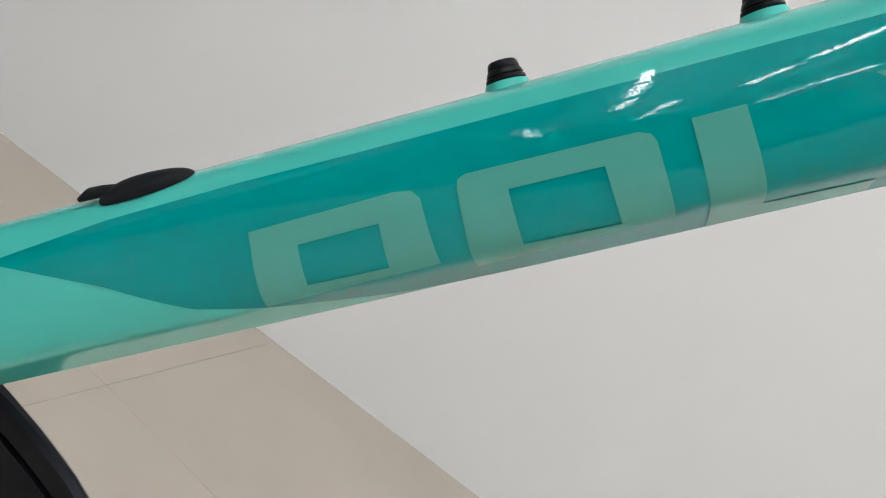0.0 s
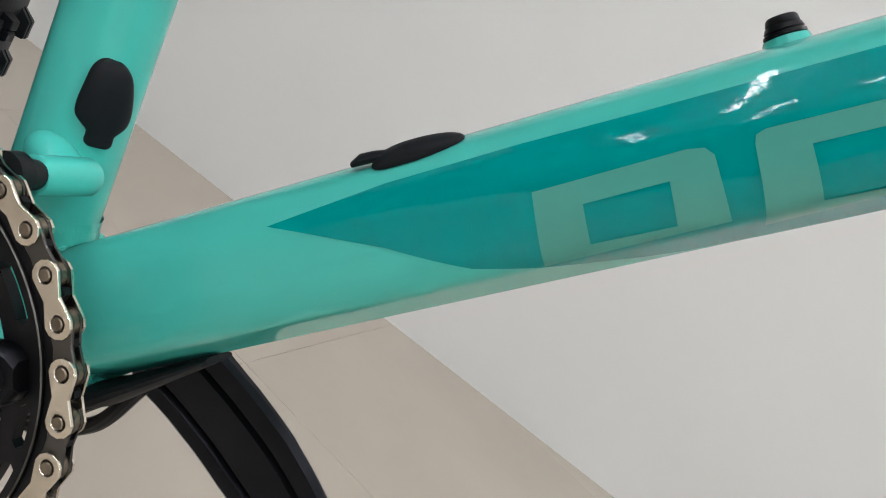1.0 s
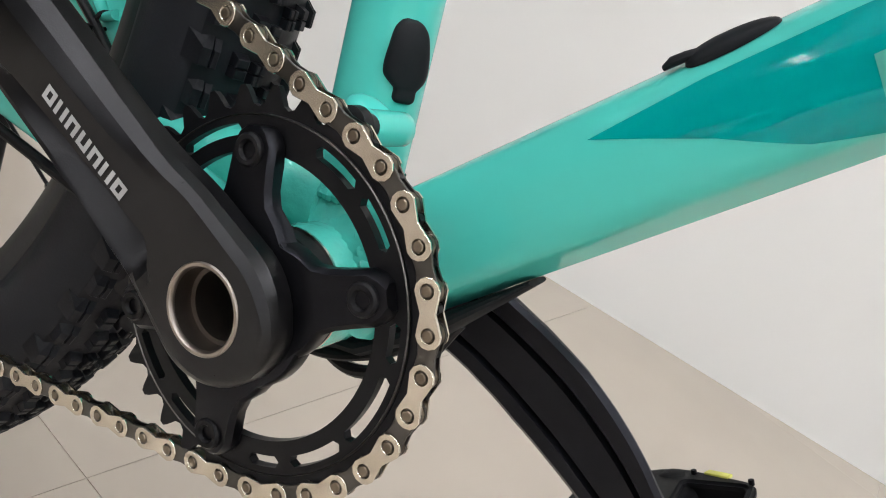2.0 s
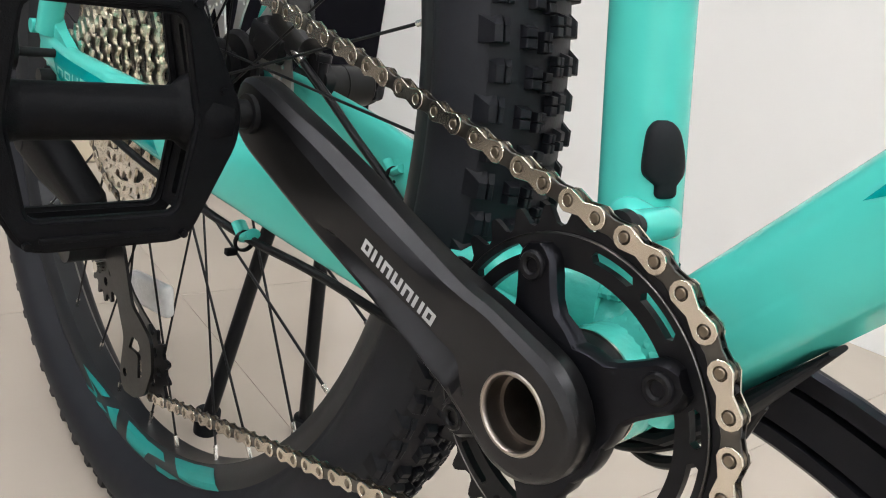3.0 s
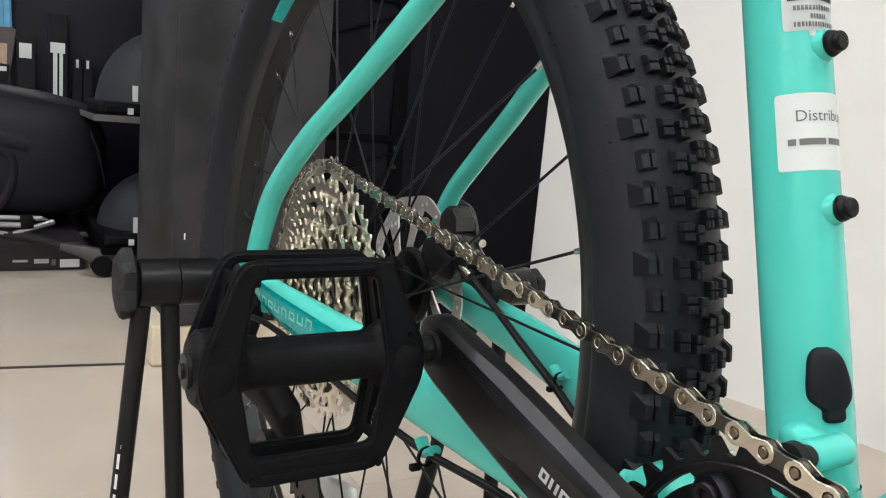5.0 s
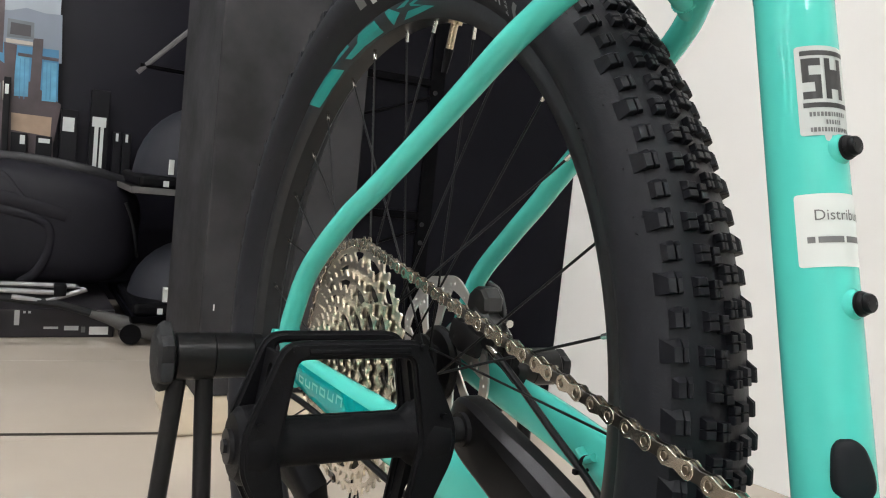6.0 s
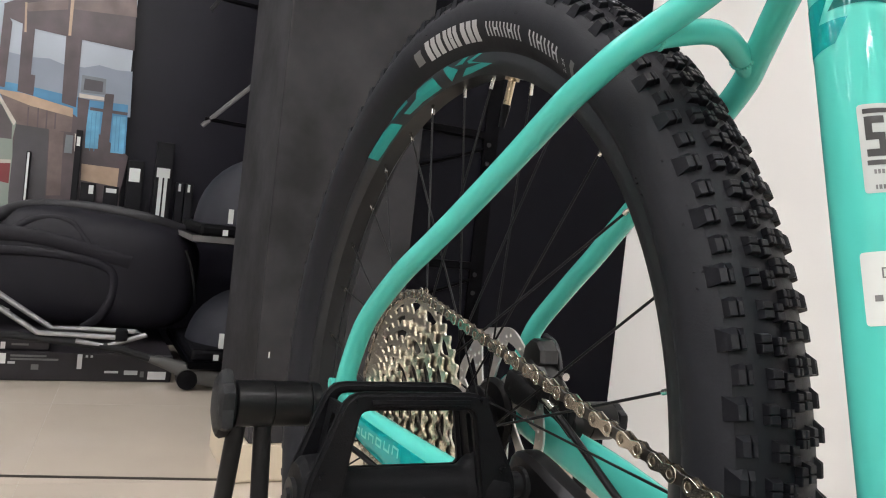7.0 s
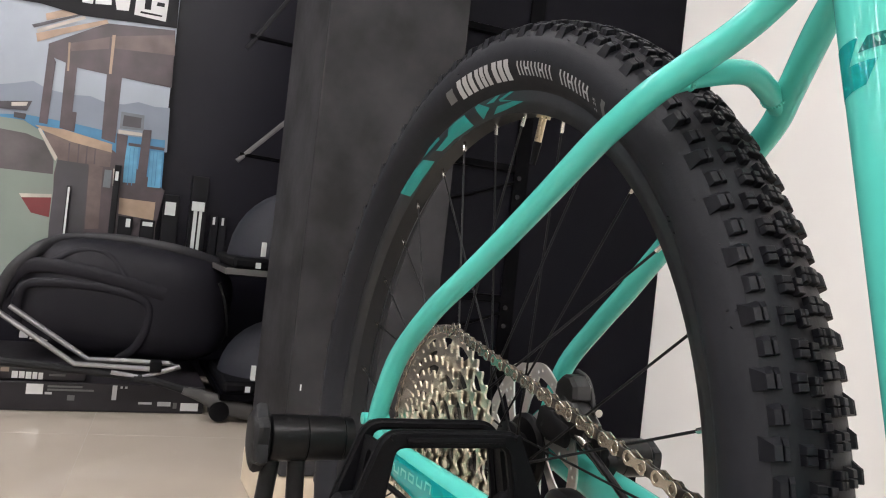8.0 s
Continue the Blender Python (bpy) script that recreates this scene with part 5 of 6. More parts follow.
part("reflector_holder", bm, M_PLASTIC, ped_r)

# cable guide under the bottom bracket and the two cable housings
bm = bmesh.new()
gp = [(0.000, 0.0, 0.3095), (0.022, 0.0, 0.3205), (0.042, -0.001, 0.3430), (0.0635, -0.002, 0.3775)]
sweep(bm, gp, [(0.0030, 0.013), (0.0046, 0.016), (0.0040, 0.014), (0.0012, 0.007)], 16, (0, 1, 0), power=2.5)
part("cable_guide", bm, M_PLUG, bike, "black rubber cable guide under the bottom bracket")


def cable(name, ctrl, r, label, n=8, material=None):
    bm = bmesh.new()
    pts = smooth_path(ctrl, n)
    sweep(bm, pts, (r, r), 10, (0.31, 0.87, 0.37))
    return part(name, bm, material or M_CABLE, bike, label)


cable("gear_cable", [(0.042, -0.006, 0.341), (0.030, -0.008, 0.3230), (0.008, -0.012, 0.3080), (-0.022, -0.022, 0.3060), (-0.070, -0.040, 0.3120), (-0.140, -0.056, 0.3185), (-0.210, -0.066, 0.3160), (-0.300, -0.074, 0.3200), (-0.390, -0.082, 0.3280), (-0.440, -0.090, 0.3290),
      (-0.486, -0.094, 0.318), (-0.494, -0.092, 0.296), (-0.478, -0.088, 0.282)], 0.0024, "black gear cable housing")
cable("brake_cable", [(0.044, 0.008, 0.343), (0.036, 0.010, 0.3170), (0.012, 0.012, 0.2950), (-0.018, 0.018, 0.2960), (-0.080, 0.034, 0.3080), (-0.150, 0.047, 0.3060), (-0.200, 0.050, 0.3150), (-0.2360, 0.0525, 0.3290), (-0.270, 0.0515, 0.3445), (-0.307, 0.051, 0.3620), (-0.349, 0.051, 0.3800)], 0.0029, "black brake hose")
bm = bmesh.new()
rod(bm, (-0.345, 0.051, 0.3788), (-0.360, 0.052, 0.3832), 0.0044, 14)
part("hose_fitting", bm, M_STEEL, bike, "bright hose fitting")
for x, y, z in ((-0.201, -0.064, 0.3140), (-0.2360, 0.0570, 0.3335)):
    bm = bmesh.new()
    sweep(bm, [Vector((x + 0.008, y, z + 0.006)), Vector((x, y, z + 0.001)), Vector((x - 0.008, y, z + 0.006))], (0.0030, 0.0042), 12, (0, 1, 0))
    g = part("cable_clip", bm, M_MINT, bike, "small mint cable clip")
    bm = bmesh.new()
    pts = [Vector((x, y + 0.0052 * math.cos(t), z - 0.001 + 0.0052 * math.sin(t))) for t in np.linspace(0, 2 * math.pi, 20, endpoint=False)]
    sweep(bm, pts, (0.0009, 0.0016), 6, (1, 0, 0), closed=True)
    box(bm, (x - 0.002, y - 0.010, z - 0.008), (x + 0.002, y - 0.004, z - 0.0045), 0.0006)
    part("cable_tie", bm, M_PLASTIC, g, "black cable tie")

# ---- rear derailleur ----
M_CAGE = mat("dark_cage_alloy", (0.011, 0.0105, 0.0105), 0.40, metal=0.6, vary=0.15, scale=60, bump=0.05, spec=0.3)
bm = bmesh.new()
sweep(bm, [Vector((-0.452, -0.082, 0.338)), Vector((-0.463, -0.086, 0.318)), Vector((-0.468, -0.090, 0.300))], [(0.010, 0.006), (0.013, 0.008), (0.012, 0.009)], 18, (0, 1, 0), power=2.6)
rod(bm, (-0.452, -0.076, 0.336), (-0.452, -0.092, 0.336), 0.0065, 18)
mech = part("rear_derailleur", bm, M_BLACK, bike, "black long-cage rear derailleur")
bm = bmesh.new()
sweep(bm, [Vector((-0.448, -0.098, 0.298)), Vector((-0.424, -0.088, 0.284)), Vector((-0.408, -0.074, 0.262)), Vector((-0.412, -0.062, 0.232))], [(0.017, 0.010), (0.021, 0.012), (0.022, 0.012), (0.014, 0.009)], 20, (0, 1, 0), power=3.6)
part("parallelogram", bm, M_PLASTIC, mech, "black linkage body")
bm = bmesh.new()
sweep(bm, [Vector((-0.450, y, 0.296)) for y in (-0.108, -0.106, -0.098, -0.084)], [(0.006, 0.006), (0.012, 0.012), (0.0155, 0.0155), (0.0155, 0.0155)], 22, (1, 0, 0))
part("mount_pivot", bm, M_KNOB, mech, "dark grey pivot cap")
bm = bmesh.new()
rod(bm, (-0.425, -0.082, 0.222), (-0.425, -0.050, 0.222), 0.0155, 22)
part("cage_pivot", bm, M_BLACK, mech)
UPPER_PULLEY = Vector((-0.436, -0.046, 0.194))
cage_d = (LOWER_PULLEY - UPPER_PULLEY).normalized()
bm = bmesh.new()
nx = Vector((-cage_d.z, 0, cage_d.x))
loop = []
for s, w in ((-0.014, 0.006), (-0.008, 0.012), (0.012, 0.0135), (0.040, 0.0075), (0.062, 0.0085), (0.082, 0.0115), (0.096, 0.0100), (0.103, 0.0050)):
    q = UPPER_PULLEY + cage_d * s + nx * w
    loop.append((q.x, q.z))
for s, w in ((0.103, 0.0050), (0.096, 0.0100), (0.082, 0.0115), (0.062, 0.0085), (0.040, 0.0060), (0.012, 0.0110), (-0.008, 0.010), (-0.014, 0.006)):
    q = UPPER_PULLEY + cage_d * s - nx * w
    loop.append((q.x, q.z))
hole = []
for s, w in ((0.030, 0.0035), (0.055, 0.0040), (0.055, -0.0035), (0.030, -0.0030)):
    q = UPPER_PULLEY + cage_d * s + nx * w
    hole.append((q.x, q.z))
prism(bm, round_poly(loop, 0.002, 2), [round_poly(hole, 0.002, 2)], 0.0016, upright((0, -0.0392, 0)))
part("cage_plate", bm, M_CRANK, mech, "dark grey cage plate", angle=25)
# outer plate: a slim arm that widens round the lower pulley, with a curved slot
lp = (LOWER_PULLEY.x, LOWER_PULLEY.z)
bm = bmesh.new()
prism(bm, round_poly([(-0.416, 0.214), (-0.404, 0.238), (-0.382, 0.236), (-0.360, 0.197), (-0.344, 0.193), (-0.325, 0.187), (-0.319, 0.166), (-0.328, 0.141), (-0.345, 0.129), (-0.366, 0.124), (-0.374, 0.135), (-0.370, 0.167), (-0.392, 0.196)], 0.006, 4),
      [round_poly([(lp[0] - 0.022, lp[1] + 0.004), (lp[0] - 0.017, lp[1] + 0.016), (lp[0] - 0.002, lp[1] + 0.017), (lp[0] + 0.004, lp[1] - 0.006), (lp[0] - 0.003, lp[1] - 0.012), (lp[0] - 0.005, lp[1] + 0.006), (lp[0] - 0.013, lp[1] + 0.006)], 0.002, 2), circle(0.0036, 12, lp[0] - 0.026, lp[1] - 0.019)], 0.0022, upright((0, -0.0545, 0)))
part("cage_plate", bm, M_CAGE, mech, "black-brown outer cage plate", angle=25)
for c, n in ((UPPER_PULLEY, 13), (LOWER_PULLEY, 13)):
    bm = bmesh.new()
    r = n * PITCH / (2 * math.pi)
    holes = [circle(0.0030, 10)] + [circle(0.0038, 10, 0.0125 * math.cos(a), 0.0125 * math.sin(a)) for a in np.linspace(0, 2 * math.pi, 6)[:5]]
    prism(bm, gear(n, r - 0.0040, r + 0.0030), holes, 0.0024, upright((c.x, -0.046, c.z)))
    pl = part("jockey_wheel", bm, M_RING, mech, "black toothed pulley", angle=25)
    bm = bmesh.new()
    rod(bm, (c.x, -0.0545, c.z), (c.x, -0.0375, c.z), 0.0046, 14)
    part("pulley_bolt", bm, M_STEEL, pl, "small steel bolt")

# ---- disc brake ----
bm = bmesh.new()
M_ROTOR = mat("brushed_rotor", (0.76, 0.75, 0.73), 0.38, metal=0.95, vary=0.08, scale=90)
wave = [(0.0795 + 0.0016 * math.cos(9 * t)) for t in np.linspace(0, 2 * math.pi, 108, endpoint=False)]
prism(bm, [(w * math.cos(2 * math.pi * k / 108), w * math.sin(2 * math.pi * k / 108)) for k, w in enumerate(wave)], [circle(0.0688, 72)] + [circle(0.0015, 8, q * math.cos(radians(20 * k + e)), q * math.sin(radians(20 * k + e))) for k in range(18) for q, e in ((0.0755, 0), (0.0725, 5))], 0.0018, upright((AXLE.x, 0.0530, AXLE.z)))
disc = part("brake_rotor", bm, M_ROTOR, bike, "bright drilled brake rotor", angle=25)
for k in range(9):
    a = radians(40 * k + 12)
    q0, q1 = (math.cos(a + 0.75) * 0.024, math.sin(a + 0.75) * 0.024), (math.cos(a) * 0.0700, math.sin(a) * 0.0700)
    dx, dz = q1[0] - q0[0], q1[1] - q0[1]
    ln = math.hypot(dx, dz)
    ox, oz = -dz / ln, dx / ln
    spots = [circle(0.0020, 8, q0[0] + dx * f + ox * e, q0[1] + dz * f + oz * e) for f, e in ((0.72, 0.0036), (0.72, -0.0036), (0.90, 0.0040), (0.90, -0.0040))]
    bm = bmesh.new()
    prism(bm, [(q0[0] + ox * 0.0035, q0[1] + oz * 0.0035), (q0[0] + dx * 0.55 + ox * 0.0050, q0[1] + dz * 0.55 + oz * 0.0050), (q1[0] + ox * 0.0098, q1[1] + oz * 0.0098), (q1[0] - ox * 0.0098, q1[1] - oz * 0.0098), (q0[0] + dx * 0.55 - ox * 0.0050, q0[1] + dz * 0.55 - oz * 0.0050), (q0[0] - ox * 0.0035, q0[1] - oz * 0.0035)], spots, 0.0017, upright((AXLE.x, 0.0533, AXLE.z)))
    part("rotor_arm", bm, M_ROTOR, disc, "bright slanted rotor arm", angle=25)
bm = bmesh.new()
lathe(bm, [(0.046, 0.010), (0.046, 0.030), (0.0490, 0.034), (0.0515, 0.034), (0.0515, 0.022), (0.0565, 0.018), (0.0565, 0.010)], WHEEL, 30)
part("rotor_carrier", bm, M_RING, disc, "black rotor carrier")
bm = bmesh.new()
prof = [(0.0480, 0.0100), (0.0485, 0.0135), (0.0520, 0.0155), (0.0640, 0.0158), (0.0680, 0.0130), (0.0690, 0.0070)]
sweep(bm, [Vector((-0.3830, y, 0.4135)) for y, _ in prof], [(r, r) for _, r in prof], 9, (1, 0, 0))
sweep(bm, [Vector((-0.388, 0.056, 0.404)), Vector((-0.372, 0.057, 0.394)), Vector((-0.352, 0.058, 0.386))], [(0.013, 0.010), (0.015, 0.012), (0.011, 0.009)], 18, (0, 1, 0), power=2.8)
M_CALIPER = mat("grey_anodised_caliper", (0.055, 0.055, 0.056), 0.30, metal=0.85, vary=0.12, scale=70, bump=0.05, bump_scale=900)
cal = part("brake_caliper", bm, M_CALIPER, bike, "dark grey brake caliper with domed piston housing", angle=24)
bm = bmesh.new()
sweep(bm, [Vector((-0.404, 0.050, 0.398)), Vector((-0.398, 0.049, 0.386)), Vector((-0.384, 0.049, 0.376))], [(0.010, 0.006), (0.013, 0.008), (0.007, 0.006)], 16, (0, 1, 0), power=2.6)
part("caliper_arm", bm, M_BLACK, cal, "black lever arm")
bm = bmesh.new()
sweep(bm, [Vector((-0.410, 0.0455, 0.388)), Vector((-0.392, 0.0455, 0.384)), Vector((-0.368, 0.0465, 0.380))], [(0.010, 0.0035), (0.013, 0.0045), (0.009, 0.0035)], 16, (0, 1, 0), power=3)
part("inner_housing", bm, M_BLACK, cal, "black inner half of the caliper")
for q in ((-0.3345, 0.060, 0.3781), (-0.412, 0.058, 0.372)):
    bm = bmesh.new()
    sweep(bm, [Vector(q) + Vector((0, 0, h)) for h in (-0.010, 0.004, 0.0045, 0.009, 0.010)], [(0.0036, 0.0036), (0.0036, 0.0036), (0.0056, 0.0056), (0.0056, 0.0056), (0.0046, 0.0046)], 16, (0, 1, 0))
    part("caliper_bolt", bm, M_BLACK, cal, "black socket bolt")
bm = bmesh.new()
prism(bm, round_poly([(-0.350, 0.366), (-0.332, 0.358), (-0.326, 0.372), (-0.350, 0.388), (-0.425, 0.398), (-0.425, 0.384), (-0.385, 0.376)], 0.005, 3), [circle(0.0030, 12, -0.405, 0.389)], 0.008, upright((0, 0.0640, 0)))
part("caliper_mount", bm, M_BLACK, cal, "black drilled mounting plate")

# fixing plate beside the housing and the bright tip of its hose fitting
bm = bmesh.new()
sweep(bm, smooth_path([(-0.395, 0.067, 0.428), (-0.380, 0.067, 0.424), (-0.372, 0.067, 0.414), (-0.366, 0.066, 0.401)], 5), (0.0042, 0.0022), 14, (0, 1, 0), power=3)
part("fixing_plate", bm, M_CALIPER, cal, "curved grey fixing plate")
bm = bmesh.new()
rod(bm, (-0.360, 0.0625, 0.4035), (-0.350, 0.0615, 0.4040), 0.0032, 12)
part("hose_fitting", bm, M_STEEL, cal, "small bright hose fitting")

# wheel reflector clipped to the spokes
M_CLEAR = mat("clear_reflector", (0.80, 0.80, 0.79), 0.18, vary=0.15, scale=300, bump=0.6, bump_scale=1100)
ra = radians(283)
rc = Vector((-0.433, 0, 0.166))
bm = bmesh.new()
rmat = Matrix.Translation((rc.x, -0.010, rc.z)) @ Matrix.Rotation(-ra, 4, "Y")
box(bm, (-0.0135, -0.005, -0.037), (0.0135, 0.005, 0.037), 0.0045, rmat, segs=3)
part("wheel_reflector", bm, M_CLEAR, bike, "clear prismatic spoke reflector")

# ---- rear display stand ----
stand = thing("display_stand", "black tubular display stand holding the rear axle with clamp knobs", "bike stand", at=(AXLE.x, 0, FLOOR))


def spart(name, bm, material, label="", **k):
    bmesh.ops.translate(bm, vec=-Vector((AXLE.x, 0, FLOOR)), verts=bm.verts)
    return part(name, bm, material, stand, label, **k)


for sgn, SZ in ((-1, 0.3600), (1, 0.3440)):
    bm = bmesh.new()
    prof = [(0.1110, 0.0130), (0.1120, 0.0165), (0.1195, 0.0170), (0.1200, 0.0163), (0.1206, 0.0172), (0.1490, 0.0176), (0.1495, 0.0169), (0.1501, 0.0178), (0.1770, 0.0180), (0.1785, 0.0165)]
    sweep(bm, [Vector((AXLE.x, sgn * y, SZ)) for y, _ in prof], [(r, r) for _, r in prof], 32, (1, 0, 0))
    spart("clamp_sleeve", bm, M_SLEEVE, "black sleeve in three sections")
    bm = bmesh.new()
    rings = []
    for y, r, dent in ((0.1800, 0.014, 0), (0.1802, 0.0210, 0.02), (0.1816, 0.0262, 0.20), (0.1866, 0.0272, 0.24), (0.1896, 0.0252, 0.20), (0.1918, 0.0205, 0.08), (0.1926, 0.0125, 0), (0.1930, 0.0050, 0)):
        rings.append([bm.verts.new(Vector((AXLE.x + q * math.cos(2 * math.pi * k / 24), sgn * y, SZ + q * math.sin(2 * math.pi * k / 24)))) for k in range(24) for q in (r * (1.0 if sgn < 0 else 0.64) * (1 - dent * (0.5 + 0.5 * math.cos(2 * math.pi * k / 4))),)])
    for r0, r1 in zip(rings, rings[1:]):
        for k in range(24):
            bm.faces.new((r0[k], r0[(k + 1) % 24], r1[(k + 1) % 24], r1[k]))
    bm.faces.new(rings[0])
    bm.faces.new(rings[-1])
    spart("clamp_knob", bm, M_KNOB, "dark grey lobed clamp knob", angle=28)
    bm = bmesh.new()
    lathe(bm, [(sgn * 0.0855, 0.001), (sgn * 0.0855, 0.0030), (sgn * 0.1115, 0.0034), (sgn * 0.1115, 0.001)], (AXLE.x, 0, SZ - 0.004), 20)
    spart("axle_pin", bm, M_BLACK, "black axle pin")
LEGS = [((-0.439, -0.1735, 0.350), (-0.452, -0.2010, FLOOR + 0.012)), ((-0.439, -0.1545, 0.350), (-0.420, -0.1400, FLOOR + 0.012)),
        ((-0.439, 0.1250, 0.338), (-0.4650, 0.0700, FLOOR + 0.012)), ((-0.439, 0.1500, 0.338), (-0.4150, 0.1520, FLOOR + 0.012))]
for i, (a, b) in enumerate(LEGS):
    bm = bmesh.new()
    rod(bm, a, b, 0.0070, 20)
    leg = spart("stand_leg", bm, M_BLACK, "black powder-coated tube leg")
    bm = bmesh.new()
    v = Vector(b)
    rod(bm, v + Vector((0, 0, 0.012)), v - Vector((0, 0, 0.0115)), 0.0125, 18)
    bmesh.ops.translate(bm, vec=-Vector((AXLE.x, 0, FLOOR)), verts=bm.verts)
    part("rubber_foot", bm, M_PLUG, leg, "black rubber foot")
    if i == 0:
        # pale block marks down the front leg
        t = (Vector(b) - Vector(a)).normalized()
        side = Vector((0.30, -0.95, 0)).normalized()
        across = t.cross(side).normalized()
        for k in range(8):
            s = 0.105 + k * 0.0165
            for q0, q1, e0, e1 in ((0, 0.003, -0.0045, 0.0045), (0.009, 0.012, -0.0045, 0.0045), (0, 0.012, 0.0025, 0.0045), (0, 0.012, -0.0045, -0.0025)):
                if (k + int(q0 * 1000) + int(e0 * 1000)) % 4 == 0:
                    continue
                b2 = bmesh.new()
                vs = [b2.verts.new(Vector(a) + t * (s + q) + across * e + side * (math.sqrt(0.0073 ** 2 - e * e))) for q, e in ((q0, e0), (q1, e0), (q1, e1), (q0, e1))]
                b2.faces.new(vs)
                bmesh.ops.translate(b2, vec=-Vector((AXLE.x, 0, FLOOR)), verts=b2.verts)
                part("printed_mark", b2, M_WHITEINK, leg, "", smooth=False)

# ---- accessory display at the back ----
def carton(lo, hi, label, marks=()):
    t = part("carton", boxes((lo, hi), bevel=0.003), M_FLOORCARTON, None, label, smooth=False)
    tagged(t, category="box", group="cartons on the floor")
    for y0, y1, z0, z1, mt in marks:
        bm = boxes(((hi[0], y0, z0), (hi[0] + 0.0012, y1, z1)))
        part("printed_mark", bm, mt, t, "", smooth=False)
    return t


M_FLOORCARTON = mat("printed_black_carton", (0.0200, 0.0180, 0.0210), 0.40, vary=0.25, scale=6, spec=0.25, stain=1.8)
M_PICTURE = mat("carton_photo", (0.20, 0.15, 0.12), 0.4, vary=0.5, scale=30)
carton((-2.62, -1.05, FLOOR + 0.001), (-2.145, -0.015, FLOOR + 0.078), "long flat black carton with white print on the floor",
       [(-0.470, -0.430, 0.031, 0.058, M_WHITEINK), (-0.425, -0.408, 0.031, 0.037, M_GREYINK), (-0.420, -0.335, 0.050, 0.055, M_FAINT), (-0.420, -0.306, 0.041, 0.046, M_FAINT), (-0.37, -0.352, 0.016, 0.030, M_FAINT), (-0.26, -0.248, 0.020, 0.060, M_GREYINK),
        (-0.240, -0.234, 0.052, 0.058, M_GREYINK), (-0.228, -0.222, 0.052, 0.058, M_GREYINK), (-0.190, -0.155, 0.010, 0.016, M_GREYINK), (-0.140, -0.105, 0.006, 0.018, M_GREYINK), (-0.098, -0.088, 0.000, 0.016, M_FAINT), (-0.078, -0.030, -0.006, 0.016, M_WHITEINK)])
carton((-2.62, -1.05, FLOOR + 0.0795), (-2.155, -0.330, FLOOR + 0.112), "flat black carton with a photo and white print",
       [(-0.508, -0.494, 0.070, 0.088, M_WHITEINK), (-0.491, -0.478, 0.070, 0.088, M_WHITEINK), (-0.475, -0.462, 0.069, 0.087, M_WHITEINK), (-0.459, -0.448, 0.069, 0.087, M_WHITEINK), (-0.445, -0.434, 0.068, 0.086, M_WHITEINK), (-0.420, -0.380, 0.078, 0.083, M_FAINT), (-0.535, -0.515, 0.086, 0.098, M_PICTURE)])

# slanting white block marks and a grey product picture on the ledge of the upper carton
ledge = bpy.data.objects["carton.001"]
for y0, y1, dx in ((-0.536, -0.520, 0.0), (-0.517, -0.502, 0.004), (-0.498, -0.484, 0.008), (-0.480, -0.466, 0.012), (-0.462, -0.450, 0.016)):
    part("printed_mark", boxes(((-2.236 + dx, y0, FLOOR + 0.1121), (-2.206 + dx, y1, FLOOR + 0.1129))), M_WHITEINK, ledge, "", smooth=False)
for x0, y0, y1 in ((-2.196, -0.560, -0.470), (-2.184, -0.520, -0.415), (-2.176, -0.440, -0.375)):
    part("printed_mark", boxes(((x0, y0, FLOOR + 0.1121), (x0 + 0.010, y1, FLOOR + 0.1129))), M_GREYINK, ledge, "", smooth=False)

# large black roof box standing on the cartons, tipped on its long side
# box plastic in a lighter tone: the gloss on the rim's top is coloured in
M_RIMPLASTIC_LIT = mat("lit_black_rim_plastic", (0.020, 0.020, 0.023), 0.42, vary=0.15, scale=40, bump=0.15, bump_scale=500, spec=0.35)
rb = thing("roof_box", "large ribbed black plastic car roof box", "roof box", at=(-2.42, -0.27, 0.145))


def dome(bm, c, half, power=3.0, nu=28, nv=14, m=None):
    """A rounded shell: a super-ellipsoid."""
    rows = []
    for j in range(nv + 1):
        v = -math.pi / 2 + math.pi * j / nv
        row = []
        for i in range(nu):
            u = 2 * math.pi * i / nu
            f = lambda w: math.copysign(abs(w) ** (2 / power), w)
            q = Vector((half[0] * f(math.cos(v)) * f(math.cos(u)), half[1] * f(math.cos(v)) * f(math.sin(u)), half[2] * f(math.sin(v))))
            q = (m @ q if m is not None else q) + Vector(c)
            row.append(bm.verts.new(q))
        rows.append(row)
    for r0, r1 in zip(rows, rows[1:]):
        for i in range(nu):
            bm.faces.new((r0[i], r0[(i + 1) % nu], r1[(i + 1) % nu], r1[i]))
    bmesh.ops.remove_doubles(bm, verts=bm.verts, dist=1e-5)


bm = bmesh.new()
dome(bm, (0, 0.0275, 0.1290), (0.15, 0.3080, 0.1740), 3.6, 56, 24, Matrix.Rotation(radians(-3.5), 3, "X"))
part("lid", bm, M_BOXPLASTIC, rb, "rounded black shell", angle=60)


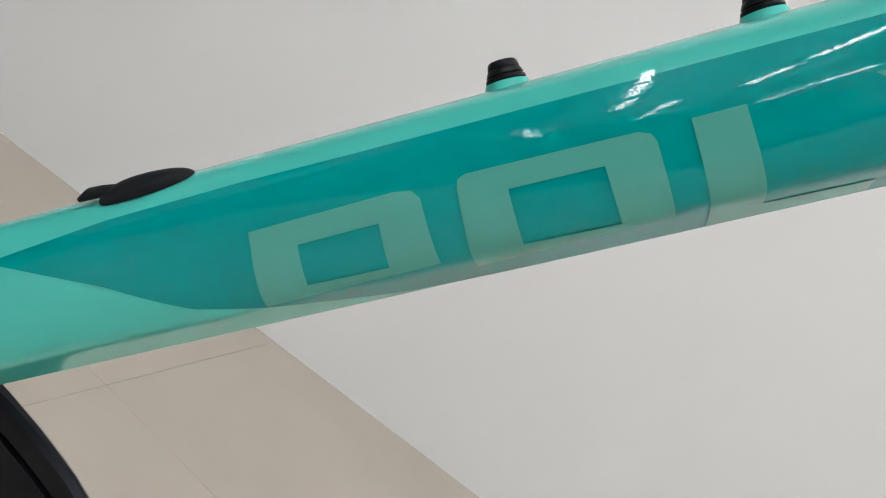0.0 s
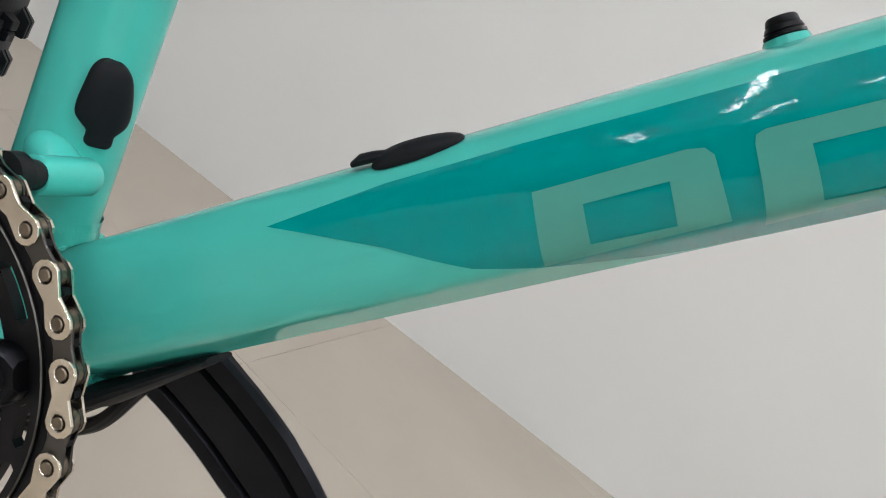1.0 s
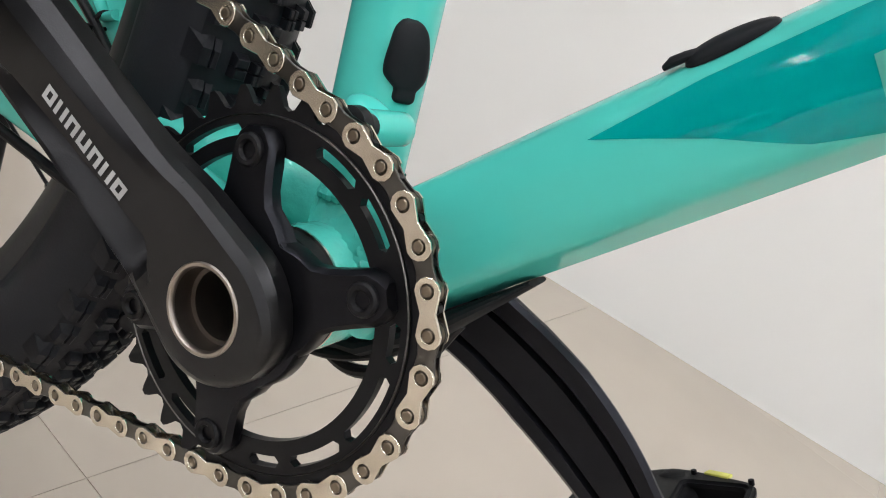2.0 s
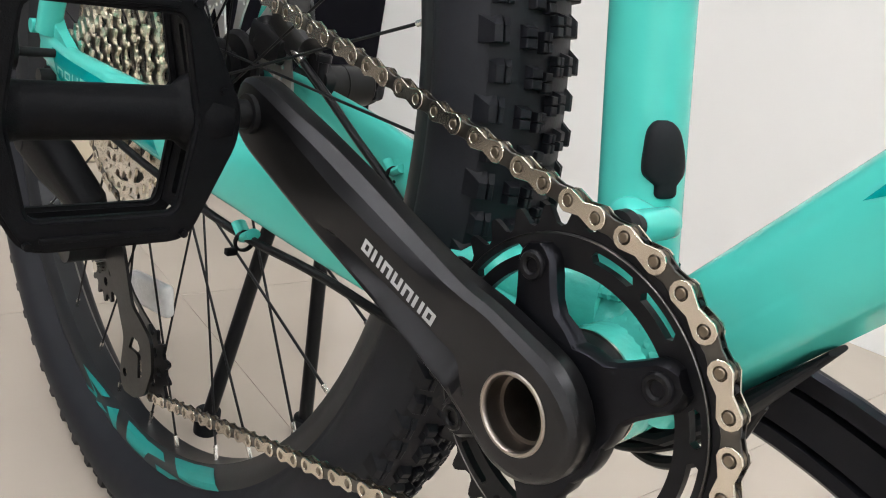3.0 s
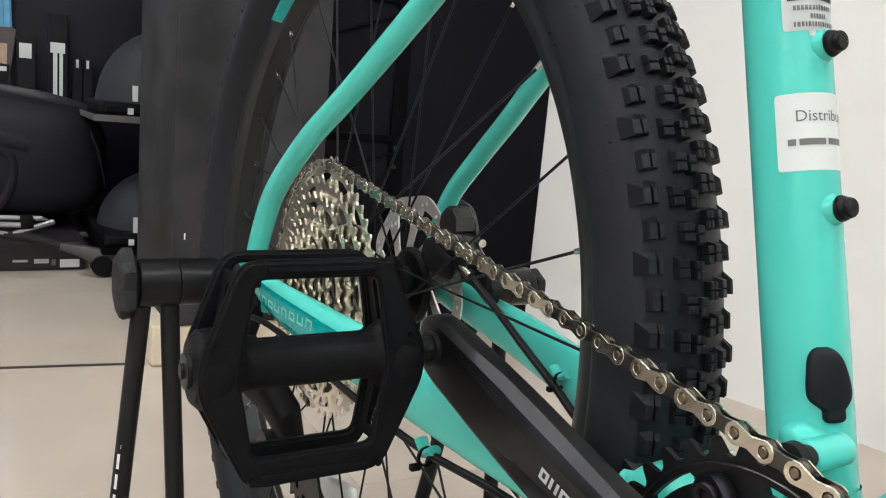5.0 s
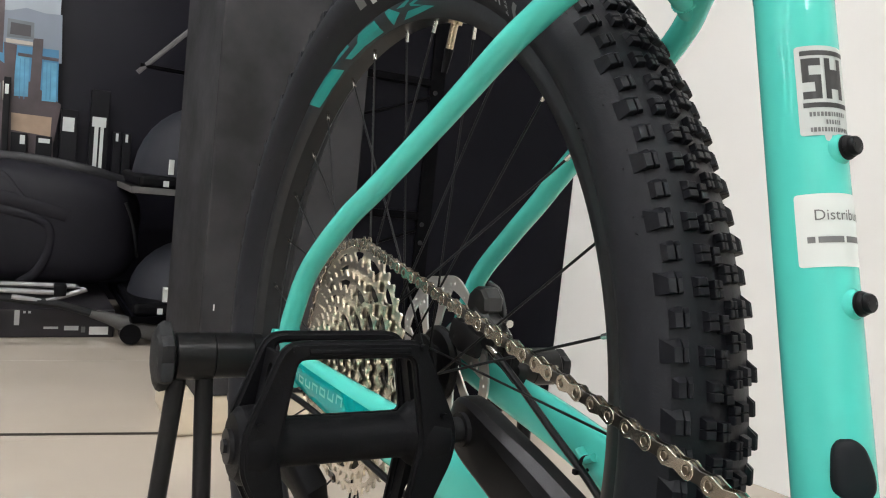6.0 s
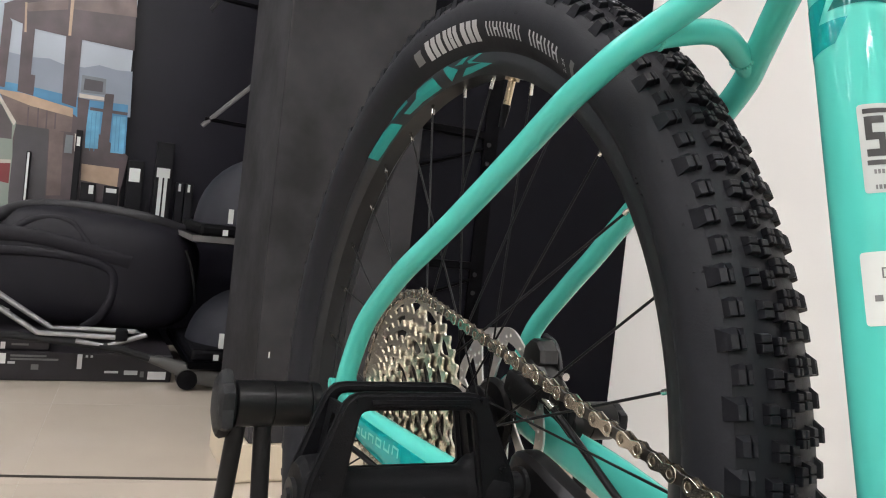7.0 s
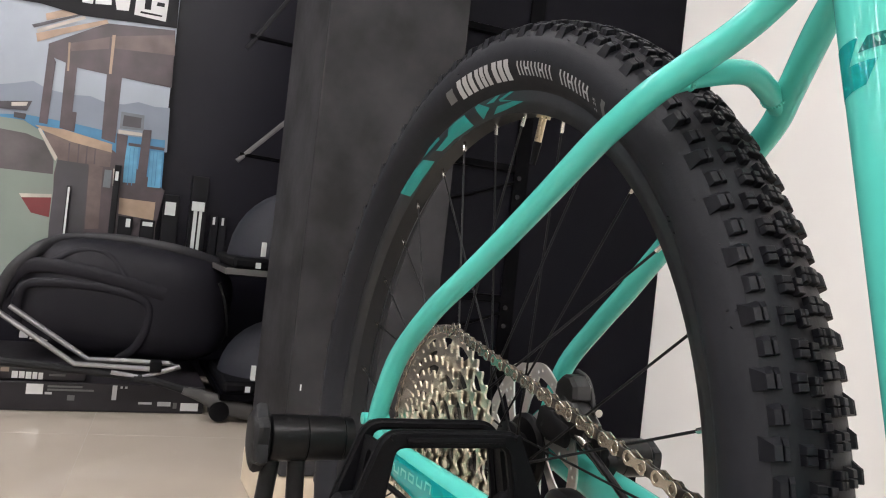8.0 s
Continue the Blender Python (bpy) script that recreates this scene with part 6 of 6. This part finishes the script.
for ctrl, ra_, rb_, mtl, what in (([(0.104, -0.312, 0.092), (0.117, -0.298, 0.148), (0.127, -0.273, 0.205), (0.123, -0.224, 0.257), (0.087, -0.168, 0.291), (0.064, -0.074, 0.305), (0.064, 0.034, 0.306), (0.085, 0.173, 0.291), (0.064, 0.309, 0.258)], 0.017, 0.010, M_RIMPLASTIC_LIT, "thick black closing rim, lightened for the light on its top"),
                               ([(0.114, -0.302, 0.127), (0.129, -0.270, 0.185), (0.137, -0.231, 0.216), (0.149, -0.126, 0.215), (0.152, 0.004, 0.192), (0.151, 0.127, 0.161)], 0.021, 0.0075, M_BOXPLASTIC, "broad raised rib"),
                               ([(0.105, -0.252, 0.035), (0.134, -0.256, 0.119), (0.139, -0.237, 0.162), (0.150, -0.152, 0.173), (0.153, -0.026, 0.166), (0.152, 0.072, 0.138), (0.150, 0.088, 0.076), (0.148, 0.062, 0.004), (0.130, 0.018, -0.038)], 0.013, 0.0066, M_BOXPLASTIC, "curved raised border"),
                               ([(0.142, -0.183, 0.228), (0.134, -0.137, 0.259), (0.128, -0.088, 0.270), (0.135, -0.036, 0.262), (0.151, 0.016, 0.202)], 0.009, 0.0056, M_BOXPLASTIC, "small arched rib"),
                               ([(0.122, 0.282, 0.208), (0.115, 0.302, 0.161), (0.100, 0.318, 0.100), (0.064, 0.331, 0.043)], 0.005, 0.006, M_KNOB, "narrow side rib")):
    b2 = bmesh.new()
    sink = 0.0 if "closing" in what or "narrow" in what else rb_ * 0.72
    sweep(b2, [q - np.array((sink, 0, 0)) for q in smooth_path(ctrl, 7)], (ra_, rb_), 16, (1, 0, 0))
    part("rib", b2, mtl, rb, what)
for y0, y1, z0, z1 in ((-0.243, -0.222, 0.010, 0.030), (-0.217, -0.196, 0.007, 0.027), (-0.191, -0.170, 0.004, 0.024)):
    part("printed_mark", boxes(((0.090, y0, z0), (0.118, y1, z1))), M_GREYINK, rb, "", smooth=False)

# folded aluminium carrier leaning in front
M_GREYARM = mat("grey_plastic", (0.055, 0.054, 0.053), 0.5, vary=0.1, scale=30, bump=0.1)
ca = thing("bike_carrier", "folded aluminium tube bike carrier lying on black cartons", "bike carrier", at=(-2.13, -0.36, 0.088))


def bars(paths, r, name, mtl, parent, label=""):
    for p in paths:
        b2 = bmesh.new()
        sweep(b2, [Vector(q) for q in p], (r, r), 10, (1, 0.2, 0.1))
        part(name, b2, mtl, parent, label)


bars([[(0.04, -0.165, 0.178), (0.04, 0.030, 0.050), (0.04, 0.120, 0.050), (0.04, 0.235, 0.048)], [(0.06, -0.200, 0.172), (0.06, 0.000, 0.040), (0.06, 0.190, 0.034)],
      [(0.04, 0.235, 0.048), (0.05, 0.262, 0.042), (0.06, 0.165, 0.010), (0.06, 0.090, 0.022)]], 0.0072, "carrier_tube", M_ALU, ca, "brushed aluminium tube")
bm = bmesh.new()
box(bm, (0.03, 0.185, 0.026), (0.07, 0.215, 0.056), 0.004)
part("clamp", bm, M_PLASTIC, ca)
bars([[(0.05, -0.20, 0.040), (0.05, 0.04, 0.022), (0.06, 0.20, 0.004), (0.06, 0.30, -0.026)]], 0.011, "carrier_rail", M_KNOB, ca, "dark grey rail")
bm = bmesh.new()
sweep(bm, smooth_path([(0.06, 0.275, -0.020), (0.06, 0.320, -0.032), (0.065, 0.360, -0.046), (0.07, 0.410, -0.060), (0.075, 0.462, -0.070)], 5), [(0.010 + 0.016 * min(1, k / 14), 0.014 + 0.010 * k / 20) for k in range(21)], 16, (1, 0, 0), power=3)
part("end_arm", bm, M_GREYARM, ca, "grey plastic end arm")
bm = bmesh.new()
rod(bm, (0.05, 0.375, -0.071), (0.09, 0.375, -0.071), 0.0275, 20)
part("wheel", bm, M_PLASTIC, ca, "small black transport wheel")

# poster with its black frame
M_SKY = mat("poster_sky", (0.325, 0.370, 0.425), 0.35, vary=0.22, scale=2.2, stain=2.2)
M_HILL = mat("poster_hills", (0.192, 0.228, 0.278), 0.35, vary=0.1, scale=6, stain=2.2)
M_SEA = mat("poster_sea", (0.05, 0.20, 0.36), 0.35, vary=0.25, scale=9, stain=2.2)
M_WOOD = mat("poster_timber", (0.068, 0.050, 0.056), 0.35, vary=0.35, scale=12, stain=2.2)
M_WOODLIT = mat("poster_lit_timber", (0.36, 0.255, 0.18), 0.35, vary=0.3, scale=14, stain=2.2)
M_CAR = mat("poster_car", (0.19, 0.23, 0.20), 0.3, vary=0.1, scale=4, stain=2.2)
M_GLASSY = mat("poster_dark", (0.050, 0.046, 0.054), 0.3, vary=0.3, scale=8, stain=2.2)
M_REDLAMP = mat("poster_lamp", (0.16, 0.022, 0.025), 0.3, vary=0.2, scale=12)
PX = -2.700
poster = thing("poster", "large printed seaside poster showing a car and a timber pier", "poster", at=(PX, -0.70, 0.85))


def pp(poly, depth, mtl, name, label=""):
    """A flat printed shape in (y, z) of the wall."""
    bm = bmesh.new()
    vs = [bm.verts.new((0.006 + 0.0004 * depth, y + 0.70, z - 0.85)) for y, z in poly]
    bm.faces.new(vs)
    part(name, bm, mtl, poster, label, smooth=False)


part("board", boxes(((0.0, -0.85, -0.55), (0.006, 0.5285, 0.95))), M_SKY, poster, "pale sky print", smooth=False)
M_WOODMID = mat("poster_mid_timber", (0.125, 0.090, 0.083), 0.35, vary=0.35, scale=16, stain=2.2)
M_PALEPAINT = mat("poster_pale_paint", (0.46, 0.42, 0.37), 0.35, vary=0.2, scale=20, stain=2.2)
M_SLATE = mat("poster_slate", (0.13, 0.15, 0.17), 0.35, vary=0.25, scale=20, stain=2.2)
M_CARGLASS = mat("poster_car_glass", (0.074, 0.064, 0.067), 0.3, vary=0.45, scale=9, stain=2.2)
M_BLUEFENCE = mat("poster_blue", (0.09, 0.30, 0.46), 0.35, vary=0.3, scale=20, stain=2.2)
M_PAPERWHITE = mat("poster_white", (0.66, 0.66, 0.66), 0.4, vary=0.04, scale=20)
pp([(-1.106, 0.788), (-0.680, 0.899), (-0.640, 0.910), (-0.587, 0.927), (-0.544, 0.908), (-0.473, 0.902), (-0.416, 0.908), (-0.371, 0.896), (-0.312, 0.898), (-0.268, 0.914), (-0.214, 0.907), (-0.166, 0.911), (-0.160, 0.759), (-1.090, 0.619)], 1, M_HILL, "printed_hill_range")
pp([(-1.102, 0.749), (-0.597, 0.816), (-0.456, 0.810), (-0.290, 0.795), (-0.170, 0.799), (-0.163, 0.577), (-1.076, 0.464)], 2, M_SEA, "printed_sea")
pp([(-0.724, 0.674), (-0.372, 0.767), (-0.154, 0.628), (-0.171, 0.494), (-0.158, 0.297), (-0.683, 0.253)], 3, M_WOOD, "printed_deck")
pp([(-0.292, 0.764), (-0.252, 0.770), (-0.250, 0.640), (-0.289, 0.638)], 4, M_BLUEFENCE, "printed_panel")
pp([(-0.212, 0.756), (-0.174, 0.757), (-0.170, 0.634), (-0.211, 0.633)], 4, M_BLUEFENCE, "printed_panel")
pp([(-0.278, 0.756), (-0.276, 0.756), (-0.273, 0.629), (-0.275, 0.628)], 4.5, M_SEA, "printed_gap")
pp([(-0.266, 0.758), (-0.263, 0.758), (-0.260, 0.630), (-0.262, 0.630)], 4.5, M_SEA, "printed_gap")
pp([(-0.203, 0.768), (-0.201, 0.768), (-0.198, 0.639), (-0.200, 0.638)], 4.5, M_SEA, "printed_gap")
pp([(-0.192, 0.769), (-0.190, 0.770), (-0.186, 0.640), (-0.189, 0.640)], 4.5, M_SEA, "printed_gap")
pp([(-0.555, 1.054), (-0.390, 1.156), (-0.176, 1.177), (-0.167, 0.980), (-0.336, 0.986), (-0.464, 0.993), (-0.551, 1.016)], 5, M_WOOD, "printed_roof")
pp([(-0.496, 1.067), (-0.364, 1.118), (-0.175, 1.161), (-0.169, 1.092), (-0.360, 1.078), (-0.494, 1.041)], 5.5, M_WOODMID, "printed_beam")
pp([(-0.594, 1.080), (-0.391, 1.168), (-0.386, 1.156), (-0.517, 1.092), (-0.588, 1.053)], 6, M_WOODLIT, "printed_eave")
pp([(-0.592, 1.094), (-0.460, 1.165), (-0.454, 1.157), (-0.591, 1.082)], 6.5, M_PALEPAINT, "printed_eave")
pp([(-0.573, 1.148), (-0.501, 1.183), (-0.470, 1.169), (-0.568, 1.127)], 6, M_WOODLIT, "printed_eave")
pp([(-0.608, 1.105), (-0.471, 1.170), (-0.466, 1.165), (-0.601, 1.096)], 7, M_GLASSY, "printed_gutter")
pp([(-0.554, 1.043), (-0.528, 1.000), (-0.533, 0.795), (-0.558, 0.796)], 6, M_WOOD, "printed_post")
pp([(-0.500, 1.070), (-0.464, 0.997), (-0.464, 0.848), (-0.451, 0.847), (-0.452, 0.782), (-0.497, 0.789)], 6, M_WOOD, "printed_post")
pp([(-0.377, 1.119), (-0.327, 0.984), (-0.326, 0.765), (-0.369, 0.774)], 6, M_WOOD, "printed_post")
pp([(-0.498, 1.070), (-0.492, 1.071), (-0.487, 0.978), (-0.493, 0.977)], 6.5, M_WOODLIT, "printed_edge")
pp([(-0.370, 1.120), (-0.360, 1.123), (-0.360, 0.992), (-0.368, 0.991)], 6.5, M_WOODLIT, "printed_edge")
pp([(-0.317, 0.873), (-0.244, 0.872), (-0.242, 0.820), (-0.317, 0.816)], 7, M_SLATE, "printed_box")
pp([(-0.308, 0.863), (-0.252, 0.862), (-0.252, 0.827), (-0.309, 0.826)], 7.5, M_GLASSY, "printed_box_door")
pp([(-0.320, 0.812), (-0.245, 0.812), (-0.244, 0.801), (-0.319, 0.799)], 7.5, M_PALEPAINT, "printed_box_base")
pp([(-0.324, 0.799), (-0.288, 0.796), (-0.293, 0.616), (-0.312, 0.615)], 6, M_WOOD, "printed_post")
pp([(-0.244, 0.824), (-0.216, 0.826), (-0.217, 0.582), (-0.248, 0.583)], 6, M_WOOD, "printed_post")
pp([(-0.295, 0.632), (-0.174, 0.628), (-0.175, 0.607), (-0.297, 0.609)], 6.5, M_WOOD, "printed_rail")
pp([(-0.284, 0.773), (-0.169, 0.773), (-0.170, 0.763), (-0.284, 0.763)], 6.5, M_WOOD, "printed_rail")
pp([(-0.294, 0.585), (-0.179, 0.584), (-0.180, 0.522), (-0.292, 0.531)], 6.5, M_WOODLIT, "printed_step")
pp([(-0.567, 0.787), (-0.482, 0.786), (-0.334, 0.760), (-0.333, 0.732), (-0.457, 0.749), (-0.548, 0.774)], 8, M_WOODLIT, "printed_counter")
pp([(-0.544, 0.775), (-0.457, 0.749), (-0.333, 0.732), (-0.333, 0.683), (-0.494, 0.676)], 7.5, M_WOODMID, "printed_counter_front")
pp([(-0.464, 0.745), (-0.460, 0.745), (-0.458, 0.675), (-0.462, 0.675)], 7.8, M_WOOD, "printed_gap")
pp([(-0.436, 0.750), (-0.432, 0.749), (-0.430, 0.679), (-0.434, 0.679)], 7.8, M_WOOD, "printed_gap")
pp([(-0.411, 0.753), (-0.407, 0.753), (-0.405, 0.682), (-0.409, 0.683)], 7.8, M_WOOD, "printed_gap")
pp([(-0.386, 0.757), (-0.382, 0.757), (-0.380, 0.686), (-0.384, 0.686)], 7.8, M_WOOD, "printed_gap")
pp([(-0.493, 0.685), (-0.399, 0.683), (-0.392, 0.469), (-0.388, 0.278), (-0.487, 0.270), (-0.496, 0.468)], 8.5, M_GLASSY, "printed_column")
pp([(-0.397, 0.684), (-0.355, 0.680), (-0.348, 0.474), (-0.389, 0.469)], 8.5, M_WOODMID, "printed_column_side")
pp([(-0.348, 0.673), (-0.326, 0.673), (-0.326, 0.614), (-0.349, 0.614)], 8.5, M_SLATE, "printed_lamp_box")
pp([(-0.322, 0.680), (-0.309, 0.679), (-0.308, 0.622), (-0.319, 0.622)], 9, M_PALEPAINT, "printed_lamp")
pp([(-1.104, 0.767), (-0.670, 0.797), (-0.602, 0.797), (-0.551, 0.771), (-0.492, 0.690), (-0.498, 0.638), (-0.486, 0.458), (-0.477, 0.271), (-1.053, 0.222)], 8, M_CAR, "printed_car")
pp([(-1.101, 0.732), (-0.666, 0.760), (-0.591, 0.756), (-0.537, 0.740), (-0.503, 0.682), (-0.501, 0.636), (-0.654, 0.634), (-1.089, 0.605)], 8.6, M_CARGLASS, "printed_window")
pp([(-0.559, 0.777), (-0.550, 0.779), (-0.493, 0.693), (-0.498, 0.679)], 9, M_PALEPAINT, "printed_pillar")
pp([(-0.592, 0.561), (-0.498, 0.566), (-0.498, 0.495), (-0.552, 0.504)], 9, M_REDLAMP, "printed_tail_lamp")
pp([(-0.592, 0.562), (-0.498, 0.571), (-0.497, 0.560), (-0.584, 0.550)], 9.4, M_PALEPAINT, "printed_lamp_edge")
pp([(-0.804, 0.827), (-0.674, 0.846), (-0.583, 0.862), (-0.595, 0.829), (-0.672, 0.823), (-0.802, 0.805)], 9, M_GLASSY, "printed_rack")
pp([(-0.641, 0.848), (-0.594, 0.857), (-0.598, 0.844), (-0.640, 0.836)], 9.4, M_PALEPAINT, "printed_rack_bar")
pp([(-0.631, 0.819), (-0.596, 0.818), (-0.598, 0.800), (-0.630, 0.802)], 9, M_GLASSY, "printed_rack_foot")
pp([(-1.274, 1.383), (-1.253, 1.152), (-0.588, 1.177), (-0.464, 1.164), (-0.310, 1.176), (-0.172, 1.185), (-0.177, 1.367), (-0.180, 1.697)], 9.6, M_CARTON, "heading_field", "black heading")
pp([(-0.472, 1.249), (-0.439, 1.257), (-0.439, 1.209), (-0.471, 1.208)], 10.4, M_PAPERWHITE, "heading_mark", "white block mark")
pp([(-0.433, 1.258), (-0.388, 1.269), (-0.383, 1.218), (-0.432, 1.211)], 10.4, M_PAPERWHITE, "heading_mark", "white block mark")
pp([(-0.381, 1.270), (-0.325, 1.284), (-0.329, 1.210), (-0.366, 1.206)], 10.4, M_PAPERWHITE, "heading_mark", "white block mark")
pp([(-0.309, 1.287), (-0.207, 1.294), (-0.210, 1.199), (-0.311, 1.202)], 10.4, M_PAPERWHITE, "heading_mark", "white block mark")
pp([(-0.282, 1.285), (-0.260, 1.290), (-0.261, 1.228), (-0.281, 1.227)], 10.9, M_CARTON, "heading_gap")
pp([(-0.242, 1.260), (-0.219, 1.260), (-0.219, 1.247), (-0.245, 1.246)], 10.9, M_CARTON, "heading_gap")
pp([(-0.292, 1.218), (-0.223, 1.218), (-0.224, 1.212), (-0.293, 1.211)], 10.9, M_CARTON, "heading_gap")

# a slotted post with pairs of screw heads on the black panel, shelf edges and braces that meet it
panel = bpy.data.objects["wall_panel"]
part("slotted_post", boxes(((-1.3600, 0.485, FLOOR + 0.002), (-1.3540, 0.520, CEIL - 0.004)), bevel=0.0015), M_POST, panel, "narrow matt black slotted post", smooth=False)
for z in (0.092, 0.131, 0.373, 0.413, 0.656, 0.697, 0.940, 0.981, 1.223, 1.264):
    bm = bmesh.new()
    rod(bm, (-1.3545, 0.498, z), (-1.3515, 0.498, z), 0.0050, 14)
    part("screw_head", bm, M_KNOB, panel, "dull steel screw head")
for z in (0.137, 0.423, 0.708, 0.994, 1.279):
    part("shelf_edge", boxes(((-1.3600, 0.322, z), (-1.3490, 0.485, z + 0.017)), bevel=0.002), M_POST, panel, "matt black shelf edge", smooth=False)
    bm = bmesh.new()
    sweep(bm, [Vector((-1.3555, 0.330, z - 0.078)), Vector((-1.3555, 0.487, z - 0.022))], (0.0035, 0.0035), 8, (1, 0, 0))
    part("brace", bm, M_POST, panel, "thin black brace")

# packets hung on the back board
def packet(y, w, z0, z1, marks):
    t = part("packet", boxes(((PX + 0.004, y - w / 2, z0), (PX + 0.040, y + w / 2, z1)), bevel=0.002), M_CARTON, None, "slim black accessory packet with a white label", smooth=False)
    tagged(t, category="packet", group="packets on the black board")
    for y0, y1, a, b in marks:
        part("label_patch", boxes(((PX + 0.040, y + y0, a), (PX + 0.0412, y + y1, b))), M_STICKER, t, "", smooth=False)


packet(-0.308, 0.020, 0.40, 0.692, [(-0.006, 0.004, 0.640, 0.670)])
packet(-0.268, 0.046, 0.40, 0.525, [(0.002, 0.016, 0.490, 0.518)])
packet(-0.198, 0.046, 0.40, 0.522, [(-0.016, 0.016, 0.500, 0.514)])
packet(-0.448, 0.012, 0.40, 0.604, [(-0.003, 0.003, 0.41, 0.600)])
packet(-0.128, 0.050, 0.40, 0.615, [(-0.020, 0.014, 0.545, 0.590)])
packet(-0.040, 0.056, 0.40, 0.690, [(-0.022, 0.020, 0.570, 0.602), (-0.014, -0.002, 0.41, 0.570), (0.004, 0.014, 0.41, 0.570)])
packet(0.018, 0.026, 0.40, 0.560, [(-0.006, 0.002, 0.53, 0.556)])
packet(0.048, 0.026, 0.40, 0.560, [(-0.006, 0.002, 0.53, 0.556)])

# shelves in the bay behind the pillar, with rounded black bags on them
M_EDGE = mat("grey_shelf_edge", (0.13, 0.127, 0.125), 0.45, metal=0.3, vary=0.15, scale=20)
for z, x0, x1, y0 in ((0.395, -2.60, -2.02, -0.012), (0.050, -2.60, -2.02, 0.010)):
    shelf = part("shelf", boxes(((x0, y0 + 0.004, z), (x1 - 0.004, 0.60, z + 0.018)), bevel=0.002), M_DARKPANEL, None, "black shelf board with a grey metal edge", smooth=False)
    tagged(shelf, category="shelf", group="shelves in the display bay")
    edge = M_EDGE if z > 0.1 else M_POST
    part("edge_strip", boxes(((x0, y0, z + 0.003), (x1, y0 + 0.004, z + 0.018))), edge, shelf, "metal edge", smooth=False)
    part("front_strip", boxes(((x1 - 0.004, y0 + 0.004, z + 0.003), (x1, 0.60, z + 0.020))), edge, shelf, "metal front lip", smooth=False)
# folded shelf brackets on the back of the pillar: a level arm and a slanting stay
for y0, z0, y1, z1, z_arm in ((-0.063, 0.674, 0.048, 0.791, 0.690), (-0.068, 0.928, 0.030, 1.085, 0.958)):
    br = thing("shelf_bracket", "thin folded metal shelf bracket fixed to the pillar", "bracket", "brackets on the pillar", at=(-1.650, 0.04, z_arm))
    for name, mtl, a, b, r in (("stay", M_EDGE if z_arm < 0.8 else M_KNOB, (y0, z0), (y1, z1), 0.0050), ("arm", M_POST, (y0 + 0.004, z_arm), (0.060, z_arm - 0.004), 0.0050)):
        bm = bmesh.new()
        sweep(bm, [Vector((0, a[0] - 0.04, a[1] - z_arm)), Vector((0, b[0] - 0.04, b[1] - z_arm))], (r, 0.0045), 8, (1, 0, 0), power=4)
        part(name, bm, mtl, br, "slanting grey stay" if name == "stay" else "")
M_BAG = mat("blue_black_shell", (0.020, 0.021, 0.027), 0.55, vary=0.2, scale=14, bump=0.15, bump_scale=250, spec=0.2)
for z, hz, wide in ((0.413, 0.255, 0.270), (0.068, 0.205, 0.262)):
    bag = thing("carry_bag", "rounded black hard-shell carry bag on a shelf", "bag", "bags on the shelves", at=(-2.23, 0.285, z))
    bm = bmesh.new()
    dome(bm, (0, 0, 0), (0.19, wide, hz), 2.3, 40, 20)
    for v in bm.verts:
        v.co.z = max(v.co.z, 0.026)
    part("shell", bm, M_BAG, bag, "rounded blue-black shell", angle=50)
    part("base", boxes(((-0.19, -wide - 0.006, 0.0), (0.196, wide, 0.034)), bevel=0.010), M_PLASTIC, bag, "black base tray", smooth=False)
    for yy, zz, w, h in ((-wide + 0.066, 0.060, 0.012, 0.040), (-wide + 0.054, 0.014, 0.014, 0.016)):
        part("tag", boxes(((0.187, yy, zz - h / 2), (0.1985, yy + w, zz + h / 2))), M_STICKER, bag, "small white tag", smooth=False)
